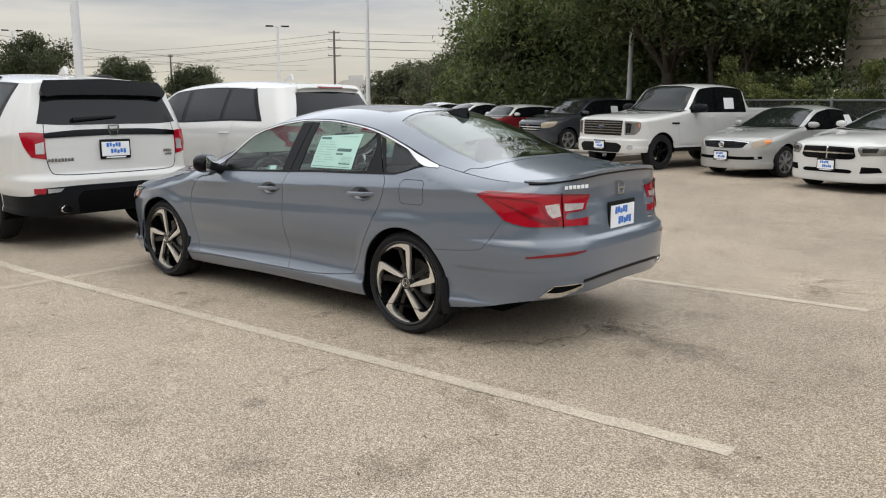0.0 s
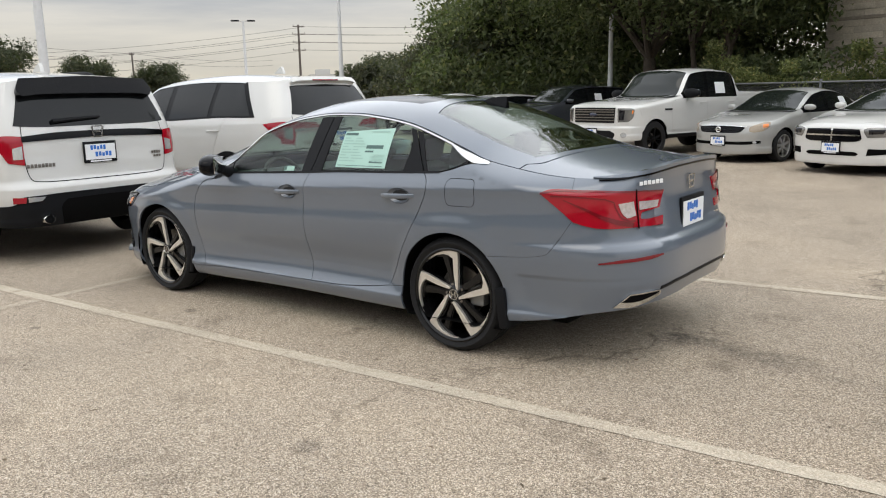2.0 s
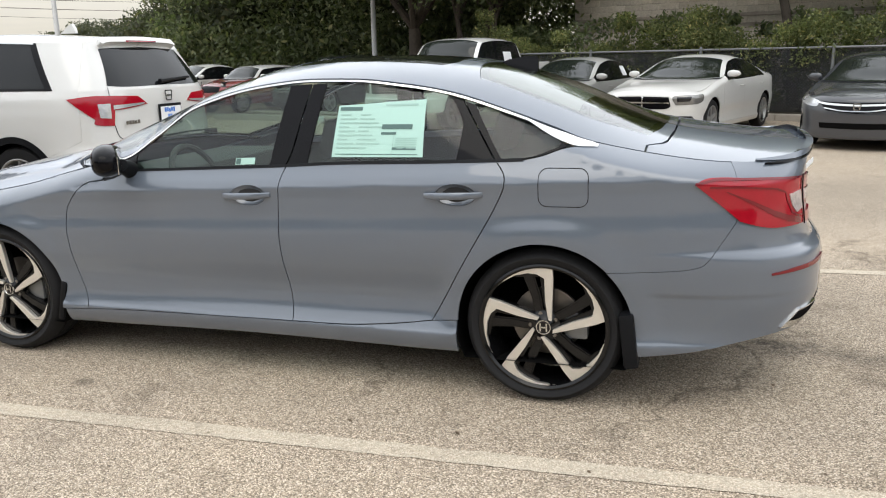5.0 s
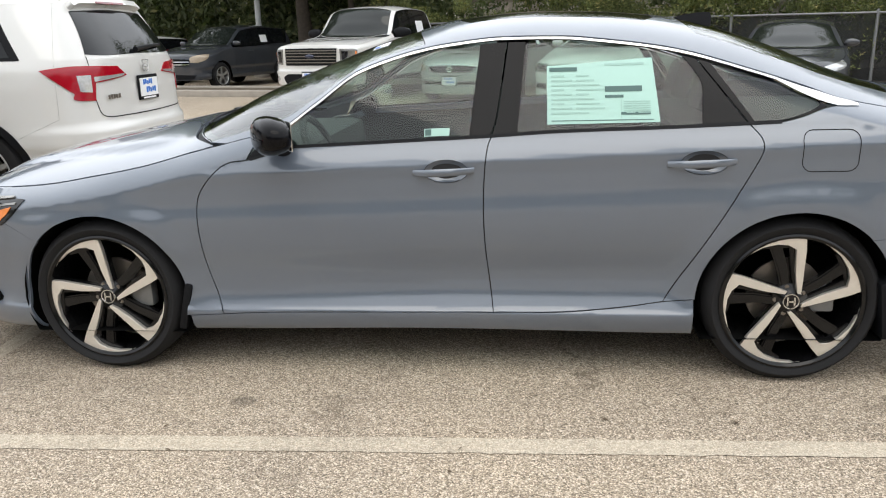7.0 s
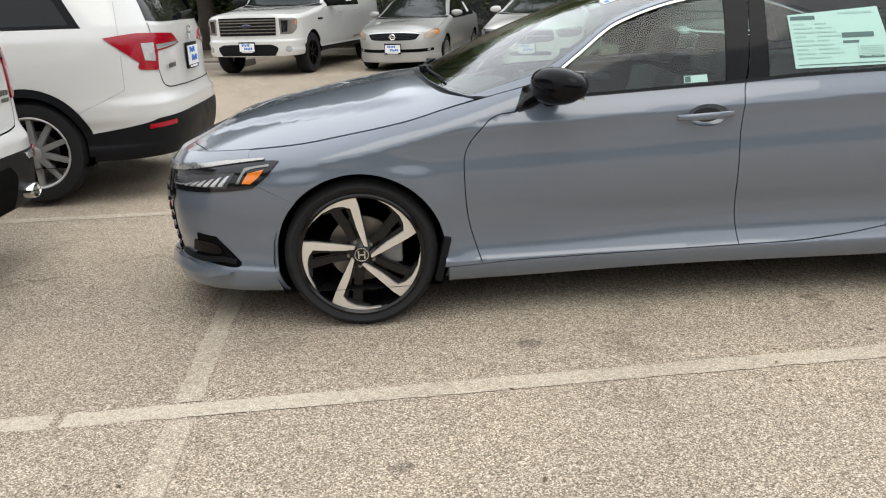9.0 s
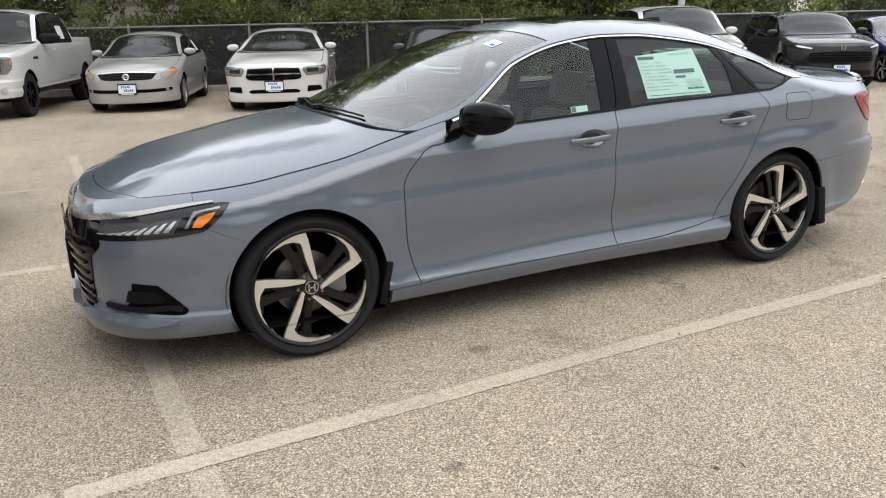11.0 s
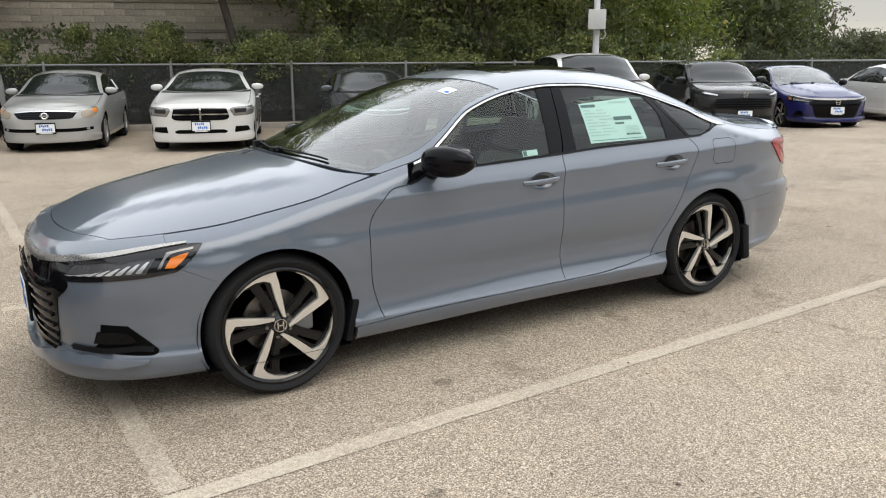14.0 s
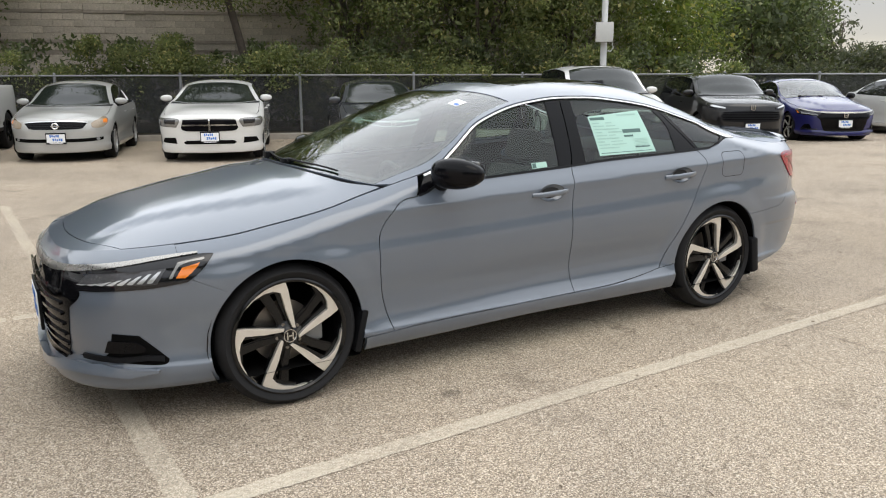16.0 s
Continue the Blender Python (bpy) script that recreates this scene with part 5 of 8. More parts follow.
def sedan(name, label, paint_, m, step=0.035, detail=True, turn_f=101, turn_r=91, group=""):
    """The low four-door saloon with a fastback roof, blade wheels and a bright window strip."""
    root = thing(name, label, "car", m, group)
    sh = sedan_shell()
    sx, sy = sh.sx, sh.sy
    rz = lambda s: float(sh.rail_z(np.array([s]))[0])
    bz = lambda s: float(sh.belt(np.array([s]))[0])
    fa, ra = -1.415, 1.415
    c = dict(step=step, paint=paint_, fa=fa, ra=ra, arch=0.367, arch_z=0.332, floor=0.20, cups=detail,
             bumper_f=(-1.675, 0.588), joint_f=(-1.84, 0.665), nose_top=-1.90,
             door_f=[(-0.735, bz(-0.735)), (-0.812, 0.909), (-0.875, 0.865), (-0.945, 0.774), (-0.957, 0.656), (-0.942, 0.463), (-0.889, 0.268)],
             sill=[(-1.02, 0.262), (-0.889, 0.268), (-0.63, 0.279), (0.254, 0.288), (0.53, 0.291), (0.75, 0.308), (0.926, 0.332), (1.03, 0.344)],
             door_b=[(0.255, bz(0.255)), (0.237, 0.937), (0.223, 0.762), (0.228, 0.535), (0.254, 0.288)],
             door_r=[(1.215, bz(1.215)), (1.262, 0.955), (1.218, 0.837), (1.056, 0.556), (0.926, 0.332)],
             handle_f=(-0.052, 0.190, 0.868), handle_r=(0.918, 1.170, 0.890), rail_x=-0.69,
             bumper_r=(1.675, 0.592), joint_r=(2.16, 0.80), joint_r_mid=[(1.90, 0.606), (2.01, 0.622), (2.06, 0.655)], quarter_top=[(1.62, rz(1.62)), (1.50, 1.078), (1.405, 1.048), (1.325, bz(1.325))],
             tail_top=2.16, tail_low=[(0.0, 0.655), (0.30, 0.655), (0.50, 0.665), (0.60, 0.74)], fuel=(1.40, 1.597, 0.853, 1.003),
             hood_front=[(-2.225, 0.0), (-2.215, 0.2), (-2.175, 0.43), (-2.07, 0.654)], hood_s=(sx(-2.15), -0.895), hood_rear=[(-1.125, 0.0), (-1.105, 0.35), (-1.03, 0.66), (-0.895, 0.808)],
             cowl_s=-0.84, windscreen=dict(base=[(-1.10, 0.0), (-1.075, 0.4), (-1.0, 0.66), (-0.915, 0.778)], side=[(-0.915, 0.778), (-0.5, 0.748), (-0.27, 0.69), (-0.02, 0.64)], top=[(-0.02, 0.64), (-0.07, 0.4), (-0.11, 0.0)]),
             backlight=dict(base=[(1.02, 0.0), (1.03, 0.35), (1.07, 0.53)], side=[(1.07, 0.53), (1.4, 0.59), (1.80, 0.60)], top=[(1.80, 0.60), (1.85, 0.4), (1.87, 0.0)]),
             glass_front=GLASS_SHIELD, glass_rear=GLASS_BACK, sunroof=(0.10, 0.92, 0.44),
             roof_s=1.80, roof_back=[(1.80, 0.71), (1.832, 0.679), (1.860, 0.650), (1.878, 0.60), (1.90, 0.4), (1.91, 0.0)],
             deck=dict(front=[(1.916, 0.0), (1.906, 0.4), (1.885, 0.60), (1.868, 0.655), (1.838, 0.684), (1.808, 0.71)], s=1.808))
    t_in = 0.024                                 # the strip's width under the rail
    top_run = lambda a, b, n=14: [(s, rz(s) - t_in) for s in np.linspace(a, b, n)]
    bel = lambda a, b, n=8: [(s, bz(s) + 0.006) for s in np.linspace(a, b, n)]
    c["panes"] = [
        ("front_window", outline([(-0.545, bz(-0.545) + 0.006)] + bel(-0.4, 0.168), [(0.168, bz(0.168) + 0.006), (0.205, rz(0.205) - t_in)], top_run(0.205, -0.56, 24)), GLASS),
        ("rear_side_window", outline(bel(0.355, 1.045), [(1.045, bz(1.045) + 0.006), (1.052, 1.13), (1.045, 1.19), (0.985, rz(0.985) - t_in)], top_run(0.985, 0.385)), GLASS),
        ("quarter_window", outline([(1.235, 1.036), (1.33, 1.040), (1.405, 1.058), (1.475, 1.088)], [(1.475, 1.088), (1.46, 1.112), (1.38, rz(1.38) - t_in - 0.006)], top_run(1.38, 1.09), [(1.09, rz(1.09) - t_in), (1.235, 1.036)]), GLASS)]
    c["pillars"] = [
        outline(bel(0.168, 0.25), [(0.25, bz(0.25) + 0.006), (0.275, 1.085), (0.31, rz(0.31) - t_in)], top_run(0.31, 0.205, 4), [(0.205, rz(0.205) - t_in), (0.168, bz(0.168) + 0.006)]),
        outline(bel(0.258, 0.355), [(0.355, bz(0.355) + 0.006), (0.385, rz(0.385) - t_in)], top_run(0.385, 0.316, 4), [(0.316, rz(0.316) - t_in), (0.281, 1.085), (0.258, bz(0.258) + 0.006)]),
        outline(bel(1.045, 1.205), [(1.205, bz(1.205) + 0.006), (1.035, rz(1.035) - t_in)], top_run(1.035, 0.985, 4), [(0.985, rz(0.985) - t_in), (1.045, 1.19), (1.052, 1.13), (1.045, bz(1.045) + 0.006)]),
        outline([(1.213, bz(1.213) + 0.006), (1.33, 1.034)], [(1.33, 1.034), (1.405, 1.050), (1.50, 1.082)], [(1.50, 1.082), (1.46, 1.118), (1.41, rz(1.41) - t_in - 0.006)], [(1.41, rz(1.41) - t_in - 0.006), (1.38, rz(1.38) - t_in - 0.006), (1.46, 1.110), (1.475, 1.088), (1.405, 1.058), (1.33, 1.040), (1.235, 1.036)], [(1.235, 1.036), (1.09, rz(1.09) - t_in)], [(1.09, rz(1.09) - t_in), (1.042, rz(1.042) - t_in)], [(1.042, rz(1.042) - t_in), (1.213, bz(1.213) + 0.006)]),
        outline([(-0.735, bz(-0.735) + 0.004), (-0.545, bz(-0.545) + 0.006)], [(-0.545, bz(-0.545) + 0.006), (-0.56, rz(-0.56) - t_in)], [(-0.56, rz(-0.56) - t_in), (-0.66, rz(-0.66) - 0.012)], [(-0.66, rz(-0.66) - 0.012), (-0.735, bz(-0.735) + 0.004)])]
    strip = [(s, rz(s) - 0.012) for s in np.linspace(-0.66, 1.30, 60)]
    half = [0.0042] * 60
    for k, s in enumerate(np.linspace(1.33, 1.62, 14)):
        t = k / 13
        strip.append((s, rz(s) - 0.012 - 0.012 * math.sin(math.pi * min(1, t * 1.1))))
        half.append(0.0042 + 0.0105 * math.sin(math.pi * t ** 1.2) * (1 if t < 0.96 else 0.4))
    c["chrome"] = (strip, half)
    body_panels(root, sh, c)
    top_panels(root, sh, c)
    glazing(root, sh, c)
    # black line under the panes
    for side in (1, -1):
        skin("belt_moulding", ribbon(sh, [(s, bz(s) + 0.001) for s in np.linspace(-0.72, 1.33, 40)], 0.003, 0.006, side=side, depth=0.004), BLACK_PLASTIC, root)
    # wheels
    for x, turn in ((fa, turn_f), (ra, turn_r)):
        for sd in (-1, 1):
            wheel(root, x, sd * 0.905, 0.335, 0.271, 0.232, "blade", turn if sd < 0 else 180 - turn, sd, fine=2 if detail else 1)
    for sd in (-1, 1):
        mirror(root, -0.575, sd * 0.870, 1.03, BLACK_GLOSS, sd, 1.08, None, 34)
    # head lamps: smoked housing, chrome brow, lens elements and the amber corner
    for side in (1, -1):
        hl = outline([(sx(-1.735), 0.762), (sx(-1.80), 0.762), (sx(-2.0), 0.742), (sx(-2.20), 0.712), (sy(0.52), 0.690)], [(sy(0.52), 0.690), (sy(0.60), 0.612)], [(sy(0.60), 0.612), (sx(-2.20), 0.618), (sx(-1.99), 0.636), (sx(-1.85), 0.655)], [(sx(-1.85), 0.655), (sx(-1.79), 0.70), (sx(-1.735), 0.762)])
        lamp = overlay(root, sh, "headlamp", hl, LAMP_SMOKE, 0.004, 0.012, "slim smoked headlamp with clear elements and amber corner", (side,))[0]
        am = outline([(sx(-1.795), 0.731), (sx(-1.868), 0.716)], [(sx(-1.868), 0.716), (sx(-1.895), 0.674)], [(sx(-1.895), 0.674), (sx(-1.858), 0.672)], [(sx(-1.858), 0.672), (sx(-1.822), 0.70), (sx(-1.795), 0.731)])
        overlay(lamp, sh, "amber_reflector", am, LAMP_AMBER, 0.008, 0.003, "", (side,))
        up = outline([(sx(-1.775), 0.750), (sx(-1.885), 0.735)], [(sx(-1.885), 0.735), (sx(-1.925), 0.672)], [(sx(-1.925), 0.672), (sx(-1.910), 0.672)], [(sx(-1.910), 0.672), (sx(-1.872), 0.725), (sx(-1.775), 0.742)], [(sx(-1.775), 0.742), (sx(-1.775), 0.750)])
        overlay(lamp, sh, "marker_lens", up, LAMP_GREY, 0.007, 0.003, "", (side,))
        tray = outline([(sx(-1.93), 0.716), (sx(-2.24), 0.684)], [(sx(-2.24), 0.684), (sx(-2.27), 0.640)], [(sx(-2.27), 0.640), (sx(-1.97), 0.652)], [(sx(-1.97), 0.652), (sx(-1.93), 0.716)])
        overlay(lamp, sh, "lamp_tray", tray, LAMP_TRAY, 0.006, 0.002, "", (side,))
        for k in range(8):
            x0 = -1.95 - 0.038 * k
            el = outline([(sx(x0), 0.704 - 0.008 * k), (sx(x0 - 0.014), 0.701 - 0.008 * k)], [(sx(x0 - 0.014), 0.701 - 0.008 * k), (sx(x0 - 0.056), 0.662 - 0.003 * k), (sx(x0 - 0.036), 0.659 - 0.003 * k)], [(sx(x0 - 0.036), 0.659 - 0.003 * k), (sx(x0), 0.704 - 0.008 * k)])
            overlay(lamp, sh, "lamp_element", el, LAMP_CLEAR, 0.010, 0.006, "", (side,))
        brow = [(sx(x), z) for x, z in ((-1.80, 0.766), (-1.9, 0.758), (-2.0, 0.747), (-2.1, 0.732), (-2.2, 0.717))] + [(sy(y), z) for y, z in ((0.55, 0.700), (0.4, 0.690), (0.2, 0.686), (0.0, 0.685))]
        skin("chrome_brow", ribbon(sh, brow, 0.010, [0.003, 0.005, 0.007, 0.008, 0.010, 0.012, 0.015, 0.016, 0.016], side=side, depth=0.012), SATIN, root, "bright bar over grille and headlamp")
    # grille, intake, fog recesses, lip
    gr = outline([(sh.s0, 0.676), (sy(0.30), 0.680), (sy(0.52), 0.684)], [(sy(0.52), 0.684), (sy(0.62), 0.60), (sy(0.55), 0.53)], [(sy(0.55), 0.53), (sy(0.50), 0.36), (sy(0.44), 0.27)], [(sy(0.44), 0.27), (sh.s0, 0.262)], [(sh.s0, 0.262), (sh.s0, 0.676)])
    overlay(root, sh, "grille", gr, BLACK_GLOSS, 0.004, 0.015, "black mesh grille in the nose", merge=True)
    for k in range(7):
        z = 0.30 + 0.048 * k
        skin("grille_bar", joined(*[ribbon(sh, [(sy(y), z) for y in (0.0, 0.15, 0.3, 0.42, 0.49)], 0.014, 0.007, side=side, depth=0.012) for side in (1, -1)]), BLACK_GLOSS, root)
    fin_c = sh.wrap(np.array([sh.s0]), np.array([0.45]))[0]
    plate(root, Matrix.Translation((float(fin_c[0]) - 0.018, 0, 0.44)) @ pose(0, 0, 0, 0, 0, -90))
    emblem(root, Matrix.Translation((float(fin_c[0]) - 0.012, 0, 0.62)) @ pose(0, 0, 0, 0, 0, -90), 0.12, 0.09)
    for side in (1, -1):
        fog = outline([(sx(-2.165), 0.432), (sx(-2.065), 0.425)], [(sx(-2.065), 0.425), (sx(-1.952), 0.315)], [(sx(-1.952), 0.315), (sx(-1.985), 0.292), (sx(-2.17), 0.302)], [(sx(-2.17), 0.302), (sx(-2.30), 0.310)], [(sx(-2.30), 0.310), (sx(-2.20), 0.328), (sx(-2.165), 0.432)])
        fr = overlay(root, sh, "fog_recess", fog, UNDER, 0.003, 0.006, "black fog-lamp recess", (side,))[0]
        v = outline([(sx(-2.18), 0.40), (sx(-2.07), 0.395), (sx(-2.05), 0.35), (sx(-2.20), 0.345)], [(sx(-2.20), 0.345), (sx(-2.18), 0.40)])
        overlay(fr, sh, "fog_blade", v, BLACK_GLOSS, 0.012, 0.008, "", (side,))
        b2 = [(sx(x), z) for x, z in ((-2.28, 0.315), (-2.15, 0.312), (-2.03, 0.325), (-1.97, 0.318))]
        skin("fog_bar", ribbon(sh, b2, 0.014, 0.012, side=side, depth=0.012), BLACK_PLASTIC, fr)
        lip = [(sx(x), z) for x, z in ((-1.99, 0.272), (-2.1, 0.262), (-2.2, 0.268))] + [(sy(y), z) for y, z in ((0.55, 0.262), (0.3, 0.225), (0.0, 0.215))]
        skin("lip_crease", ribbon(sh, lip, 0.032, [0.004, 0.017, 0.021, 0.021, 0.018, 0.016], side=side, depth=0.032), paint_, root)
        # mud flaps
        y0 = float(sh.w(-1.07))
        part("mud_flap", box(bmesh.new(), (-1.07, -side * (y0 - 0.20), 0.19), (-1.035, -side * (y0 - 0.012), 0.40), 0.012, Matrix.Translation((-1.05, 0, 0.33)) @ pose(0, 0, 0, 0, 14, 0) @ Matrix.Translation((1.05, 0, -0.33))), BLACK_PLASTIC, root)
        y0 = float(sh.w(1.77))
        part("mud_flap", box(bmesh.new(), (1.736, -side * (y0 - 0.20), 0.195), (1.796, -side * (y0 + 0.004), 0.425), 0.014, Matrix.Translation((1.77, 0, 0.30)) @ pose(0, 0, 0, 0, -7, 0) @ Matrix.Translation((-1.77, 0, -0.30))), BLACK_PLASTIC, root)
    # tail lamps
    for side in (1, -1):
        T = lambda y: sy(y, True)
        tl = outline([(sx(1.995), 0.945), (sx(2.06), 0.965), (sx(2.25), 0.958), (T(0.60), 0.945), (T(0.37), 0.932)], [(T(0.37), 0.932), (T(0.43), 0.845)], [(T(0.43), 0.845), (T(0.60), 0.835)], [(T(0.60), 0.835), (T(0.60), 0.800), (T(0.40), 0.800)], [(T(0.40), 0.800), (T(0.41), 0.752)], [(T(0.41), 0.752), (T(0.62), 0.762), (sx(2.30), 0.768), (sx(2.17), 0.80)], [(sx(2.17), 0.80), (sx(2.10), 0.86), (sx(1.995), 0.945)])
        lamp = overlay(root, sh, "tail_lamp", tl, LAMP_RED, 0.006, 0.014, "wide red tail lamp with a clear core", (side,), 0.02)[0]
        U = lambda f: sx(1.995) + (T(0.64) - sx(1.995)) * f
        core = outline([(U(0.77), 0.888), (U(0.96), 0.896)], [(U(0.96), 0.896), (U(0.985), 0.822)], [(U(0.985), 0.822), (U(0.87), 0.812)], [(U(0.87), 0.812), (U(0.81), 0.84), (U(0.77), 0.888)])
        overlay(lamp, sh, "reverse_lamp", core, LAMP_REVERSE, 0.010, 0.004, "", (side,), 0.02)
        core2 = outline([(T(0.62), 0.893), (T(0.44), 0.885)], [(T(0.44), 0.885), (T(0.46), 0.852)], [(T(0.46), 0.852), (T(0.62), 0.848)], [(T(0.62), 0.848), (T(0.62), 0.893)])
        overlay(lamp, sh, "clear_bar", core2, LAMP_REVERSE, 0.010, 0.004, "", (side,), 0.02)
        guide = [(U(0.10), 0.934), (U(0.30), 0.932), (U(0.62), 0.916), (U(0.72), 0.898), (U(0.74), 0.868), (U(0.80), 0.815), (U(0.90), 0.797), (U(0.97), 0.797)]
        skin("lamp_rib", ribbon(sh, guide, 0.0085, 0.0035, side=side, depth=0.003), LAMP_DARKRED, lamp)
        low = [(U(0.22), 0.915), (U(0.42), 0.868), (U(0.60), 0.822), (U(0.75), 0.796), (U(0.95), 0.776)]
        skin("lamp_rib", ribbon(sh, low, 0.0085, [0.002, 0.006, 0.010, 0.012, 0.012], side=side, depth=0.003), LAMP_DARKRED, lamp)
        edge = [(U(0.0), 0.945), (U(0.14), 0.958), (U(0.55), 0.954), (T(0.60), 0.943), (T(0.39), 0.930)]
        skin("lamp_rib", ribbon(sh, edge, 0.0085, 0.004, side=side, depth=0.003), LAMP_DARKRED, lamp)
        seam = [(T(0.64), 0.955), (T(0.637), 0.86), (T(0.634), 0.755)]
        skin("lamp_seam", ribbon(sh, seam, 0.0115, 0.003, side=side, depth=0.004), UNDER, lamp)
        refl = [(sx(2.29), 0.592), (sx(2.38), 0.602), (T(0.60), 0.608), (T(0.50), 0.614)]
        skin("bumper_reflector", ribbon(sh, refl, 0.005, [0.004, 0.008, 0.009, 0.004], side=side, depth=0.006), LAMP_DARKRED, root, "dark red reflector strip")
        ex = outline([(sx(2.36), 0.355), (T(0.66), 0.352), (T(0.50), 0.395)], [(T(0.50), 0.395), (T(0.52), 0.425), (T(0.70), 0.425)], [(T(0.70), 0.425), (sx(2.40), 0.40), (sx(2.36), 0.355)])
        tip = overlay(root, sh, "exhaust_tip", ex, CHROME, 0.008, 0.04, "chrome exhaust finisher", (side,), 0.03)[0]
        exi = outline([(sx(2.390), 0.384), (T(0.655), 0.381), (T(0.525), 0.408)], [(T(0.525), 0.408), (T(0.53), 0.418), (T(0.70), 0.418)], [(T(0.70), 0.418), (sx(2.405), 0.396), (sx(2.390), 0.384)])
        overlay(tip, sh, "exhaust_mouth", exi, UNDER, 0.0095, 0.004, "", (side,))
        skin("bumper_seam", ribbon(sh, [(T(0.50), 0.43), (T(0.35), 0.445), (T(0.15), 0.45), (sh.s1, 0.45)], 0.003, 0.009, side=side, depth=0.004), BLACK_PLASTIC, root)
    # spoiler lip along the boot edge
    pieces = []
    for side in (1, -1):
        s = np.linspace(sx(2.27), sh.s1, 24)
        pieces.append(ribbon(sh, [(u, rz(u) + 0.004) for u in s], 0.008, [0.002 + 0.009 * min(1, k / 7) for k in range(24)], side=side, depth=0.03))
    skin("boot_spoiler", joined(*pieces), paint_, root)
    pieces = [ribbon(sh, [(u, rz(u) - 0.010) for u in np.linspace(sx(2.30), sh.s1, 24)], 0.011, [0.001 + 0.004 * min(1, k / 6) for k in range(24)], side=side, depth=0.02) for side in (1, -1)]
    skin("spoiler_edge", joined(*pieces), BLACK_GLOSS, root)
    px = float(sh.wrap(np.array([sh.s1]), np.array([0.77]))[0][0])
    back = lambda y, z, dx=0.0: Matrix.Translation((px + 0.004 + dx, y, z)) @ pose(0, 0, 0, 0, 0, 90)
    plate(root, back(0, 0.765))
    emblem(root, back(0, 0.945, -0.014), 0.095, 0.075)
    lettering(root, back(-0.50, 0.985, -0.035) @ pose(0, 0, 0, 0, 0, -14), 6, 0.20, 0.022, WHITE_PRINT)
    lettering(root, back(0.42, 0.72, -0.01), 4, 0.09, 0.016, CHROME)
    # aerial fin
    bm = bmesh.new()
    slab(bm, [(-0.12, -0.03), (-0.06, 0.008), (0.02, 0.034), (0.075, 0.044), (0.088, 0.025), (0.095, -0.03)], -0.022, 0.022)
    for v in bm.verts:
        v.co.y *= 1.0 if v.co.z < 0.0 else 0.35
    bmesh.ops.transform(bm, matrix=Matrix.Translation((1.14, 0, 1.412)) @ pose(0, 0, 0, 0, 10, 0), verts=bm.verts)
    part("aerial_fin", bm, BLACK_GLOSS, root)
    # wipers, lying low behind the bonnet's edge
    for y0, y1 in ((-0.56, 0.0), (-0.06, 0.48)):
        bm = bmesh.new()
        pts = []
        for k in range(7):
            y = y0 + (y1 - y0) * k / 6
            x = -1.085 + 0.10 * (y / 0.64) ** 2 + 0.004 * k
            pts.append(Vector((x, y, float(sh.ztop(x, y)) + 0.010)))
        limb_pts = pts
        for i in range(6):
            tube(bm, limb_pts[i], limb_pts[i + 1], 0.0055, 0.0055, 6, False)
        box(bm, (pts[-1].x - 0.04, pts[-1].y - 0.03, pts[-1].z - 0.03), (pts[-1].x + 0.02, pts[-1].y + 0.03, pts[-1].z + 0.004), 0.006)
        part("wiper", bm, BLACK_PLASTIC, root)
    seats(root, [(-0.15, 0.30), (0.72, 0.34)], CABIN, (-0.55, -0.37, 0.86), (-0.62, 0.93, 0.66))
    bm = box(bmesh.new(), (1.0, -0.60, 0.98), (1.85, 0.60, 1.0), 0.005)
    part("parcel_shelf", bm, CABIN, root)
    if detail:
        # price sheet taped inside the rear side window, and small stickers
        pane_loop = outline([(0.470, 1.035), (0.895, 1.038)], [(0.895, 1.038), (0.872, 1.272)], [(0.872, 1.272), (0.468, 1.250)], [(0.468, 1.250), (0.470, 1.035)])
        sheet = skin("price_sheet", patch_mesh(sh.wrap, pane_loop, (), 0.03, 0, 0.0, -0.001), PAPER, root, "pale green price sheet behind the rear side window")
        def bar(x0, x1, z0, z1, mat, nm="print_bar"):
            lp = np.array([(x0, z0), (x1, z0), (x1, z1), (x0, z1)])
            return skin(nm, patch_mesh(sh.wrap, lp, (), 0.05, 0, 0, 0.0006), mat, sheet)
        bar(0.478, 0.585, 1.228, 1.243, INK)
        bar(0.69, 0.84, 1.246, 1.254, INK_GREY)
        bar(0.69, 0.83, 1.150, 1.170, INK)
        bar(0.69, 0.76, 1.128, 1.138, INK)
        bar(0.75, 0.86, 1.066, 1.076, INK)
        for k in range(9):
            bar(0.485, 0.485 + 0.05 + 0.03 * ((k * 7) % 3), 1.208 - 0.017 * k, 1.214 - 0.017 * k, INK_GREY)
            bar(0.58, 0.58 + 0.05 + 0.02 * ((k * 5) % 4), 1.208 - 0.017 * k, 1.213 - 0.017 * k, INK_GREY)
        for k in range(6):
            bar(0.76, 0.86, 1.112 - 0.008 * k, 1.115 - 0.008 * k, INK_GREY)
        bar(0.75, 0.752, 1.04, 1.14, INK_GREY)
        bar(0.485, 0.87, 1.046, 1.049, INK)
        lp = np.array([(-0.01, 0.998), (0.09, 1.001), (0.09, 1.030), (-0.01, 1.027)])
        st = skin("window_sticker", patch_mesh(sh.wrap, lp, (), 0.05, 0, 0, -0.001), PAPER, root)
        lp = np.array([(-0.006, 1.001), (0.018, 1.002), (0.018, 1.025), (-0.006, 1.024)])
        skin("sticker_mark", patch_mesh(sh.wrap, lp, (), 0.05, 0, 0, 0.0006), INK, st)
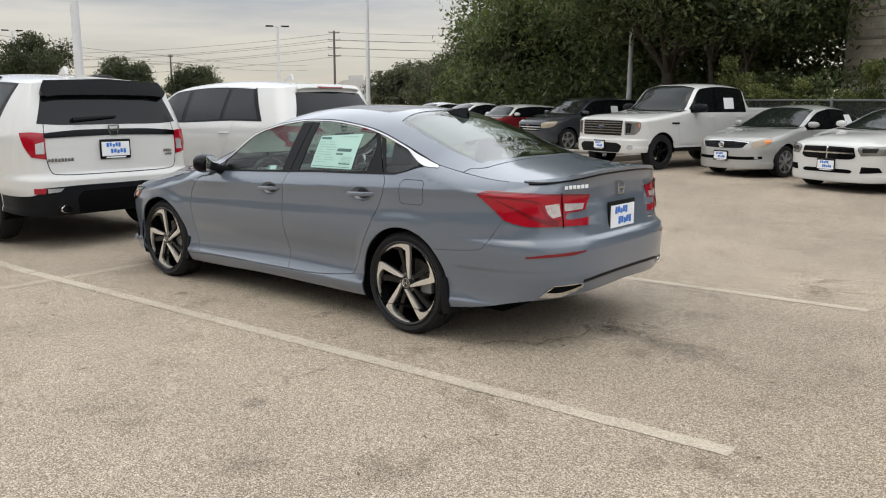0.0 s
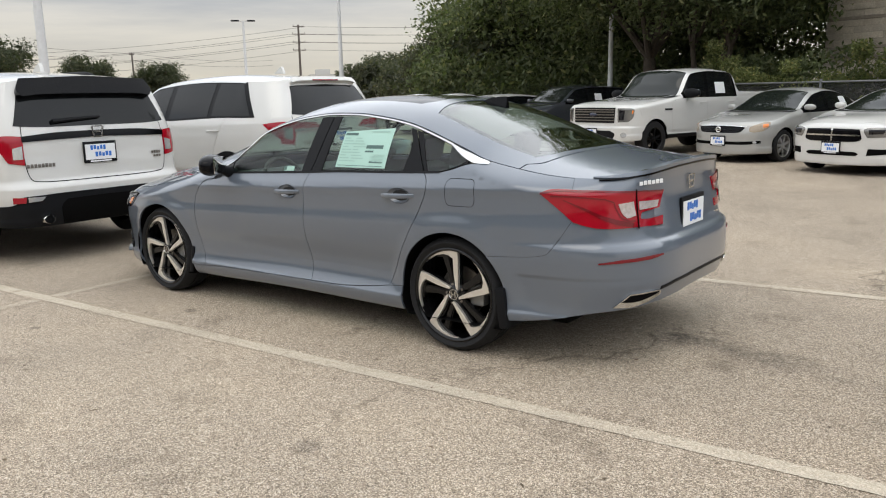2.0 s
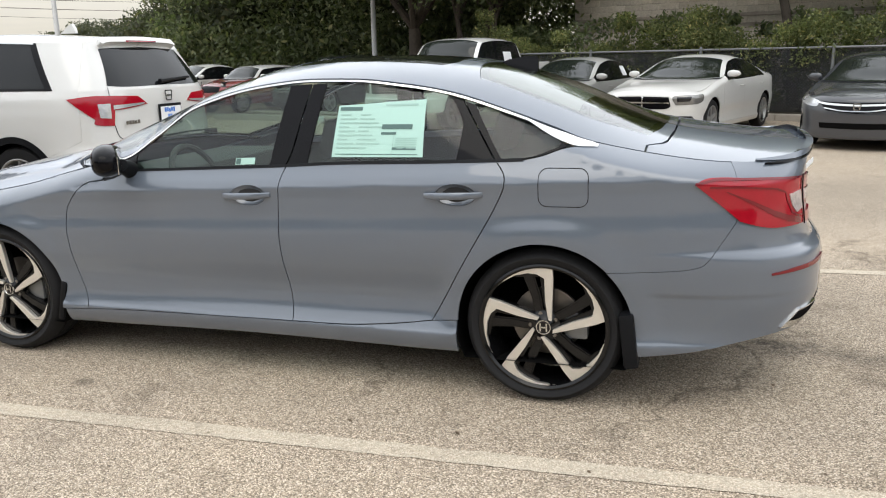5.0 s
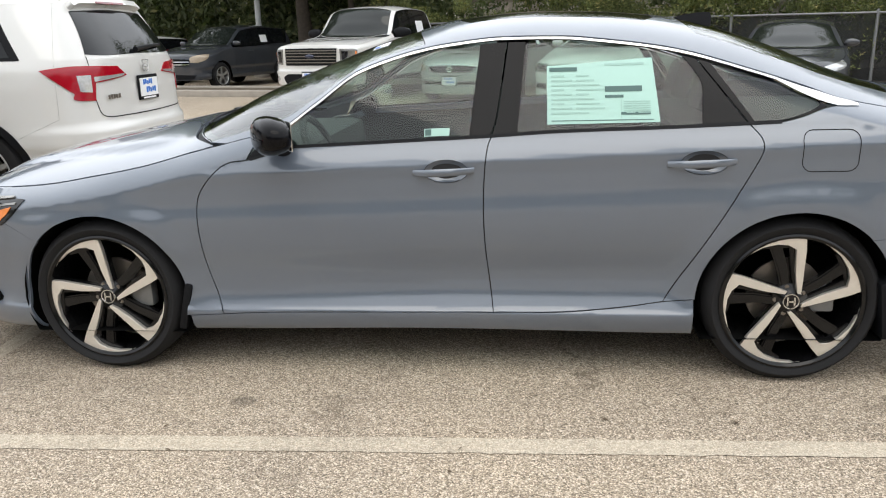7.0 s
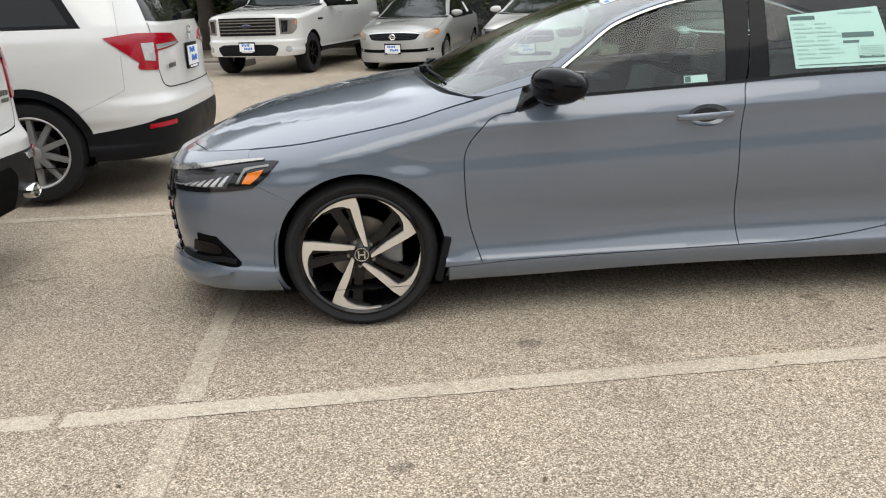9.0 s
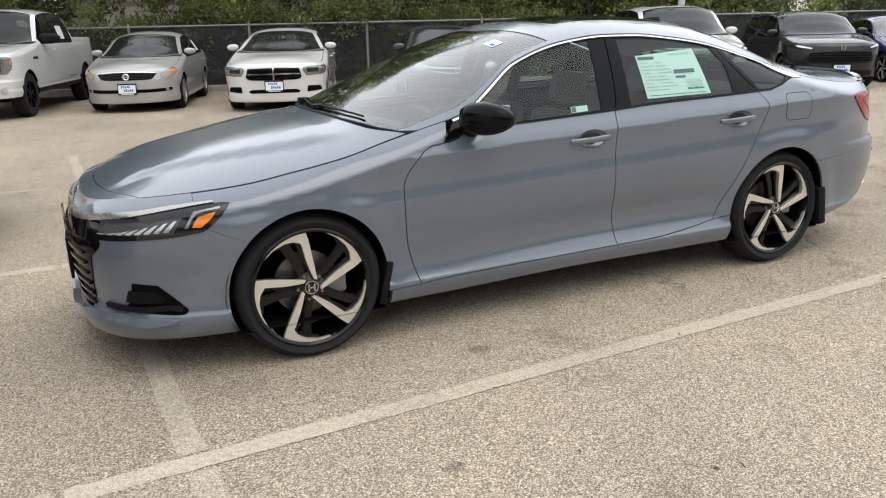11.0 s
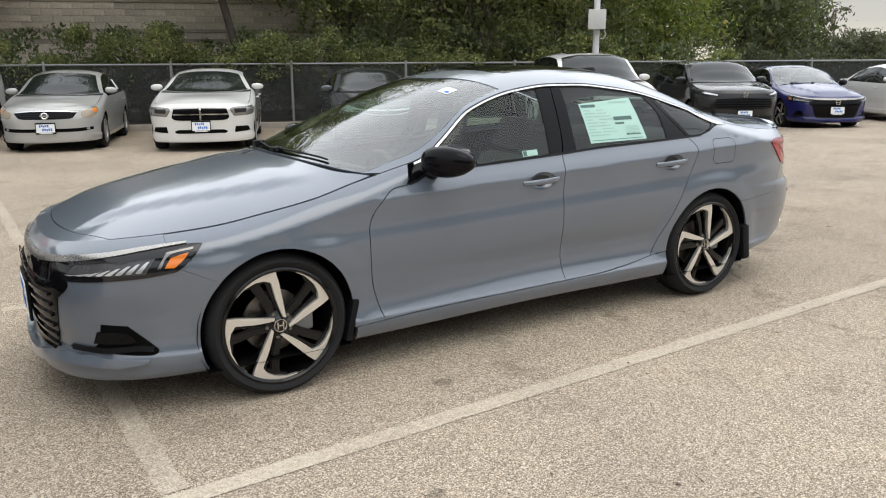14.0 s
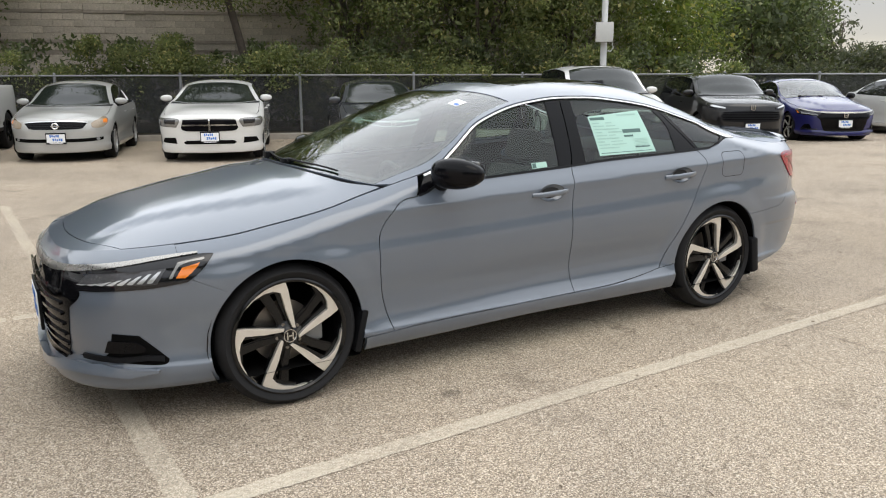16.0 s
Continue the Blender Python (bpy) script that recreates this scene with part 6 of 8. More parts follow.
        lp = np.array([(-0.27, -0.50), (-0.20, -0.50), (-0.20, -0.40), (-0.27, -0.40)])
        st = skin("windscreen_tag", top_mesh(sh.top, lp, (), 0.05, 0, 0, -0.001), WHITE_PRINT, root, "white stock tag on the windscreen")
        lp = np.array([(-0.262, -0.49), (-0.24, -0.49), (-0.24, -0.45), (-0.262, -0.45)])
        skin("tag_mark", top_mesh(sh.top, lp, (), 0.05, 0, 0, 0.0006), BLUE_PRINT, st)
    return root


def generic(name, label, category, m, paint_, g, group=""):
    """Any other vehicle, from its plan g: overall sizes, the lie of bonnet, roof and pillars, and its lamps and grille as
    shapes on the skin. A point ('y', y, z) lies on the nose, ('t', y, z) on the tail and ('x', x, z) on the flank."""
    root = thing(name, label, category, m, group)
    fa, ra, xf, xr, w = g["fa"], g["ra"], g["xf"], g["xr"], g["w"]
    nz, cz, H, bz0 = g["nose_z"], g["cowl_z"], g["h"], g["belt"]
    cx, tx, ex = g["cowl"], g["ws_top"], g["roof_end"]
    wr = g.get("roof_w", w - 0.26)
    suv = g.get("deck_z") is None
    dz = g.get("deck_z")
    mid = (tx + ex) / 2
    zc = [(xf - 0.05, nz - 0.06), (xf + 0.10, nz), (xf + 0.35, nz + 0.45 * (cz - nz)), (cx, cz), ((cx + tx) / 2, cz + 0.54 * (H - 0.05 - cz)), (tx, H - 0.05), (mid, H), (ex, H - 0.05)]
    zr = [(xf - 0.05, nz - 0.08), (xf + 0.3, nz - 0.04), (cx - 0.1, bz0 + 0.0), (cx + 0.22, bz0 + 0.05), (tx + 0.10, H - 0.14), (mid, H - 0.085), (ex - 0.15, H - 0.11)]
    yr = [(xf - 0.05, w - 0.20), (xf + 0.4, w - 0.12), (cx, w - 0.10), (cx + 0.25, w - 0.12), (tx + 0.15, wr + 0.01), (mid, wr), (ex, wr + 0.015)]
    if suv:
        zc += [(xr + 0.02, H - 0.10)]
        zr += [(xr + 0.02, H - 0.17)]
        yr += [(xr + 0.02, wr - 0.02)]
        rear_prof = curve((0.25, -0.08), (0.40, -0.02), (0.52, 0.0), (0.68, 0.0), (0.76, -0.045), (bz0 - 0.05, -0.07), (bz0 + 0.05, -0.09), (H, -0.25))
        rr = g.get("rr", -0.30)
    elif g.get("bed"):
        zc += [(ex + 0.16, dz + 0.02), (xr, dz)]
        zr += [(ex + 0.02, H - 0.16), (ex + 0.16, dz - 0.01), (xr, dz - 0.03)]
        yr += [(ex + 0.16, w - 0.06), (xr, w - 0.06)]
        rear_prof = curve((0.3, -0.05), (0.6, 0.0), (1.4, -0.02))
        rr = -0.03
    else:
        bx = g["glass_end"]
        zc += [((ex + bx) / 2, (H - 0.05 + dz + 0.03) / 2 + 0.03), (bx, dz + 0.03), (xr, dz - 0.02)]
        zr += [((ex + bx) / 2 + 0.05, (H + dz) / 2 - 0.09), (bx, dz - 0.02), (xr, dz - 0.06)]
        yr += [(bx, w - 0.15), (xr, w - 0.17)]
        rear_prof = curve((0.25, -0.10), (0.40, -0.02), (0.55, 0.0), (0.66, -0.012), (0.72, -0.05), (0.95, -0.08), (1.1, -0.07))
        rr = -0.08
    gc = g.get("ground", 0.20)
    sh = Shell(xf, xr, fa + 0.0, ra + 0.05, g.get("nf", 2.8), g.get("nr", 3.4), curve((fa - 0.1, w - 0.012), (fa, w - 0.006), (0, w - 0.01), (ra, w - 0.004), (ra + 0.2, w - 0.01)),
               curve(*zc), curve(*zr), curve(*yr), curve((xf, bz0 - 0.06), (cx, bz0 - 0.01), (0, bz0), (ra, bz0 + g.get("belt_rise", 0.03)), (xr, bz0 + g.get("belt_rise", 0.03))),
               curve((gc - 0.03, -0.07), (gc + 0.02, -0.03), (gc + 0.10, -0.014), (gc + 0.14, -0.03), (gc + 0.24, -0.03), (0.60, -0.004), (bz0 - 0.22, 0.0), (bz0 - 0.10, -0.008), (bz0 - 0.06, -0.014), (bz0 + 0.05, -0.05)),
               g.get("front", curve((0.14, -0.05), (0.22, -0.01), (0.40, 0.0), (0.55, 0.0), (nz - 0.10, -0.03), (nz, -0.09), (nz + 0.2, -0.14))), rear_prof,
               curve((xf - 1, gc - 0.02), (fa, gc), (0, gc), (ra, gc + 0.02), (ra + 0.6, gc + 0.10), (xr + 2, gc + 0.14)), g.get("rf", -0.10), rr, g.get("p", 3.0), 0.01, 0.012)
    P = lambda q: (sh.sy(q[1]) if q[0] == "y" else sh.sy(q[1], True) if q[0] == "t" else sh.sx(q[1]), q[2])
    rz = lambda s: float(sh.rail_z(np.array([s]))[0])
    bz = lambda s: float(sh.belt(np.array([s]))[0])
    r = g["r"]
    ar, az = r + 0.045, r
    xb = g["b_pillar"]
    d0, d1 = fa + ar + 0.14, ra - ar - 0.10
    zs = gc + 0.09
    qx = g["quarter"]                            # x of the quarter line at the rail and at the belt
    dx_ = g.get("door_x", qx[1] - 0.02)
    c = dict(step=g.get("step", 0.07), paint=paint_, fa=fa, ra=ra, arch=ar, arch_z=az, floor=gc,
             bumper_f=(fa + ar * math.cos(radians(138)), az + ar * math.sin(radians(138))), joint_f=(fa - ar - 0.08, nz - 0.13), nose_top=fa - ar - 0.10,
             door_f=[(cx + 0.28, bz(cx + 0.28)), (d0 - 0.02, bz0 - 0.12), (d0, 0.62), (d0 + 0.06, zs)],
             sill=[(fa + ar - 0.02, zs), (d0 + 0.06, zs), (xb, zs), (d1, zs), (ra - ar + 0.02, zs + 0.02)],
             door_b=[(xb, bz(xb)), (xb - 0.03, 0.75), (xb, zs)], door_r=[(dx_, bz(dx_)), (d1 + 0.16, 0.72), (d1, zs)],
             handle_f=(xb - 0.30, xb - 0.07, bz0 - 0.12), handle_r=(dx_ - 0.34, dx_ - 0.10, bz0 - 0.11), rail_x=cx + 0.30, handle_mat=g.get("handle_mat", paint_),
             bumper_r=(ra + ar * math.cos(radians(38)), az + ar * math.sin(radians(38))), joint_r=g.get("joint_r", (xr - 0.30, 0.78)),
             quarter_top=[(qx[0], rz(qx[0])), (qx[1] + 0.02, bz(qx[1] + 0.02))], tail_top=xr - 0.30, tail_low=g.get("tail_low", [(0.0, 0.62), (0.5, 0.63), (w - 0.25, 0.72)]),
             hood_front=[(xf + 0.16, 0.0), (xf + 0.20, w * 0.5), (fa - ar - 0.06, w - 0.17)], hood_s=(sh.sx(fa - ar - 0.10), cx - 0.03), hood_rear=[(cx - 0.10, 0.0), (cx - 0.07, w * 0.5), (cx - 0.03, w - 0.10)],
             cowl_s=cx + 0.22, windscreen=dict(base=[(cx, 0.0), (cx + 0.05, w * 0.55), (cx + 0.16, w - 0.16)], side=[(cx + 0.16, w - 0.16), ((cx + tx) / 2 + 0.10, (w - 0.15 + wr) / 2 - 0.05), (tx + 0.04, wr - 0.07)], top=[(tx + 0.04, wr - 0.07), (tx - 0.02, wr * 0.5), (tx - 0.03, 0.0)]),
             glass_front=g.get("shield", GLASS_FRONT), glass_rear=GLASS_OPAQUE, bumper_paint=g.get("bumper_paint", paint_), roof_paint=g.get("roof_paint", paint_), sill_paint=g.get("sill_paint", paint_), tail_name="tailgate" if suv or g.get("bed") else "boot_lid")
    if suv:
        c["roof_s"], c["roof_back"] = sh.s1, []
    elif g.get("bed"):
        c["roof_s"], c["roof_back"] = sh.s1, []
        c["backlight"] = None
    else:
        bx = g["glass_end"]
        c["backlight"] = dict(base=[(ex + 0.04, 0.0), (ex + 0.06, wr * 0.6), (ex + 0.09, wr - 0.08)], side=[(ex + 0.09, wr - 0.08), (bx - 0.10, wr + 0.0)], top=[(bx - 0.10, wr + 0.0), (bx - 0.05, wr * 0.6), (bx - 0.03, 0.0)])
        c["roof_s"], c["roof_back"] = bx - 0.06, [(bx, wr), (bx + 0.01, 0.0)]
        c["deck"] = dict(front=[(bx + 0.02, 0.0), (bx + 0.01, wr), (bx - 0.03, w - 0.16)], s=bx)
    if g.get("sunroof"):
        c["sunroof"] = g["sunroof"]
    t_in = 0.03
    # the dark band of panes and pillars over the belt
    a0 = cx + 0.30
    band = outline(belt_run(sh, a0, qx[1] + 0.02, 14, 0.004), [(qx[1] + 0.02, bz(qx[1] + 0.02) + 0.004), (qx[0], rz(qx[0]) - 0.004)], z_top(sh, qx[0], a0 + 0.10, 30, 0.004))
    c["pillars"] = [band]
    cuts = [a0 + 0.05, xb - 0.05, xb + 0.05, *g.get("cuts", ()), None]
    panes = []
    lean = g.get("lean", 0.05)
    for x0, x1 in zip(cuts[::2], cuts[1::2]):
        hi0, hi1 = x0 + lean, (x1 + lean if x1 is not None else qx[0] - 0.05)
        lo1 = x1 if x1 is not None else qx[1] - 0.06
        if x0 < a0 + 0.1:
            ss = np.linspace(a0 + 0.30, hi1, 12)
            tops = [(a0 + 0.13, rz(a0 + 0.13) - 0.035)] + [(s, rz(s) - t_in) for s in ss]
        else:
            tops = [(s, rz(s) - t_in) for s in np.linspace(hi0, hi1, 8)]
        panes.append(("side_window", outline(belt_run(sh, x0, lo1, 8, 0.022), [(lo1, bz(lo1) + 0.022), tops[-1]], tops[::-1], [tops[0], (x0, bz(x0) + 0.022)]), g.get("side_glass", GLASS_OPAQUE)))
    c["panes"] = []
    if g.get("strip"):
        s = np.linspace(a0 + 0.08, qx[0] - 0.02, 40)
        c["chrome"] = ([(u, rz(u) - 0.008) for u in s], 0.010)
        c["strip_mat"] = g["strip"]
    body_panels(root, sh, c)
    top_panels(root, sh, c)
    glazing(root, sh, c)
    for nm, loop, mat in panes:
        overlay(root, sh, nm, loop, mat, 0.003, 0.002, step=c["step"])
    for x, steer in ((fa, 0), (ra, 0)):
        for sd in (-1, 1):
            wheel(root, x, sd * (w - 0.025), r, g["rim"], g.get("tyre", 0.22), g["style"], g.get("turn", 20), sd, g.get("rim_mat"))
    for sd in (-1, 1):
        mirror(root, cx + 0.42, sd * (w - 0.10), bz0 + 0.10, g.get("mirror", paint_), sd, g.get("mirror_size", 0.92), BLACK_PLASTIC)
    made = {}
    for f in g["shapes"]:
        nm, mat, lift, depth, pts = f[:5]
        opts = f[5] if len(f) > 5 else {}
        loop = outline(*[[P(q) for q in run] for run in pts])
        up = made.get(opts.get("on"), root)
        for k, side in enumerate((1, -1)):
            if opts.get("merge"):
                ob = overlay(up, sh, nm, loop, mat, lift, depth, opts.get("label", ""), (1, -1), opts.get("step", 0.04), True)[0]
                made[nm] = ob
                break
            base = made.get((opts.get("on"), side), root)
            ob = overlay(base, sh, nm, loop, mat, lift, depth, opts.get("label", ""), (side,), opts.get("step", 0.04))[0]
            made[(nm, side)] = ob
    for f in g.get("bars", ()):
        nm, mat, lift, half, depth, pts = f
        two = [ribbon(sh, spline([P(q) for q in pts]), lift, half, side=sd, depth=depth) for sd in (1, -1)]
        for piece in (two if pts[-1][0] == "x" else [joined(*two)]):
            skin(nm, piece, mat, root)
    for tail, z, dx in g.get("plates", ()):
        s = sh.s1 if tail else sh.s0
        x = float(sh.wrap(np.array([s]), np.array([z]))[0][0])
        plate(root, Matrix.Translation((x + (0.016 if tail else -0.016) + dx, 0, z)) @ pose(0, 0, 0, 0, 0, 90 if tail else -90))
    for tail, z, size, dx in g.get("emblems", ()):
        s = sh.s1 if tail else sh.s0
        x = float(sh.wrap(np.array([s]), np.array([z]))[0][0])
        emblem(root, Matrix.Translation((x + (0.010 if tail else -0.010) + dx, 0, z)) @ pose(0, 0, 0, 0, 0, 90 if tail else -90), size, size * 0.8)
    for y, z, n, lw, lh, mat in g.get("letters", ()):
        q = sh.wrap(np.array([sh.sy(abs(y), True)]), np.array([z]))[0]
        lettering(root, Matrix.Translation((float(q[0]) + 0.006, y, z)) @ pose(0, 0, 0, 0, 0, 90), n, lw, lh, mat)
    if not suv and not g.get("bed"):
        seats(root, [(-0.1, 0.32)], CABIN, None, (cx + 0.45, bz0 - 0.02, w - 0.25))
    return root, sh


# ---- the lot ----
FALL = 0.0125                                    # the stall rises this much a metre towards +x


def ground_z(x, y):
    return FALL * np.clip(x, -2.5, 7) * (1 - step01(4.0, 9.5, y)) * step01(-14, -8, y)


def ground_mesh():
    xs = np.concatenate([[-1500, -400, -120, -60, -40], np.arange(-30, 31, 1.0), [40, 60, 120, 400, 1500]])
    ys = np.concatenate([[-1500, -400, -120, -60], np.arange(-30, 41, 1.0), [60, 120, 400, 1500]])
    vs = [(x, y, float(ground_z(x, y))) for y in ys for x in xs]
    n = len(xs)
    fs = [(j * n + i, j * n + i + 1, (j + 1) * n + i + 1, (j + 1) * n + i) for j in range(len(ys) - 1) for i in range(n - 1)]
    ob = mesh_part("ground", vs, fs, GROUND, None)
    ob.data.shade_smooth()
    return tagged(ob, "pale worn chip-seal asphalt of the car lot", "ground", kind="structure")


ground_mesh()


def stall_line(x0, y0, x1, y1, width=0.10, label="worn white parking line on the asphalt", mat=LINE_PAINT):
    """A painted line with slightly ragged edges, a few millimetres over the ground."""
    a, b = np.array((x0, y0)), np.array((x1, y1))
    length = np.hypot(*(b - a))
    d = (b - a) / length
    n = np.array((-d[1], d[0]))
    k = max(2, int(length / 0.025))
    vs = []
    for i in range(k + 1):
        p = a + d * length * i / k
        for sgn in (-1, 1):
            wob = 0.006 * noise.noise((p[0] * 9, p[1] * 9, sgn * 3.1)) + 0.007 * noise.noise((p[0] * 31, p[1] * 31, sgn * 7.7))
            q = p + sgn * n * (width / 2 + wob)
            vs.append((q[0], q[1], float(ground_z(q[0], q[1])) + 0.003))
    fs = [(2 * i, 2 * i + 2, 2 * i + 3, 2 * i + 1) for i in range(k)]
    return tagged(mesh_part("parking_line", vs, fs, mat, None), label, "parking line", "painted stall lines", "structure")


stall_line(-8.0, -1.80, 3.70, -1.335)
stall_line(-1.80, -9.0, -2.05, -1.635, 0.10, "faint white parking line rubbed almost away", LINE_FAINT)
stall_line(-2.06, -1.50, -2.35, 6.6, 0.10, "faint white parking line rubbed almost away", LINE_FAINT)
stall_line(-1.98, 1.39, 3.60, 1.62)
stall_line(-8.0, 1.15, -2.27, 1.38)
stall_line(-8.0, 4.2, -2.42, 4.44, 0.10, "faint white parking line rubbed almost away", LINE_FAINT)


rng_l = np.random.default_rng(33)
lv, lf = [], []
for k in range(150):
    x, y = rng_l.uniform(-3.6, 5.0), rng_l.uniform(-4.0, 0.6)
    a, size = rng_l.uniform(0, 6.28), rng_l.uniform(0.007, 0.018)
    thin = 0.5 if k % 3 else 0.12                # flakes of leaf, and twigs
    long_ = size * (1 if k % 3 else 2.2)
    u, v = np.array((math.cos(a), math.sin(a))) * long_, np.array((-math.sin(a), math.cos(a))) * size * thin
    base = len(lv)
    for q, up in ((-u, 0.004), (v, 0.008), (u, 0.006), (-v, 0.004)):
        lv.append((x + q[0], y + q[1], float(ground_z(x, y)) + up))
    lf += [(base, base + 1, base + 3), (base + 1, base + 2, base + 3)]
LITTER = plain("dry_leaf", (0.11, 0.075, 0.045), 0.9, spread=0.5, scale=3)
tagged(mesh_part("leaf_litter", lv, lf, LITTER, None), "scattered dry leaf flakes and twigs on the asphalt", "litter", kind="stuff")

# ---- fence line: kerb, rails, posts and wire ----
FENCE = lambda x: 16.1 - 0.38 * (x - 3.0)
FDIR = Vector((1, -0.38, 0)).normalized()
FNOR = Vector((0.38, 1, 0)).normalized()
FX0, FX1 = -4.5, 34.0
kerb = thing("kerb", "low concrete kerb at the foot of the fence", "kerb", kind="structure")
L = (FX1 - FX0) / FDIR.x
mk = Matrix.Translation((FX0, FENCE(FX0), 0)) @ Matrix.Rotation(math.atan2(FDIR.y, FDIR.x), 4, "Z")
for k in range(int(L / 3.0)):
    bm = box(bmesh.new(), (3.0 * k + 0.004, -0.62, -0.1), (3.0 * k + 2.996, -0.44, 0.15), 0.02)
    o = part("kerb_stone", bm, CONCRETE, kerb)
    o.matrix_basis = mk
bm = box(bmesh.new(), (0, -0.45, -0.1), (L, 30.0, 0.12))
o = part("verge", bm, SOIL, None, "dark leaf litter behind the kerb", False)
o.matrix_basis = mk
tagged(o, "dark leaf litter behind the kerb", "verge", kind="structure")

fence = thing("chain_link_fence", "grey chain-link fence with top rail and posts", "fence", mk)
TOP = 1.58
for k in range(int(L / 2.95) + 1):
    bm = tube(bmesh.new(), (2.95 * k + 1.1, 0, 0.05), (2.95 * k + 1.1, 0, TOP + 0.04), 0.034, None, 10)
    lathe(bm, [(0.0, 0.05), (0.03, 0.035), (0.04, 0.0)], 10, Matrix.Translation((2.95 * k + 1.1, 0, TOP + 0.03)) @ pose(0, 0, 0, 90, 0, 0))
    part("fence_post", bm, GALV, fence)
bm = tube(bmesh.new(), (0, 0, TOP), (L, 0, TOP), 0.024, None, 8)
part("top_rail", bm, GALV, fence)
wv, wf_ = [], []
hgt = TOP - 0.14
for k in range(int(L / 0.07)):
    for sgn in (-1, 1):
        x0 = 0.07 * k
        i = len(wv)
        wv += [(x0, -0.004 * sgn, 0.12), (x0 + 0.005, -0.004 * sgn, 0.12), (x0 + sgn * hgt + 0.005, -0.004 * sgn, TOP - 0.02), (x0 + sgn * hgt, -0.004 * sgn, TOP - 0.02)]
        wf_.append((i, i + 1, i + 2, i + 3))
tagged(mesh_part("chain_link", wv, wf_, FENCE_DARK, fence, "woven wire of the fence"), kind="stuff")

# dark sheets added behind the wire, for the shade among the foliage
for k in range(int(L / 2.95)):
    bm = box(bmesh.new(), (2.95 * k + 1.14, 0.034, 0.16), (2.95 * k + 4.01, 0.037, TOP - 0.03))
    part("shade_screen", bm, SHADE_SHEET, fence, "dark shade cloth tied behind the wire", False)

# ---- building behind the fence ----
WA, WD = Vector((-2.1, 24.1, 0)), Vector((0.955, -0.297, 0))
mw = Matrix.Translation(WA) @ Matrix.Rotation(math.atan2(WD.y, WD.x), 4, "Z")
wall = thing("wall_block", "weathered split-face concrete block wall of a large building", "wall", mw, kind="structure")
bm = box(bmesh.new(), (0.02, 0.03, -0.2), (21.98, 12, 7.2))
part("wall_core", bm, BLOCK_BAND, wall, smooth=False)
block_mesh = {}
rng = random.Random(5)
row, z = 0, 0.0
while z < 5.2:
    banded = row % 5 == 4
    h = 0.10 if banded else 0.20
    if z > 2.2:
        bw = 1.2 if banded else 0.60
        for k in range(int(22 / bw) + 1):
            a = max(0, k * bw - (bw / 2 if row % 2 else 0))
            b = min(22, a + bw if not (k == 0 and row % 2) else bw / 2)
            if b - a < 0.1:
                continue
            key = (round(b - a, 2), h)
            if key not in block_mesh:
                bb = box(bmesh.new(), (0.003, -0.02 if banded else 0.0, 0.003), (b - a - 0.003, 0.06, h - 0.003), 0.010, None, 1)
                me = bpy.data.meshes.new("block")
                bb.to_mesh(me)
                bb.free()
                me.materials.append(BLOCK_BAND if banded else BLOCK)
                block_mesh[key] = me
            if a < 13:
                o = new("block", block_mesh[key])
                o.parent = wall
                o.matrix_basis = Matrix.Translation((a, rng.uniform(-0.012, 0.012), z))
    z += h
    row += 1
bm = box(bmesh.new(), (13.2, 0.0, -0.2), (22, 0.1, 5.2))
part("wall_face", bm, BLOCK, wall, smooth=False)
bm = box(bmesh.new(), (-0.05, -0.05, 5.2), (22.05, 0.5, 5.4))
part("coping", bm, BLOCK_BAND, wall, smooth=False)
bm = box(bmesh.new(), (-0.01, 0.01, -0.2), (13.2, 0.2, 2.25))
part("wall_foot", bm, BLOCK, wall, smooth=False)


# ---- planting ----
def leaf_cloud(name, centres, spread, per, size, mat, parent, seed, kind="", flat=0.6):
    """Many small leaves, drawn in clumps round the given centres."""
    g = np.random.default_rng(seed)
    c = np.repeat(np.asarray(centres, float), per, axis=0)
    sp = np.repeat(np.asarray(spread, float).reshape(-1, 1) * np.ones((len(centres), 1)), per, axis=0)
    p = c + np.clip(g.normal(0, 1, c.shape), -1.7, 1.7) * sp * np.array([1, 1, flat])
    n = len(p)
    a = g.normal(0, 1, (n, 3))
    a /= np.linalg.norm(a, axis=1)[:, None]
    b = np.cross(a, g.normal(0, 1, (n, 3)))
    b /= np.linalg.norm(b, axis=1)[:, None]
    s = size * g.uniform(0.55, 1.35, (n, 1))
    v = np.empty((n, 4, 3))
    v[:, 0], v[:, 1], v[:, 2], v[:, 3] = p - a * s, p + b * s * 0.42, p + a * s, p - b * s * 0.42
    me = bpy.data.meshes.new(name)
    me.vertices.add(n * 4)
    me.vertices.foreach_set("co", v.ravel())
    me.loops.add(n * 4)
    me.loops.foreach_set("vertex_index", np.arange(n * 4, dtype=np.int32))
    me.polygons.add(n)
    me.polygons.foreach_set("loop_start", np.arange(0, n * 4, 4, dtype=np.int32))
    me.update(calc_edges=True)
    me.materials.append(mat)
    ob = new(name, me)
    ob.parent = parent
    return tagged(ob, kind=kind)


def limb(bm, pts, r0, r1, n=8):
    k = len(pts) - 1
    for i in range(k):
        a, b = r0 + (r1 - r0) * i / k, r0 + (r1 - r0) * (i + 1) / k
        tube(bm, pts[i], pts[i + 1], a, b, n, False)


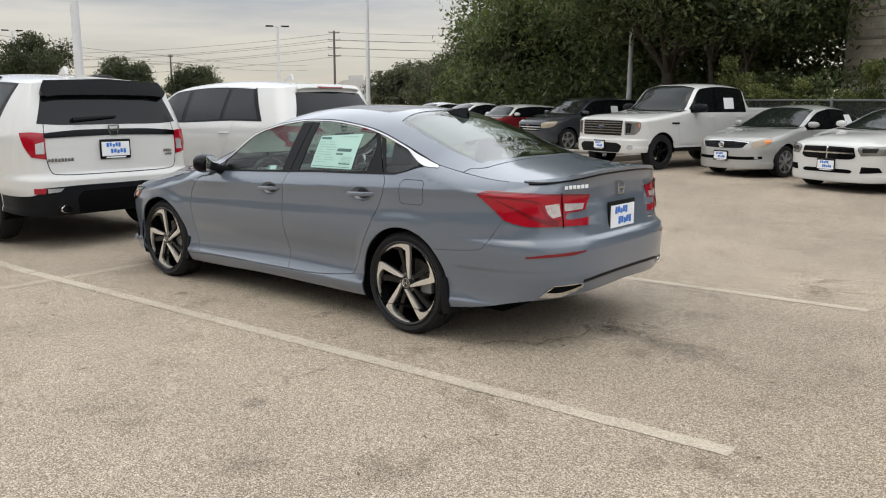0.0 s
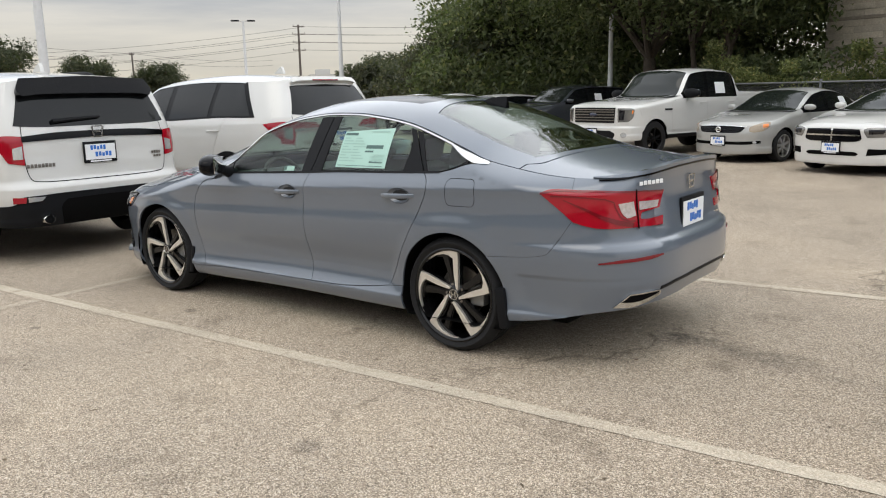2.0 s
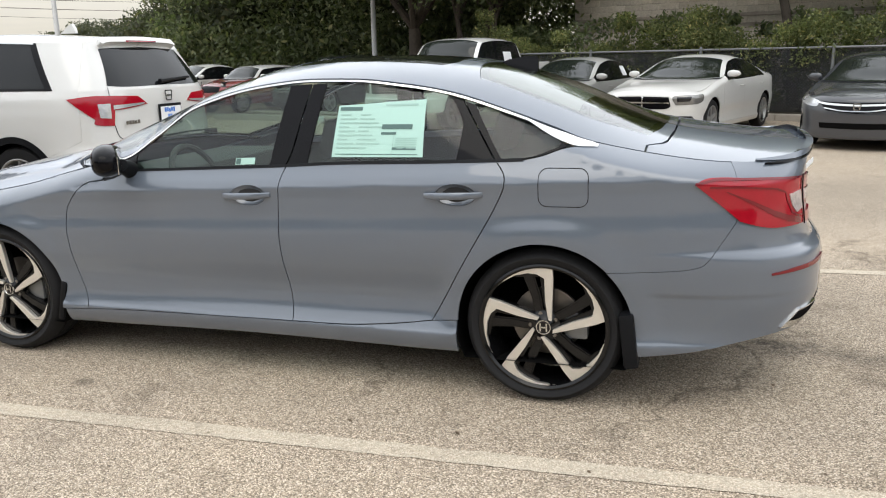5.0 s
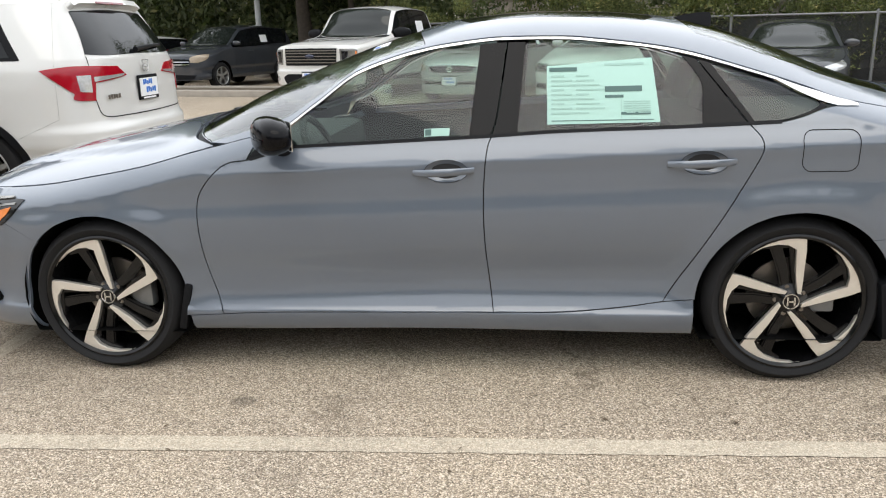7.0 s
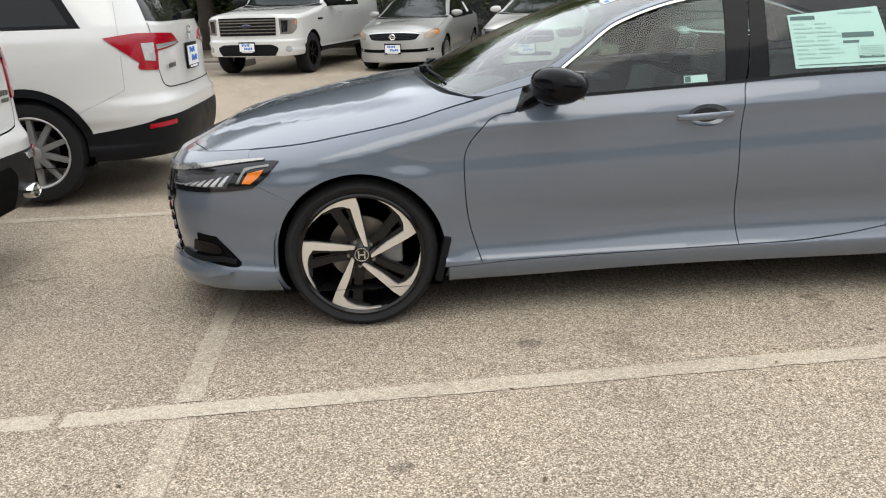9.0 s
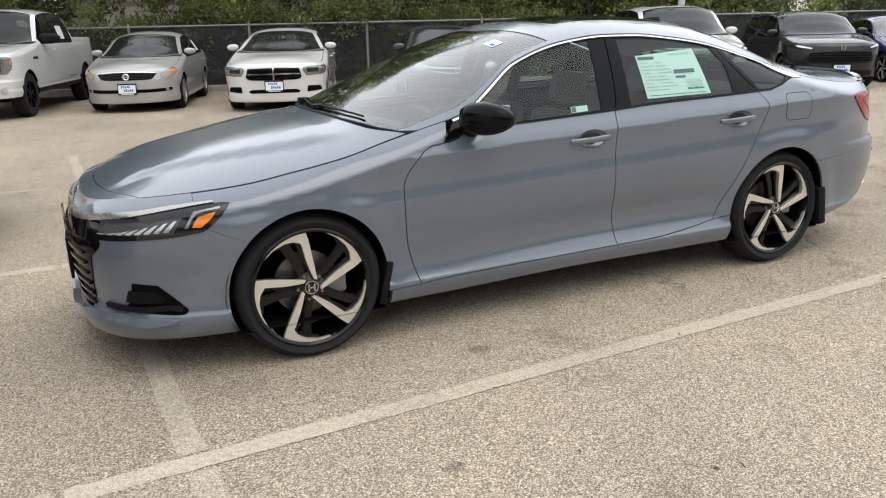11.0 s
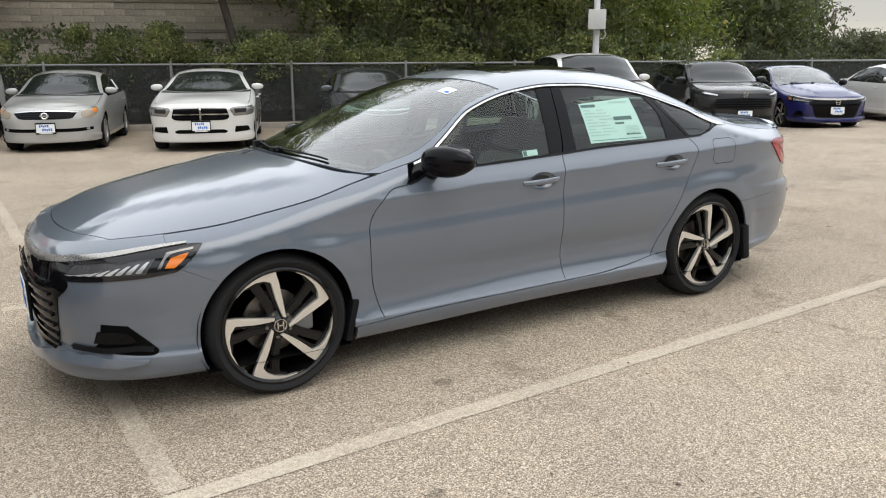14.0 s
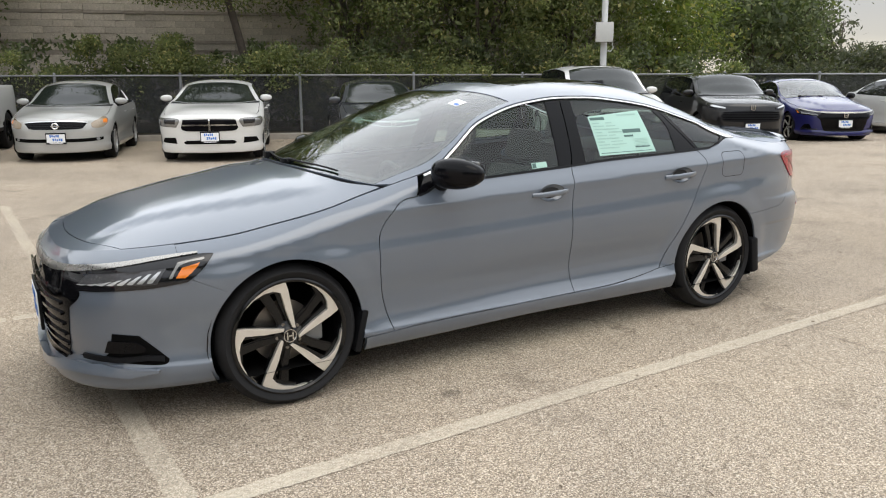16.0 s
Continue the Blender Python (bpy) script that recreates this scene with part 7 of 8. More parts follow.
def tree(x, y, height, radius, trunk, leaves, clumps, size, mat, seed, label, low=0.35, squash=0.75, lean=(0, 0), clump=0.55, name="tree", stems=1):
    """A tree: tapered trunk or stems, limbs that reach into the crown, and a crown of leaf clumps with gaps."""
    rng = random.Random(seed)
    root = thing(name, label, "tree", Matrix.Translation((x, y, 0)))
    bm = bmesh.new()
    crown_mid = Vector((lean[0], lean[1], height * (low + 1) / 2))
    tips = []
    for s in range(stems):
        off = Vector((rng.uniform(-0.5, 0.5), rng.uniform(-0.3, 0.3), 0)) * (0 if stems == 1 else 1)
        fork = Vector((lean[0] * 0.45, lean[1] * 0.45, height * (low + 0.08))) + off * 2
        pts = [off + Vector((0, 0, -0.1)), off + Vector((fork.x * 0.2 + rng.uniform(-0.1, 0.1), fork.y * 0.2, fork.z * 0.4)), fork]
        limb(bm, pts, trunk / (1 if stems == 1 else 1.7), trunk * 0.62 / (1 if stems == 1 else 1.7), 10)
        for k in range(7 if stems == 1 else 3):
            ang = 2 * math.pi * (k + rng.random() * 0.7) / (7 if stems == 1 else 3) + s
            reach = radius * rng.uniform(0.55, 0.95)
            tip = crown_mid + Vector((math.cos(ang) * reach, math.sin(ang) * reach, rng.uniform(-0.25, 0.45) * height * (1 - low)))
            mid = fork.lerp(tip, 0.5) + Vector((rng.uniform(-0.3, 0.3), rng.uniform(-0.3, 0.3), 0.25))
            limb(bm, [fork, mid, tip], trunk * 0.38, trunk * 0.07, 7)
            tips += [mid, tip]
            for q in range(2):
                t2 = mid.lerp(tip, 0.4) + Vector((rng.uniform(-1, 1), rng.uniform(-1, 1), rng.uniform(-0.2, 0.8))) * radius * 0.3
                limb(bm, [mid.lerp(tip, 0.3), t2], trunk * 0.13, trunk * 0.04, 5)
                tips.append(t2)
    part("trunk", bm, BARK, root)
    cs, sp = [], []
    zr_ = height * (1 - low) / 2
    for k in range(clumps):
        u = rng.random()
        d = Vector((rng.gauss(0, 1), rng.gauss(0, 1), rng.gauss(0, 1))).normalized()
        f = (0.45 + 0.6 * u ** 0.5)
        wob = 1 + 0.22 * noise.noise((d.x * 2 + seed, d.y * 2, d.z * 2))
        c = crown_mid + Vector((d.x * radius * f * wob, d.y * radius * f * wob, d.z * zr_ * f * wob * (1 if d.z > 0 else squash)))
        cs.append(c)
        sp.append(clump * rng.uniform(0.6, 1.3))
    for t in tips:
        cs.append(t)
        sp.append(clump)
    crown = leaf_cloud("crown", cs, sp, max(1, leaves // len(cs)), size, mat, root, seed)
    core = [crown_mid + (Vector(c) - crown_mid) * rng.uniform(0.45, 0.92) for c in cs]
    leaf_cloud("inner_crown", core, [q * 1.15 for q in sp], max(1, leaves // len(cs) // 5), size * 2.3, mat, root, seed + 500)
    return root


# two live oaks with wide dark crowns at the corner of the lot
tree(-7.2, 22.0, 12.5, 6.6, 0.33, 66000, 230, 0.085, LEAF_OAK, 11, "large dark live oak with a wide dense crown", 0.12, 0.72, clump=0.62, stems=1)
tree(-4.6, 21.6, 11.0, 3.3, 0.22, 36000, 150, 0.080, LEAF_OAK, 12, "dark many-stemmed oak behind the pickup", 0.17, 0.75, (0.0, 0.4), 0.5, stems=3)
tree(-14.5, 29.0, 10.5, 6.0, 0.34, 36000, 150, 0.10, LEAF_OAK, 13, "broad dark oak at the lot's corner", 0.16, 0.7, clump=0.65)
tree(-6.0, 28.0, 12.0, 6.5, 0.36, 34000, 150, 0.10, LEAF_OAK, 14, "tall dark oak behind the others", 0.1, 0.8, clump=0.7)
# slim elms and vines along the fence
tree(4.3, 17.6, 9.0, 3.3, 0.15, 40000, 110, 0.050, LEAF_VINE, 21, "slim leaning elm rising through the fence vines", 0.34, 0.8, (-1.4, 0.2), 0.42)
tree(7.9, 18.8, 10.5, 3.2, 0.18, 34000, 110, 0.052, LEAF_VINE, 22, "leafy young elm behind the fence", 0.14, 0.9, clump=0.45)
tree(10.6, 15.9, 11.5, 3.2, 0.18, 56000, 140, 0.050, LEAF_VINE, 23, "dense leafy tree behind the fence", 0.08, 0.95, clump=0.34)
tree(13.8, 15.8, 10.5, 3.0, 0.18, 52000, 130, 0.050, LEAF_VINE, 24, "dense green tree beside the light pole", 0.08, 0.95, clump=0.36)
tree(18.2, 16.2, 6.2, 2.6, 0.16, 9500, 60, 0.068, LEAF_BRIGHT, 25, "yellow-green tree with a loose crown", 0.16, 0.9, clump=0.5)
tree(24.5, 17.0, 5.8, 2.5, 0.16, 10000, 60, 0.085, LEAF_OAK, 26, "open-crowned tree with sky between its leaves", 0.2, 0.9, clump=0.55)
tree(30.0, 20.0, 5.2, 2.4, 0.15, 9000, 60, 0.09, LEAF_FAR, 27, "grey-green tree beyond the fence", 0.1, 0.9, clump=0.6)
for k, (x, y, h, r) in enumerate(((46, 26, 3.6, 3.2), (56, 34, 3.6, 3.4), (68, 30, 5, 5), (44, 40, 7, 5), (80, 44, 4.2, 6))):
    tree(x, y, h, r, 0.15, 9000, 60, 0.11, LEAF_FAR, 30 + k, "hazy distant tree beyond the lot", 0.1, 0.9, clump=0.45)
# far trees over the parked cars on the open side
for k, (x, y, h, r) in enumerate(((-62, 24, 6.4, 3.6), (-70, 36, 5.9, 2.5), (-68, 42.6, 5.0, 2.6), (-76, 18, 6.5, 5), (-78, 41.5, 4.7, 1.8), (-84, 33, 6.0, 4.5), (-60, 12, 5.6, 4.5))):
    tree(x, y, h, r, 0.2, 16000, 90, 0.10, LEAF_DIM, 40 + k, "rounded distant tree at the far side of the lot", 0.05, 0.9, clump=0.42)
for k, (x, y, h, r) in enumerate(((-20.5, 32.5, 6.0, 3.0), (-25, 33.5, 5.0, 2.3), (-31, 40, 5.2, 2.6), (-37.5, 46, 4.7, 2.8), (-17.0, 29.0, 5.8, 3.0), (-47, 52, 4.9, 3.6))):
    tree(x, y, h, r, 0.14, 13000, 80, 0.085 + 0.012 * k, LEAF_FAR if k % 2 else LEAF_DIM, 50 + k, "bushy tree with ragged top at the lot's edge", 0.05, 0.95, clump=0.42)


def hedge(name, x0, x1, top, depth, leaves, mat, seed, label, y_off=0.0, size=0.055):
    rng = random.Random(seed)
    cs, sp = [], []
    n = int((x1 - x0) * 14)
    for k in range(n):
        x = rng.uniform(x0, x1)
        h = top(x)
        cs.append((x, FENCE(x) + y_off + rng.uniform(0, depth), 0.25 + (h - 0.25) * rng.random() ** 0.75))
        sp.append(rng.uniform(0.10, 0.24))
    ob = leaf_cloud(name, cs, sp, leaves // n, size, mat, None, seed, "stuff", 0.8)
    return tagged(ob, label, "hedge")


hedge("vine_hedge", -4.2, 9.5, lambda x: 2.15 + 0.35 * math.sin(x * 1.3) + 0.25 * math.sin(x * 3.1 + 1), 1.0, 82000, LEAF_VINE, 61, "vines and shrubs heaped over the chain-link fence", 0.10, 0.042)
hedge("undergrowth", 9.0, 17.5, lambda x: 1.9 + 0.4 * math.sin(x * 1.1), 2.2, 16000, LEAF_VINE, 62, "shady undergrowth behind the chain-link fence", 0.6, 0.07)
hedge("pale_shrubs", 17.0, 31.0, lambda x: 1.7 + 0.4 * math.sin(x * 1.7), 2.5, 15000, LEAF_FAR, 64, "thin grey-green shrubs behind the chain-link fence", 0.6, 0.07)
hedge("shade_shrubs", -4.4, 17.0, lambda x: 2.4, 2.0, 20000, LEAF_OAK, 63, "dark shrubs in the shade behind the fence", 1.4, 0.09)

rng_u = random.Random(71)
cs = [(-24 + 22 * rng_u.random(), 0, 0) for _ in range(640)]
cs = [(x, 27.5 - 0.30 * (x + 10) + rng_u.uniform(-1.5, 1.5), rng_u.uniform(0.2, 6.0)) for x, _, _ in cs]
cs += [(x, 24.6 - 0.30 * (x + 10) + rng_u.uniform(-0.8, 0.8), rng_u.uniform(0.2, 3.0)) for x in (-22 + 17.5 * rng_u.random() for _ in range(300))]
tagged(leaf_cloud("thicket", cs, [0.5] * len(cs), 105, 0.13, LEAF_OAK, None, 72, "stuff", 0.8), "dark thicket under the oaks", "shrubs")

# unseen belt of trees added behind the camera, a dark edge for reflections
for k in range(16):
    rr = random.Random(80 + k)
    x = -46 + 6.2 * k
    tree(x, -27 - rr.uniform(0, 5), rr.uniform(7, 10), rr.uniform(4, 5.5), 0.25, 5000, 60, 0.22, LEAF_OAK, 90 + k, "dark tree in the belt that closes the lot", 0.06, 0.95, clump=0.85)


# ---- poles, lines and small fixtures ----
def lamp_pole(x, y, h, r, heads, label):
    root = thing("street_lamp", label, "lamp post", Matrix.Translation((x, y, 0)))
    bm = tube(bmesh.new(), (0, 0, 0.5), (0, 0, h), r, r * 0.62, 14)
    part("pole", bm, POLE_WHITE, root)
    bm = tube(bmesh.new(), (0, 0, -0.1), (0, 0, 0.55), 0.28, None, 16)
    part("footing", bm, CONCRETE, root)
    for dx, dy in heads:
        d = Vector((dx, dy, 0)).normalized()
        bm = tube(bmesh.new(), (0, 0, h - 0.05), d * 0.5 + Vector((0, 0, h)), 0.035, None, 8)
        arm = part("arm", bm, POLE_WHITE, root)
        bm = box(bmesh.new(), (0.35, -0.17, -0.05), (1.05, 0.17, 0.07), 0.03, Matrix.Translation((0, 0, h)) @ Matrix.Rotation(math.atan2(d.y, d.x), 4, "Z"))
        part("lamp_head", bm, BLACK_PLASTIC, root)
    return root


lamp_pole(-16.0, 5.5, 9.5, 0.12, ((1, 0), (-1, 0)), "tall white tapered lot lamp post")
lamp_pole(-23.0, 23.0, 6.75, 0.115, ((0.7, 0.7), (-0.7, -0.7)), "white lot lamp post with twin heads")
lamp_pole(-54.0, 42.3, 8.1, 0.16, ((0.62, 0.78), (-0.62, -0.78)), "white lamp post with a flat twin head far across the lot")
lamp_pole(-90.0, 34.0, 9.0, 0.18, ((0.4, 0.9), (-0.4, -0.9)), "distant lamp post with a twin head")
lamp_pole(-8.8, 22.3, 7.5, 0.10, ((0.3, -1),), "white lamp post under the oaks")
box_pole = lamp_pole(12.3, 12.35, 8.0, 0.095, ((0, -1),), "white lamp post with a grey cabinet beside the fence")
bm = box(bmesh.new(), (-0.23, -0.33, 2.42), (0.23, -0.09, 2.93), 0.015, pose(0, 0, 0, 0, 0, -40))
cab = part("meter_cabinet", bm, BOX_GREY, box_pole, "grey steel switch cabinet")
bm = bmesh.new()
limb(bm, [Vector((0.10, -0.2, 2.42)), Vector((0.16, -0.2, 2.28)), Vector((0.08, -0.18, 2.18)), Vector((0.02, -0.12, 2.2))], 0.014, 0.014, 6)
part("conduit", bm, BOX_GREY, cab)


def utility_pole(x, y, h, arms, label, r=0.22):
    root = thing("utility_pole", label, "utility pole", Matrix.Translation((x, y, 0)))
    part("pole", tube(bmesh.new(), (0, 0, -0.2), (0, 0, h), r, r * 0.7, 10), POLE_DARK, root)
    for z, w in arms:
        part("cross_arm", box(bmesh.new(), (-w, -0.1, z - 0.12), (w, 0.1, z + 0.12), 0.02, pose(0, 0, 0, 0, 0, 45)), POLE_DARK, root)
        bm = bmesh.new()
        for q in (-0.9, 0.9):
            tube(bm, (q * w * 0.7, q * w * 0.7, z + 0.1), (q * w * 0.7, q * w * 0.7, z + 0.5), 0.09, 0.05, 6)
        part("insulator", bm, POLE_DARK, root)
    return root


utility_pole(-184.0, 168.0, 23.0, ((22.5, 1.7), (20.2, 2.0), (17.8, 2.0), (15.4, 2.0)), "tall timber power pole with four cross-arms", 0.42)
utility_pole(-128.0, 44.0, 12.5, ((11.8, 2.2), (10.4, 2.0)), "timber power pole behind far trees", 0.25)
utility_pole(-150.0, 90.0, 11.0, ((10.6, 0.5),), "slim timber pole on the skyline", 0.22)
utility_pole(148.0, 94.0, 12.4, ((11.8, 1.6), (10.4, 1.6)), "timber power pole beyond the trees", 0.2)


def wire(a, b, sag, r=0.035):
    a, b = Vector(a), Vector(b)
    bm = bmesh.new()
    pts = [a.lerp(b, k / 14) - Vector((0, 0, sag * 4 * (k / 14) * (1 - k / 14))) for k in range(15)]
    across = (b - a).cross(Vector((0, 0, 1))).normalized() * r
    up = Vector((0, 0, r))
    rings = [[bm.verts.new(p + o) for o in (across, up, -across, -up)] for p in pts]
    for one, two in zip(rings, rings[1:]):
        for k in range(4):
            bm.faces.new((one[k], one[(k + 1) % 4], two[(k + 1) % 4], two[k]))
    ob = part("power_line", bm, POLE_DARK, None)
    return tagged(ob, "thin dark overhead power line", "power line", "overhead lines")


for z, o in ((22.4, 1.6), (20.2, -1.9), (20.2, 1.9), (17.8, -1.9), (17.8, 1.9), (15.4, 1.9)):
    wire((-184 + o, 168 + o, z), (-40 + o, 262 + o, z + 4), 3.0, 0.045)
    wire((-184 + o, 168 + o, z), (-330 + o, 74 + o, z - 4), 4.0, 0.045)
for z in (10.2, 11.6):
    wire((-128, 44, z), (-150, 90, z - 0.8), 0.6, 0.03)
    wire((-150, 90, z - 0.8), (-176, 150, z), 0.8, 0.03)

# planted strip with its kerb in front of the far row
strip = thing("planted_strip", "raised kerbed strip of bare soil between parking rows", "kerb", Matrix.Translation((-7.4, 14.9, 0)) @ Matrix.Rotation(radians(-12), 4, "Z"), kind="structure")
bm = box(bmesh.new(), (-3.0, -0.62, -0.05), (2.55, 0.62, 0.11), 0.02)
part("soil", bm, SOIL, strip)
for y0, y1, x0, x1 in ((-0.80, -0.60, -3.0, 2.6), (0.60, 0.80, -3.0, 2.6), (-0.80, 0.80, 2.55, 2.75)):
    part("kerb_stone", box(bmesh.new(), (x0, y0, -0.05), (x1, y1, 0.15), 0.025), CONCRETE, strip)

# low pale building far off on the open side
far = thing("far_building", "pale low building far beyond the trees", "building", Matrix.Translation((-120, 118, 0)) @ Matrix.Rotation(radians(-40), 4, "Z"))
part("wall", box(bmesh.new(), (-18, -5, 0), (12, 5, 5.6)), FAR_WALL, far, smooth=False)
part("roof_box", box(bmesh.new(), (-6, -3, 5.6), (-2, 0, 7.0)), FAR_WALL, far, smooth=False)


# ---- parked vehicles ----
def placed(x, y, turn, z=None):
    return Matrix.Translation((x, y, float(ground_z(x, y)) if z is None else z)) @ Matrix.Rotation(radians(turn), 4, "Z")


def roof_rails(root, sh, x0, x1, y, mat):
    for sd in (-1, 1):
        bm = bmesh.new()
        pts = [Vector((x, sd * y, float(sh.ztop(x, y)) + (0.045 if 0 < k < 9 else 0.0))) for k, x in enumerate(np.linspace(x0, x1, 10))]
        limb(bm, pts, 0.022, 0.022, 8)
        part("roof_rail", bm, mat, root)


def rear_wiper(root, sh, z, y0, y1):
    bm = bmesh.new()
    a, b = sh.wrap(np.array([sh.sy(abs(y0), True)]), np.array([z]))[0], sh.wrap(np.array([sh.sy(abs(y1), True)]), np.array([z + 0.03]))[0]
    tube(bm, (a[0] + 0.03, y0, z), (b[0] + 0.03, y1, z + 0.03), 0.022, 0.012, 8)
    part("rear_wiper", bm, BLACK_PLASTIC, root)


def aerial(root, x, z, mat):
    bm = bmesh.new()
    slab(bm, [(-0.09, -0.02), (-0.02, 0.03), (0.05, 0.07), (0.08, 0.03), (0.09, -0.02)], -0.02, 0.02)
    bmesh.ops.transform(bm, matrix=Matrix.Translation((x, 0, z)), verts=bm.verts)
    part("aerial_fin", bm, mat, root)


SUV_A = dict(fa=-1.41, ra=1.41, xf=-2.40, xr=2.46, w=0.99, h=1.79, nose_z=1.02, cowl_z=1.20, belt=1.17, cowl=-1.15, ws_top=-0.25, roof_end=1.85, roof_w=0.76, r=0.375, rim=0.262, tyre=0.245,
             style="dark", quarter=(2.02, 1.78), b_pillar=0.12, cuts=(1.02, 1.10), ground=0.28, belt_rise=0.06, step=0.055, nr=6.5, rr=-0.27, joint_r=(2.12, 0.80), tail_low=[(0.0, 0.735), (0.5, 0.74), (0.68, 0.78)],
             plates=((True, 0.985, 0.0),), emblems=((True, 1.185, 0.13, 0.012),), letters=((-0.58, 0.895, 8, 0.27, 0.035, STEEL), (0.62, 0.945, 4, 0.11, 0.03, STEEL), (0.63, 0.905, 3, 0.09, 0.022, STEEL)),
             shapes=[("rear_glass", GLASS_OPAQUE, 0.004, 0.006, [[("t", 0, 1.245), ("t", 0.5, 1.245), ("t", 0.80, 1.262)], [("t", 0.80, 1.262), ("t", 0.70, 1.55)], [("t", 0.70, 1.55), ("t", 0, 1.57)], [("t", 0, 1.57), ("t", 0, 1.245)]], dict(merge=True, label="dark tinted rear window")),
                     ("tail_spoiler", BLACK_GLOSS, 0.075, 0.09, [[("t", 0, 1.525), ("t", 0.45, 1.52), ("t", 0.66, 1.50)], [("t", 0.66, 1.50), ("t", 0.71, 1.56), ("t", 0.65, 1.66)], [("t", 0.65, 1.66), ("t", 0, 1.69)], [("t", 0, 1.69), ("t", 0, 1.525)]], dict(merge=True, label="gloss black spoiler over the rear window")),
                     ("tail_bar", BLACK_GLOSS, 0.012, 0.02, [[("t", 0, 1.135), ("t", 0.40, 1.125), ("t", 0.74, 1.115)], [("t", 0.74, 1.115), ("t", 0.74, 1.165)], [("t", 0.74, 1.165), ("t", 0.4, 1.19), ("t", 0, 1.195)], [("t", 0, 1.195), ("t", 0, 1.135)]], dict(merge=True, label="gloss black bar across the tailgate")),
                     ("tail_lamp", LAMP_RED, 0.010, 0.02, [[("t", 0.73, 1.165), ("t", 0.86, 1.175), ("x", 2.26, 1.17)], [("x", 2.26, 1.17), ("x", 2.32, 1.03), ("t", 0.87, 0.93)], [("t", 0.87, 0.93), ("t", 0.735, 0.905)], [("t", 0.735, 0.905), ("t", 0.73, 1.165)]], dict(label="red tail lamp with a clear core", step=0.03)),
                     ("reverse_lamp", LAMP_CLEAR, 0.014, 0.006, [[("t", 0.745, 1.08), ("t", 0.83, 1.06)], [("t", 0.83, 1.06), ("t", 0.83, 0.96)], [("t", 0.83, 0.96), ("t", 0.745, 0.96)], [("t", 0.745, 0.96), ("t", 0.745, 1.08)]], dict(on="tail_lamp", step=0.03)),
                     ("lower_bumper", BLACK_PLASTIC, 0.010, 0.02, [[("t", 0, 0.33), ("t", 0.6, 0.33), ("x", 2.30, 0.34), ("x", 1.87, 0.36)], [("x", 1.87, 0.36), ("x", 1.86, 0.545)], [("x", 1.86, 0.53), ("x", 2.20, 0.535), ("t", 0.86, 0.55), ("t", 0.78, 0.62)], [("t", 0.78, 0.62), ("t", 0.4, 0.63), ("t", 0, 0.63)], [("t", 0, 0.63), ("t", 0, 0.33)]], dict(merge=True, label="black plastic lower bumper")),
                     ("bumper_skid", UNDER, 0.016, 0.012, [[("t", 0, 0.34), ("t", 0.44, 0.34)], [("t", 0.44, 0.34), ("t", 0.46, 0.50), ("t", 0.40, 0.57)], [("t", 0.40, 0.57), ("t", 0, 0.575)], [("t", 0, 0.575), ("t", 0, 0.34)]], dict(merge=True)),
                     ("bumper_reflector", LAMP_RED, 0.018, 0.008, [[("t", 0.86, 0.62), ("t", 0.76, 0.615)], [("t", 0.76, 0.615), ("t", 0.77, 0.565)], [("t", 0.77, 0.565), ("t", 0.86, 0.565)], [("t", 0.86, 0.565), ("t", 0.86, 0.62)]]),
                     ("reverse_lens", LAMP_CLEAR, 0.018, 0.008, [[("t", 0.75, 0.615), ("t", 0.60, 0.61)], [("t", 0.60, 0.61), ("t", 0.64, 0.575)], [("t", 0.64, 0.575), ("t", 0.75, 0.57)], [("t", 0.75, 0.57), ("t", 0.75, 0.615)]])],
             bars=[("gate_joint", UNDER, 0.002, 0.004, 0.0, [("t", 0.725, 1.28), ("t", 0.735, 1.0), ("t", 0.70, 0.79), ("t", 0.60, 0.745), ("t", 0.3, 0.735), ("t", 0.0, 0.735)])])
suv, ssh = generic("passenger_suv", "white sport utility car with black spoiler and lower bumper", "car", placed(-5.80, -0.26, 0, 0.0), PAINT_WHITE, SUV_A)
roof_rails(suv, ssh, -0.3, 1.3, 0.66, BLACK_PLASTIC)
rear_wiper(suv, ssh, 1.295, -0.42, 0.05)
aerial(suv, 1.35, 1.80, PAINT_WHITE)
for sd in (-1, 1):
    q = ssh.wrap(np.array([ssh.sy(0.60, True)]), np.array([0.40]))[0]
    bm = lathe(bmesh.new(), [(0.040, 0.10), (0.058, 0.10), (0.060, -0.035), (0.052, -0.045), (0.046, -0.03), (0.044, 0.08)], 24, pose(float(q[0]) + 0.02, sd * 0.60, 0.40, 0, 0, 90))
    for v in bm.verts:
        v.co.z = 0.40 + (v.co.z - 0.40) * 0.72
    part("exhaust_tip", bm, CHROME, suv)

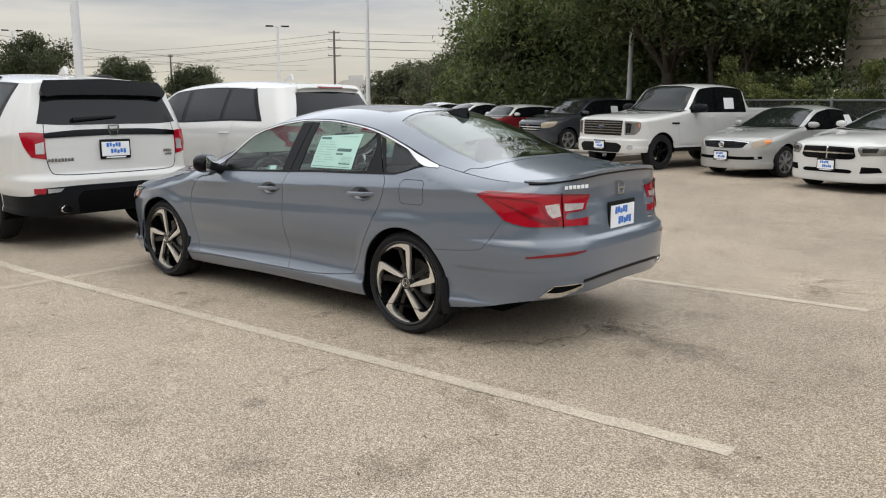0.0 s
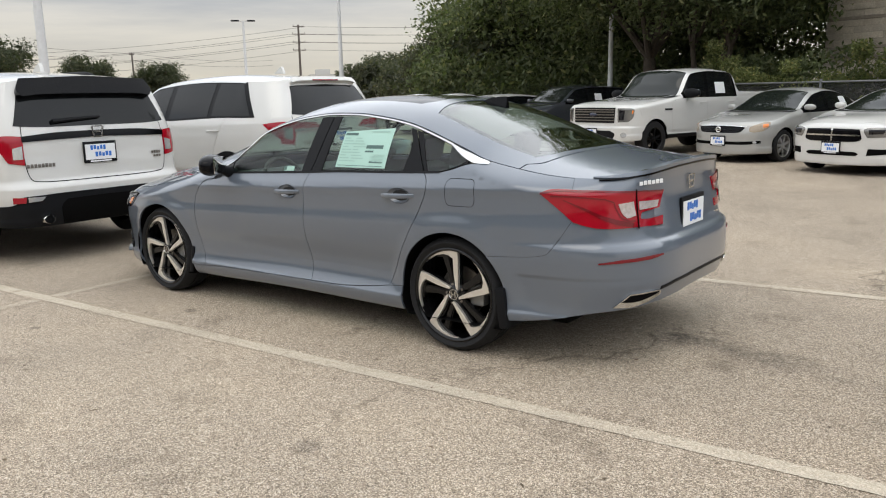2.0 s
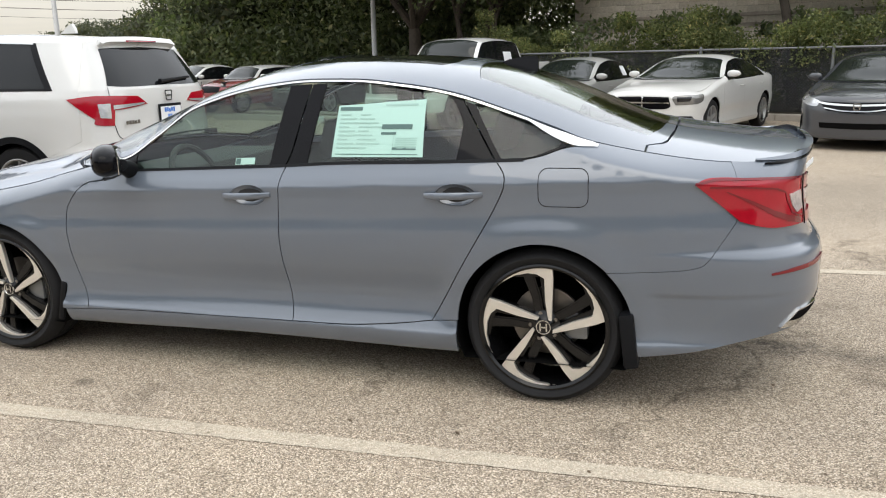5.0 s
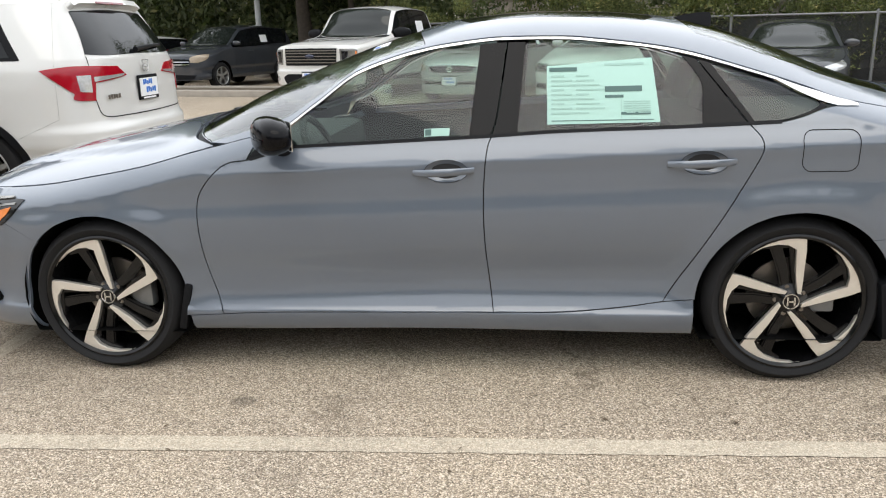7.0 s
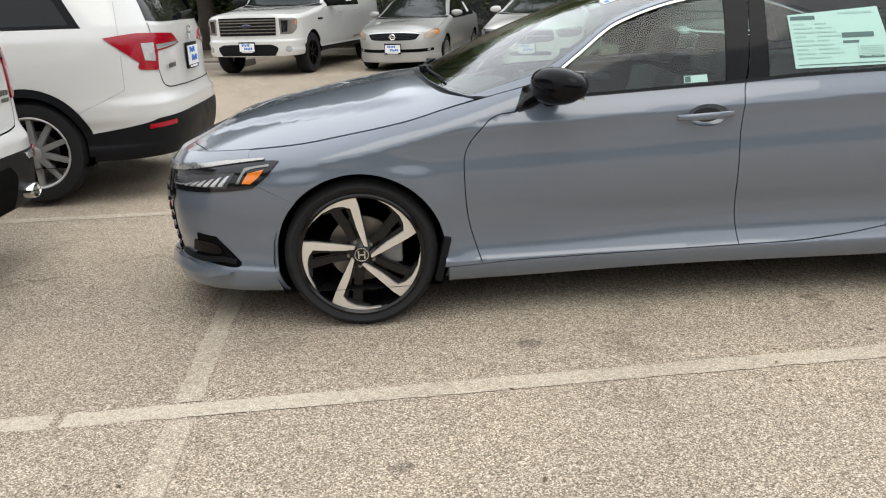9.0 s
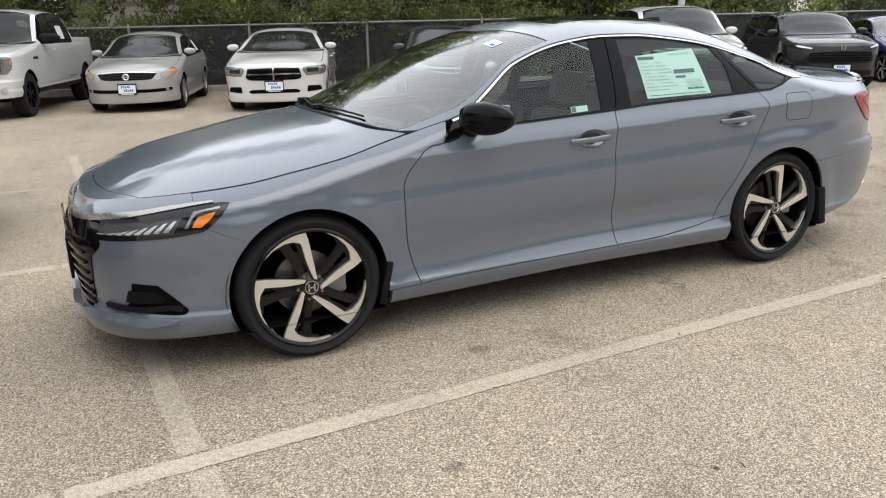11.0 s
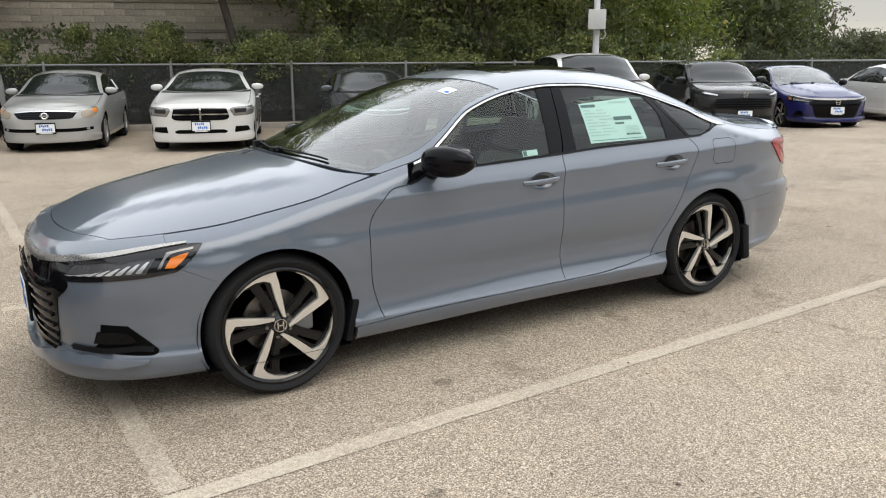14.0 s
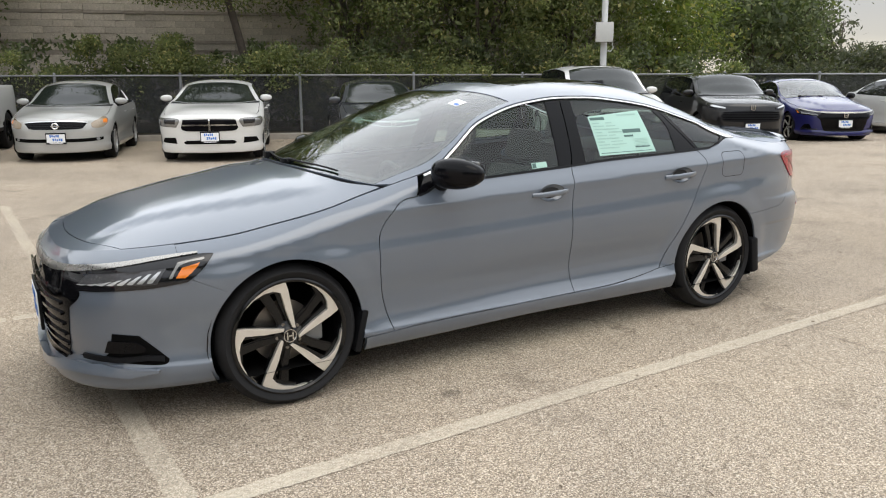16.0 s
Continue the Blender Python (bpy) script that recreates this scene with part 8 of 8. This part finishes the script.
SUV_B = dict(SUV_A, xr=2.44, style="ten", h=1.77, nr=3.9, rr=-0.40, strip=CHROME, belt=1.19, belt_rise=0.05, quarter=(1.62, 1.86), door_x=1.34, cuts=(0.98, 1.06), emblems=((True, 1.165, 0.12, 0.01),), letters=((-0.52, 0.945, 5, 0.20, 0.035, STEEL),), tail_low=[(0.0, 0.79), (0.5, 0.80), (0.68, 0.86)],
             shapes=[("rear_glass", GLASS_OPAQUE, 0.004, 0.006, [[("t", 0, 1.265), ("t", 0.5, 1.262), ("t", 0.74, 1.275)], [("t", 0.74, 1.275), ("t", 0.66, 1.60)], [("t", 0.66, 1.60), ("t", 0, 1.62)], [("t", 0, 1.62), ("t", 0, 1.265)]], dict(merge=True, label="dark tinted rear window")),
                     ("tail_spoiler", PAINT_WHITE, 0.060, 0.07, [[("t", 0, 1.635), ("t", 0.45, 1.63), ("t", 0.60, 1.61)], [("t", 0.60, 1.61), ("t", 0.64, 1.63), ("t", 0.60, 1.67)], [("t", 0.60, 1.67), ("t", 0, 1.685)], [("t", 0, 1.685), ("t", 0, 1.635)]], dict(merge=True, label="white spoiler over the rear window")),
                     ("stop_lamp", LAMP_DARKRED, 0.066, 0.01, [[("t", 0, 1.63), ("t", 0.22, 1.63)], [("t", 0.22, 1.63), ("t", 0.22, 1.645)], [("t", 0.22, 1.645), ("t", 0, 1.645)], [("t", 0, 1.645), ("t", 0, 1.63)]], dict(merge=True, step=0.03)),
                     ("tail_lamp", LAMP_RED, 0.008, 0.016, [[("x", 2.02, 1.165), ("x", 2.18, 1.185), ("t", 0.80, 1.19), ("t", 0.42, 1.175)], [("t", 0.42, 1.175), ("t", 0.31, 1.10)], [("t", 0.31, 1.10), ("t", 0.52, 1.075), ("t", 0.71, 1.06)], [("t", 0.71, 1.06), ("t", 0.73, 0.925)], [("t", 0.73, 0.925), ("t", 0.86, 0.94), ("x", 2.24, 0.985)], [("x", 2.24, 0.985), ("x", 2.14, 1.07), ("x", 2.02, 1.165)]], dict(label="long pointed red tail lamp with a clear bar", step=0.03)),
                     ("clear_bar", LAMP_CLEAR, 0.012, 0.006, [[("t", 0.345, 1.115), ("t", 0.72, 1.105)], [("t", 0.72, 1.105), ("t", 0.72, 1.068)], [("t", 0.72, 1.068), ("t", 0.40, 1.095), ("t", 0.345, 1.115)]], dict(on="tail_lamp", step=0.03)),
                     ("reverse_lamp", LAMP_CLEAR, 0.012, 0.006, [[("t", 0.745, 1.12), ("t", 0.84, 1.12)], [("t", 0.84, 1.12), ("t", 0.83, 1.0)], [("t", 0.83, 1.0), ("t", 0.75, 0.99)], [("t", 0.75, 0.99), ("t", 0.745, 1.12)]], dict(on="tail_lamp", step=0.03)),
                     ("lower_bumper", BLACK_PLASTIC, 0.010, 0.02, [[("t", 0, 0.30), ("t", 0.6, 0.30), ("x", 2.30, 0.30), ("x", 1.85, 0.30)], [("x", 1.85, 0.30), ("x", 1.85, 0.50)], [("x", 1.85, 0.50), ("x", 2.20, 0.55), ("t", 0.80, 0.58)], [("t", 0.80, 0.58), ("t", 0.4, 0.60), ("t", 0, 0.60)], [("t", 0, 0.60), ("t", 0, 0.30)]], dict(merge=True)),
                     ("bumper_reflector", LAMP_RED, 0.014, 0.008, [[("t", 0.86, 0.545), ("t", 0.66, 0.555)], [("t", 0.66, 0.555), ("t", 0.66, 0.52)], [("t", 0.66, 0.52), ("t", 0.86, 0.51)], [("t", 0.86, 0.51), ("t", 0.86, 0.545)]])],
             bars=[("gate_joint", UNDER, 0.002, 0.004, 0.0, [("t", 0.74, 1.26), ("t", 0.735, 1.05), ("t", 0.72, 0.90), ("t", 0.66, 0.80), ("t", 0.4, 0.785), ("t", 0.0, 0.78)]), ("side_arch", BLACK_PLASTIC, 0.006, 0.03, 0.01, [("x", 1.41 + 0.437 * math.cos(radians(a)), 0.375 + 0.437 * math.sin(radians(a))) for a in range(-5, 186, 19)][::-1]),
                   ("side_arch", BLACK_PLASTIC, 0.006, 0.03, 0.01, [("x", -1.41 + 0.437 * math.cos(radians(a)), 0.375 + 0.437 * math.sin(radians(a))) for a in range(-5, 186, 19)][::-1])])
suv, ssh = generic("passenger_suv", "white three-row sport utility car with long pointed tail lamps", "car", placed(-5.31, 2.64, 0, 0.0), PAINT_WHITE, SUV_B)
rear_wiper(suv, ssh, 1.30, -0.05, 0.45)
aerial(suv, 1.30, 1.79, PAINT_WHITE)

PICKUP = dict(fa=-1.84, ra=1.84, xf=-2.78, xr=3.05, w=1.0, h=1.96, nose_z=1.18, cowl_z=1.29, belt=1.28, cowl=-1.15, ws_top=-0.50, roof_end=1.10, roof_w=0.78, deck_z=1.40, bed=True, r=0.40, rim=0.25, tyre=0.27, style="dark", rim_mat=RIM_BLACK, nf=4.5, nr=5.0,
              quarter=(1.12, 1.15), b_pillar=0.02, ground=0.40, belt_rise=0.0, rf=-0.07, p=3.4, mirror_size=1.5, mirror=BLACK_PLASTIC, sill_paint=BLACK_PLASTIC, handle_mat=PAINT_WHITE,
              front=curve((0.3, -0.04), (0.38, 0.0), (0.66, 0.02), (0.69, -0.03), (1.10, -0.05), (1.2, -0.10)), joint_r=(2.8, 0.9), tail_low=[(0.0, 0.7), (0.6, 0.72), (0.8, 0.8)],
              plates=((False, 0.56, -0.01),),
              shapes=[("grille", BLACK_PLASTIC, 0.012, 0.03, [[("y", 0, 0.775), ("y", 0.58, 0.775)], [("y", 0.58, 0.775), ("y", 0.60, 1.10)], [("y", 0.60, 1.10), ("y", 0, 1.105)], [("y", 0, 1.105), ("y", 0, 0.775)]], dict(merge=True, label="black barred grille in a white surround")),
                      ("headlamp", LAMP_GREY, 0.008, 0.02, [[("y", 0.67, 0.79), ("y", 0.66, 1.09)], [("y", 0.66, 1.09), ("y", 0.90, 1.085), ("x", -2.50, 1.06)], [("x", -2.50, 1.06), ("x", -2.52, 0.90), ("y", 0.88, 0.80)], [("y", 0.88, 0.80), ("y", 0.67, 0.79)]], dict(label="large upright clear headlamp")),
                      ("lamp_bulb", LAMP_SMOKE, 0.012, 0.004, [[("y", 0.70, 0.83), ("y", 0.70, 1.05)], [("y", 0.70, 1.05), ("y", 0.82, 1.04)], [("y", 0.82, 1.04), ("y", 0.80, 0.84)], [("y", 0.80, 0.84), ("y", 0.70, 0.83)]], dict(on="headlamp")),
                      ("corner_lens", LAMP_AMBER, 0.012, 0.004, [[("x", -2.52, 1.04), ("x", -2.55, 1.04)], [("x", -2.55, 1.04), ("x", -2.555, 0.97)], [("x", -2.555, 0.97), ("x", -2.53, 0.97)], [("x", -2.53, 0.97), ("x", -2.52, 1.04)]], dict(on="headlamp")),
                      ("bumper_mouth", BLACK_PLASTIC, 0.006, 0.02, [[("y", 0, 0.40), ("y", 0.55, 0.40)], [("y", 0.55, 0.40), ("y", 0.62, 0.54), ("y", 0.50, 0.61)], [("y", 0.50, 0.61), ("y", 0, 0.615)], [("y", 0, 0.615), ("y", 0, 0.40)]], dict(merge=True)),
                      ("fog_lamp", LAMP_CLEAR, 0.010, 0.01, [[("y", 0.80 + 0.055 * math.cos(a), 0.52 + 0.055 * math.sin(a)) for a in np.linspace(0, 2 * math.pi, 13)]])],
              bars=[("grille_bar", STEEL, 0.030, 0.010, 0.02, [("y", 0.585, z), ("y", 0.3, z), ("y", 0.0, z)]) for z in (0.83, 0.89, 0.95, 1.01, 1.06)])
truck, tsh = generic("pickup_truck", "white four-door pickup truck with black grille bars", "truck", placed(-3.31, 14.33, 74), PAINT_WHITE, PICKUP)
bm = bmesh.new()
bmesh.ops.create_uvsphere(bm, u_segments=16, v_segments=8, radius=1.0, matrix=Matrix.Translation((-2.77, 0, 0.95)) @ Matrix.Diagonal((0.03, 0.11, 0.045, 1)))
part("oval_badge", bm, BADGE_NAVY, truck)


def side_sheet(root, sh, x0, x1, z0, z1):
    """A white price sheet inside a side pane."""
    lp = np.array([(x0, z0), (x1, z0), (x1 + 0.02, z1), (x0 + 0.02, z1)])
    skin("price_sheet", patch_mesh(sh.wrap, lp, (), 0.08, 0, 0, 0.006), WHITE_PRINT, root, "white price sheet in the side window")


side_sheet(truck, tsh, 0.35, 0.72, 1.36, 1.62)
for sd in (-1,):
    bm = box(bmesh.new(), (-1.55, sd * 1.005, 1.02), (-1.30, sd * 0.99, 1.06), 0.003)
    part("wing_badge", bm, BLACK_PLASTIC, truck)

SAL_N = dict(fa=-1.388, ra=1.388, xf=-2.32, xr=2.48, w=0.897, h=1.47, nose_z=0.80, cowl_z=0.99, belt=0.965, deck_z=1.08, cowl=-1.02, ws_top=-0.15, roof_end=0.95, glass_end=1.70, roof_w=0.64, r=0.322, rim=0.225, style="seven",
             quarter=(1.30, 1.42), b_pillar=0.18, cuts=(1.02, 1.08), ground=0.19, plates=((False, 0.44, -0.006),), nf=2.7,
             shapes=[("grille", BLACK_GLOSS, 0.006, 0.012, [[("y", 0, 0.595), ("y", 0.34, 0.60), ("y", 0.45, 0.615)], [("y", 0.45, 0.615), ("y", 0.54, 0.712)], [("y", 0.54, 0.712), ("y", 0.25, 0.73), ("y", 0, 0.732)], [("y", 0, 0.732), ("y", 0, 0.595)]], dict(merge=True, label="black slatted grille")),
                     ("headlamp", LAMP_AGED, 0.006, 0.014, [[("y", 0.60, 0.625), ("y", 0.62, 0.72), ("x", -1.95, 0.795), ("x", -1.80, 0.80)], [("x", -1.80, 0.80), ("x", -1.88, 0.70), ("x", -2.0, 0.63)], [("x", -2.0, 0.63), ("y", 0.68, 0.61), ("y", 0.60, 0.625)]], dict(label="clouded amber-tinted headlamp")),
                     ("headlamp_bulb", LAMP_AMBER, 0.009, 0.004, [[("x", -1.87, 0.77), ("x", -1.98, 0.76)], [("x", -1.98, 0.76), ("x", -2.0, 0.70)], [("x", -2.0, 0.70), ("x", -1.90, 0.71), ("x", -1.87, 0.77)]], dict(on="headlamp")),
                     ("intake", UNDER, 0.004, 0.008, [[("y", 0, 0.37), ("y", 0.5, 0.37), ("y", 0.76, 0.395)], [("y", 0.76, 0.395), ("y", 0.76, 0.445)], [("y", 0.76, 0.445), ("y", 0.4, 0.43), ("y", 0, 0.43)], [("y", 0, 0.43), ("y", 0, 0.37)]], dict(merge=True)),
                     ("fog_lamp", LAMP_CLEAR, 0.008, 0.006, [[("y", 0.68 + 0.028 * math.cos(a), 0.415 + 0.026 * math.sin(a)) for a in np.linspace(0, 2 * math.pi, 11)]])],
             bars=[("grille_slat", BLACK_PLASTIC, 0.012, 0.005, 0.006, [("y", 0.45, z), ("y", 0.2, z), ("y", 0.0, z)]) for z in (0.63, 0.66, 0.69)] + [("grille_rim", CHROME, 0.012, 0.008, 0.008, [("y", 0.55, 0.716), ("y", 0.28, 0.738), ("y", 0.0, 0.740)])])
car, csh = generic("saloon_car", "silver older saloon with clouded headlamps and a black grille", "car", placed(-0.61, 13.90, 73), PAINT_SILVER, SAL_N)
side_sheet(car, csh, 0.75, 1.0, 1.05, 1.26)
bm = lathe(bmesh.new(), [(0.035, 0.0), (0.05, -0.008), (0.062, 0.0)], 20, pose(-2.335, 0, 0.66, 0, 0, -90))
box(bm, (-0.012, -0.075, -0.012), (0.0, 0.075, 0.012), 0.003, Matrix.Translation((-2.335, 0, 0.66)))
part("round_badge", bm, CHROME, car)

SAL_D = dict(SAL_N, fa=-1.526, ra=1.526, xf=-2.42, xr=2.66, w=0.953, h=1.48, nose_z=0.86, cowl_z=1.03, belt=1.02, deck_z=1.13, cowl=-1.05, ws_top=-0.20, roof_end=0.95, glass_end=1.75, roof_w=0.66, r=0.35, rim=0.245, style="five", quarter=(1.30, 1.45), nf=3.6,
             front=curve((0.14, -0.05), (0.22, -0.01), (0.45, 0.0), (0.74, 0.0), (0.80, -0.03), (0.88, -0.09), (1.0, -0.14)),
             plates=((False, 0.46, -0.006),),
             shapes=[("grille", BLACK_GLOSS, 0.006, 0.012, [[("y", 0, 0.565), ("y", 0.40, 0.57), ("y", 0.50, 0.62)], [("y", 0.50, 0.62), ("y", 0.46, 0.765)], [("y", 0.46, 0.765), ("y", 0, 0.775)], [("y", 0, 0.775), ("y", 0, 0.565)]], dict(merge=True, label="black grille with a bright crosshair")),
                     ("headlamp", LAMP_GREY, 0.006, 0.014, [[("y", 0.58, 0.635), ("y", 0.54, 0.78), ("x", -2.15, 0.80), ("x", -1.98, 0.81)], [("x", -1.98, 0.81), ("x", -2.02, 0.70), ("x", -2.15, 0.65)], [("x", -2.15, 0.65), ("y", 0.58, 0.635)]], dict(label="dark-rimmed headlamp")),
                     ("lamp_bulb", LAMP_SMOKE, 0.010, 0.006, [[("y", 0.60, 0.69), ("y", 0.59, 0.765)], [("y", 0.59, 0.765), ("y", 0.80, 0.77)], [("y", 0.80, 0.77), ("y", 0.78, 0.70)], [("y", 0.78, 0.70), ("y", 0.60, 0.69)]], dict(on="headlamp")),
                     ("intake", UNDER, 0.004, 0.008, [[("y", 0, 0.335), ("y", 0.42, 0.335)], [("y", 0.42, 0.335), ("y", 0.46, 0.37), ("y", 0.40, 0.40)], [("y", 0.40, 0.40), ("y", 0, 0.405)], [("y", 0, 0.405), ("y", 0, 0.335)]], dict(merge=True)),
                     ("side_intake", UNDER, 0.004, 0.008, [[("y", 0.58, 0.345), ("y", 0.86, 0.37)], [("y", 0.86, 0.37), ("y", 0.82, 0.45)], [("y", 0.82, 0.45), ("y", 0.60, 0.455)], [("y", 0.60, 0.455), ("y", 0.58, 0.345)]])],
             bars=[("grille_cross", CHROME, 0.016, 0.012, 0.01, [("y", 0.47, 0.672), ("y", 0.2, 0.672), ("y", 0.0, 0.672)]), ("grille_upright", CHROME, 0.017, 0.014, 0.01, [("y", 0.0, 0.57), ("y", 0.0, 0.67), ("y", 0.0, 0.775)]), ("grille_rim", PAINT_WHITE, 0.010, 0.008, 0.01, [("y", 0.47, 0.775), ("y", 0.2, 0.784), ("y", 0.0, 0.785)])])
car, csh = generic("saloon_car", "white muscular saloon with a black crosshair grille", "car", placed(1.93, 12.50, 70), PAINT_WHITE, SAL_D)

SAL_A = dict(SAL_N, w=0.925, nose_z=0.80, style="five", xf=-2.36, shapes=[
    ("grille", BLACK_GLOSS, 0.006, 0.012, [[("y", 0, 0.565), ("y", 0.42, 0.60)], [("y", 0.42, 0.60), ("y", 0.56, 0.735)], [("y", 0.56, 0.735), ("y", 0, 0.72)], [("y", 0, 0.72), ("y", 0, 0.565)]], dict(merge=True)),
    ("headlamp", LAMP_CLEAR, 0.006, 0.014, [[("y", 0.58, 0.66), ("y", 0.58, 0.745), ("x", -2.0, 0.80), ("x", -1.82, 0.82)], [("x", -1.82, 0.82), ("x", -1.92, 0.72), ("y", 0.70, 0.665), ("y", 0.58, 0.66)]], dict(label="clear headlamp")),
    ("intake", UNDER, 0.004, 0.008, [[("y", 0, 0.33), ("y", 0.5, 0.34)], [("y", 0.5, 0.34), ("y", 0.52, 0.42)], [("y", 0.52, 0.42), ("y", 0, 0.42)], [("y", 0, 0.42), ("y", 0, 0.33)]], dict(merge=True))],
    bars=[("grille_wing", CHROME, 0.016, 0.014, 0.012, [("y", 0.60, 0.735), ("y", 0.45, 0.70), ("y", 0.2, 0.685), ("y", 0.0, 0.68)]), ("grille_wing", CHROME, 0.014, 0.008, 0.01, [("y", 0.46, 0.64), ("y", 0.2, 0.60), ("y", 0.0, 0.595)])], plates=(), emblems=((False, 0.665, 0.12, -0.012),))
generic("saloon_car", "dark grey saloon with chrome grille wings", "car", placed(5.0, 11.4, 72), PAINT_CHARCOAL, SAL_A)

SUV_C = dict(SUV_A, fa=-1.33, ra=1.33, xf=-2.22, xr=2.32, w=0.925, h=1.68, nose_z=0.94, cowl_z=1.12, belt=1.08, cowl=-1.12, ws_top=-0.28, roof_end=1.6, roof_w=0.70, r=0.35, rim=0.24, style="five", quarter=(1.90, 1.62), b_pillar=0.1, cuts=(0.95, 1.02), step=0.075, nr=3.6, letters=(), emblems=((False, 0.76, 0.12, -0.01),), plates=((False, 0.50, -0.006),), bumper_paint=None, sunroof=(-0.05, 0.75, 0.42), shapes=[
    ("grille", BLACK_GLOSS, 0.006, 0.014, [[("y", 0, 0.62), ("y", 0.48, 0.64)], [("y", 0.48, 0.64), ("y", 0.54, 0.80)], [("y", 0.54, 0.80), ("y", 0, 0.82)], [("y", 0, 0.82), ("y", 0, 0.62)]], dict(merge=True)),
    ("headlamp", LAMP_SMOKE, 0.006, 0.014, [[("y", 0.52, 0.80), ("y", 0.55, 0.875), ("x", -1.88, 0.93), ("x", -1.70, 0.94)], [("x", -1.70, 0.94), ("x", -1.80, 0.86), ("y", 0.70, 0.79), ("y", 0.52, 0.80)]], dict(label="slim headlamp")),
    ("lamp_bulb", LAMP_CLEAR, 0.010, 0.006, [[("y", 0.57, 0.83), ("y", 0.60, 0.862), ("x", -1.88, 0.905)], [("x", -1.88, 0.905), ("x", -1.90, 0.875), ("y", 0.57, 0.83)]], dict(on="headlamp")),
    ("intake", BLACK_PLASTIC, 0.006, 0.012, [[("y", 0, 0.28), ("y", 0.6, 0.30)], [("y", 0.6, 0.30), ("y", 0.66, 0.40)], [("y", 0.66, 0.40), ("y", 0, 0.42)], [("y", 0, 0.42), ("y", 0, 0.28)]], dict(merge=True))], bars=[])
SUV_C.pop("bumper_paint")
generic("passenger_suv", "white sport utility car with a dark glass roof panel", "car", placed(9.05, 8.95, 65) @ Matrix.Scale(1.05, 4), PAINT_WHITE, SUV_C)
SUV_H = dict(SUV_C, h=1.60, fa=-1.32, ra=1.32, xf=-2.22, xr=2.30, w=0.92, belt=1.05, cowl_z=1.10, roof_end=1.35, style="dark", plates=((False, 0.44, -0.006),), emblems=((False, 0.845, 0.11, -0.008),), shapes=[
    ("grille", BLACK_PLASTIC, 0.006, 0.014, [[("y", 0, 0.54), ("y", 0.58, 0.56)], [("y", 0.58, 0.56), ("y", 0.64, 0.66), ("y", 0.58, 0.76)], [("y", 0.58, 0.76), ("y", 0, 0.79)], [("y", 0, 0.79), ("y", 0, 0.54)]], dict(merge=True, label="wide black mesh grille")),
    SUV_C["shapes"][1], SUV_C["shapes"][2], SUV_C["shapes"][3]], bars=[("grille_bar", BLACK_GLOSS, 0.014, 0.008, 0.01, [("y", 0.60, z), ("y", 0.3, z), ("y", 0.0, z)]) for z in (0.60, 0.65, 0.70, 0.75)])
SUV_H.pop("sunroof")
generic("passenger_suv", "black compact sport utility car with a wide mesh grille", "car", placed(12.85, 8.9, 60), PAINT_BLACK, SUV_H)
sedan("saloon_car", "deep blue four-door saloon with blade wheels", PAINT_BLUE, placed(15.7, 8.7, 60), 0.07, False)
generic("saloon_car", "white saloon at the end of the row", "car", placed(18.75, 7.4, 60), PAINT_WHITE, dict(SAL_A, strip=CHROME))
SUV_R = dict(SUV_C, h=1.66, strip=None, plates=(), cuts=(0.85, 0.92), bars=[("grille_bar", CHROME, 0.012, 0.012, 0.01, [("y", 0.52, z), ("y", 0.25, z), ("y", 0.0, z)]) for z in (0.67, 0.74)], shapes=[SUV_C["shapes"][0],
    ("headlamp", LAMP_AGED, 0.006, 0.014, [[("y", 0.54, 0.72), ("y", 0.56, 0.86), ("x", -1.86, 0.92), ("x", -1.74, 0.92)], [("x", -1.74, 0.92), ("x", -1.84, 0.80), ("y", 0.72, 0.72), ("y", 0.54, 0.72)]], dict(label="clear headlamp")), SUV_C["shapes"][3]])
SUV_R.pop("sunroof")
car, csh = generic("passenger_suv", "dark slate sport utility car behind the planted strip", "car", placed(-8.35, 18.2, 72), PAINT_BLUEBLACK, SUV_R)
side_sheet(car, csh, 0.45, 0.75, 1.18, 1.38)
MINI = dict(SUV_C, fa=-1.28, ra=1.28, xf=-1.95, xr=1.95, w=0.86, h=1.42, nose_z=0.82, cowl_z=1.0, belt=0.98, cowl=-0.85, ws_top=-0.35, roof_end=1.4, roof_w=0.66, r=0.31, rim=0.21, quarter=(1.62, 1.50), b_pillar=0.2, cuts=(0.85, 0.9), plates=(), emblems=(), roof_paint=PAINT_WHITE, mirror=PAINT_WHITE)
MINI.pop("sunroof")
generic("small_hatchback", "small dark red hatchback with a white roof", "car", placed(-11.4, 18.6, 72), PAINT_RED, MINI)
generic("saloon_car", "white saloon far along the row", "car", placed(-14.6, 20.2, 72), PAINT_WHITE, SAL_A)
generic("saloon_car", "silver saloon far along the row", "car", placed(-17.6, 21.6, 72), PAINT_SILVER, SAL_N)

# ---- the blue-grey saloon that the walk goes round ----
tilt = Matrix.Rotation(-math.atan(FALL), 4, "Y")
sedan("saloon_car", "blue-grey four-door saloon parked in a marked stall", PAINT_BLUEGREY, tilt)
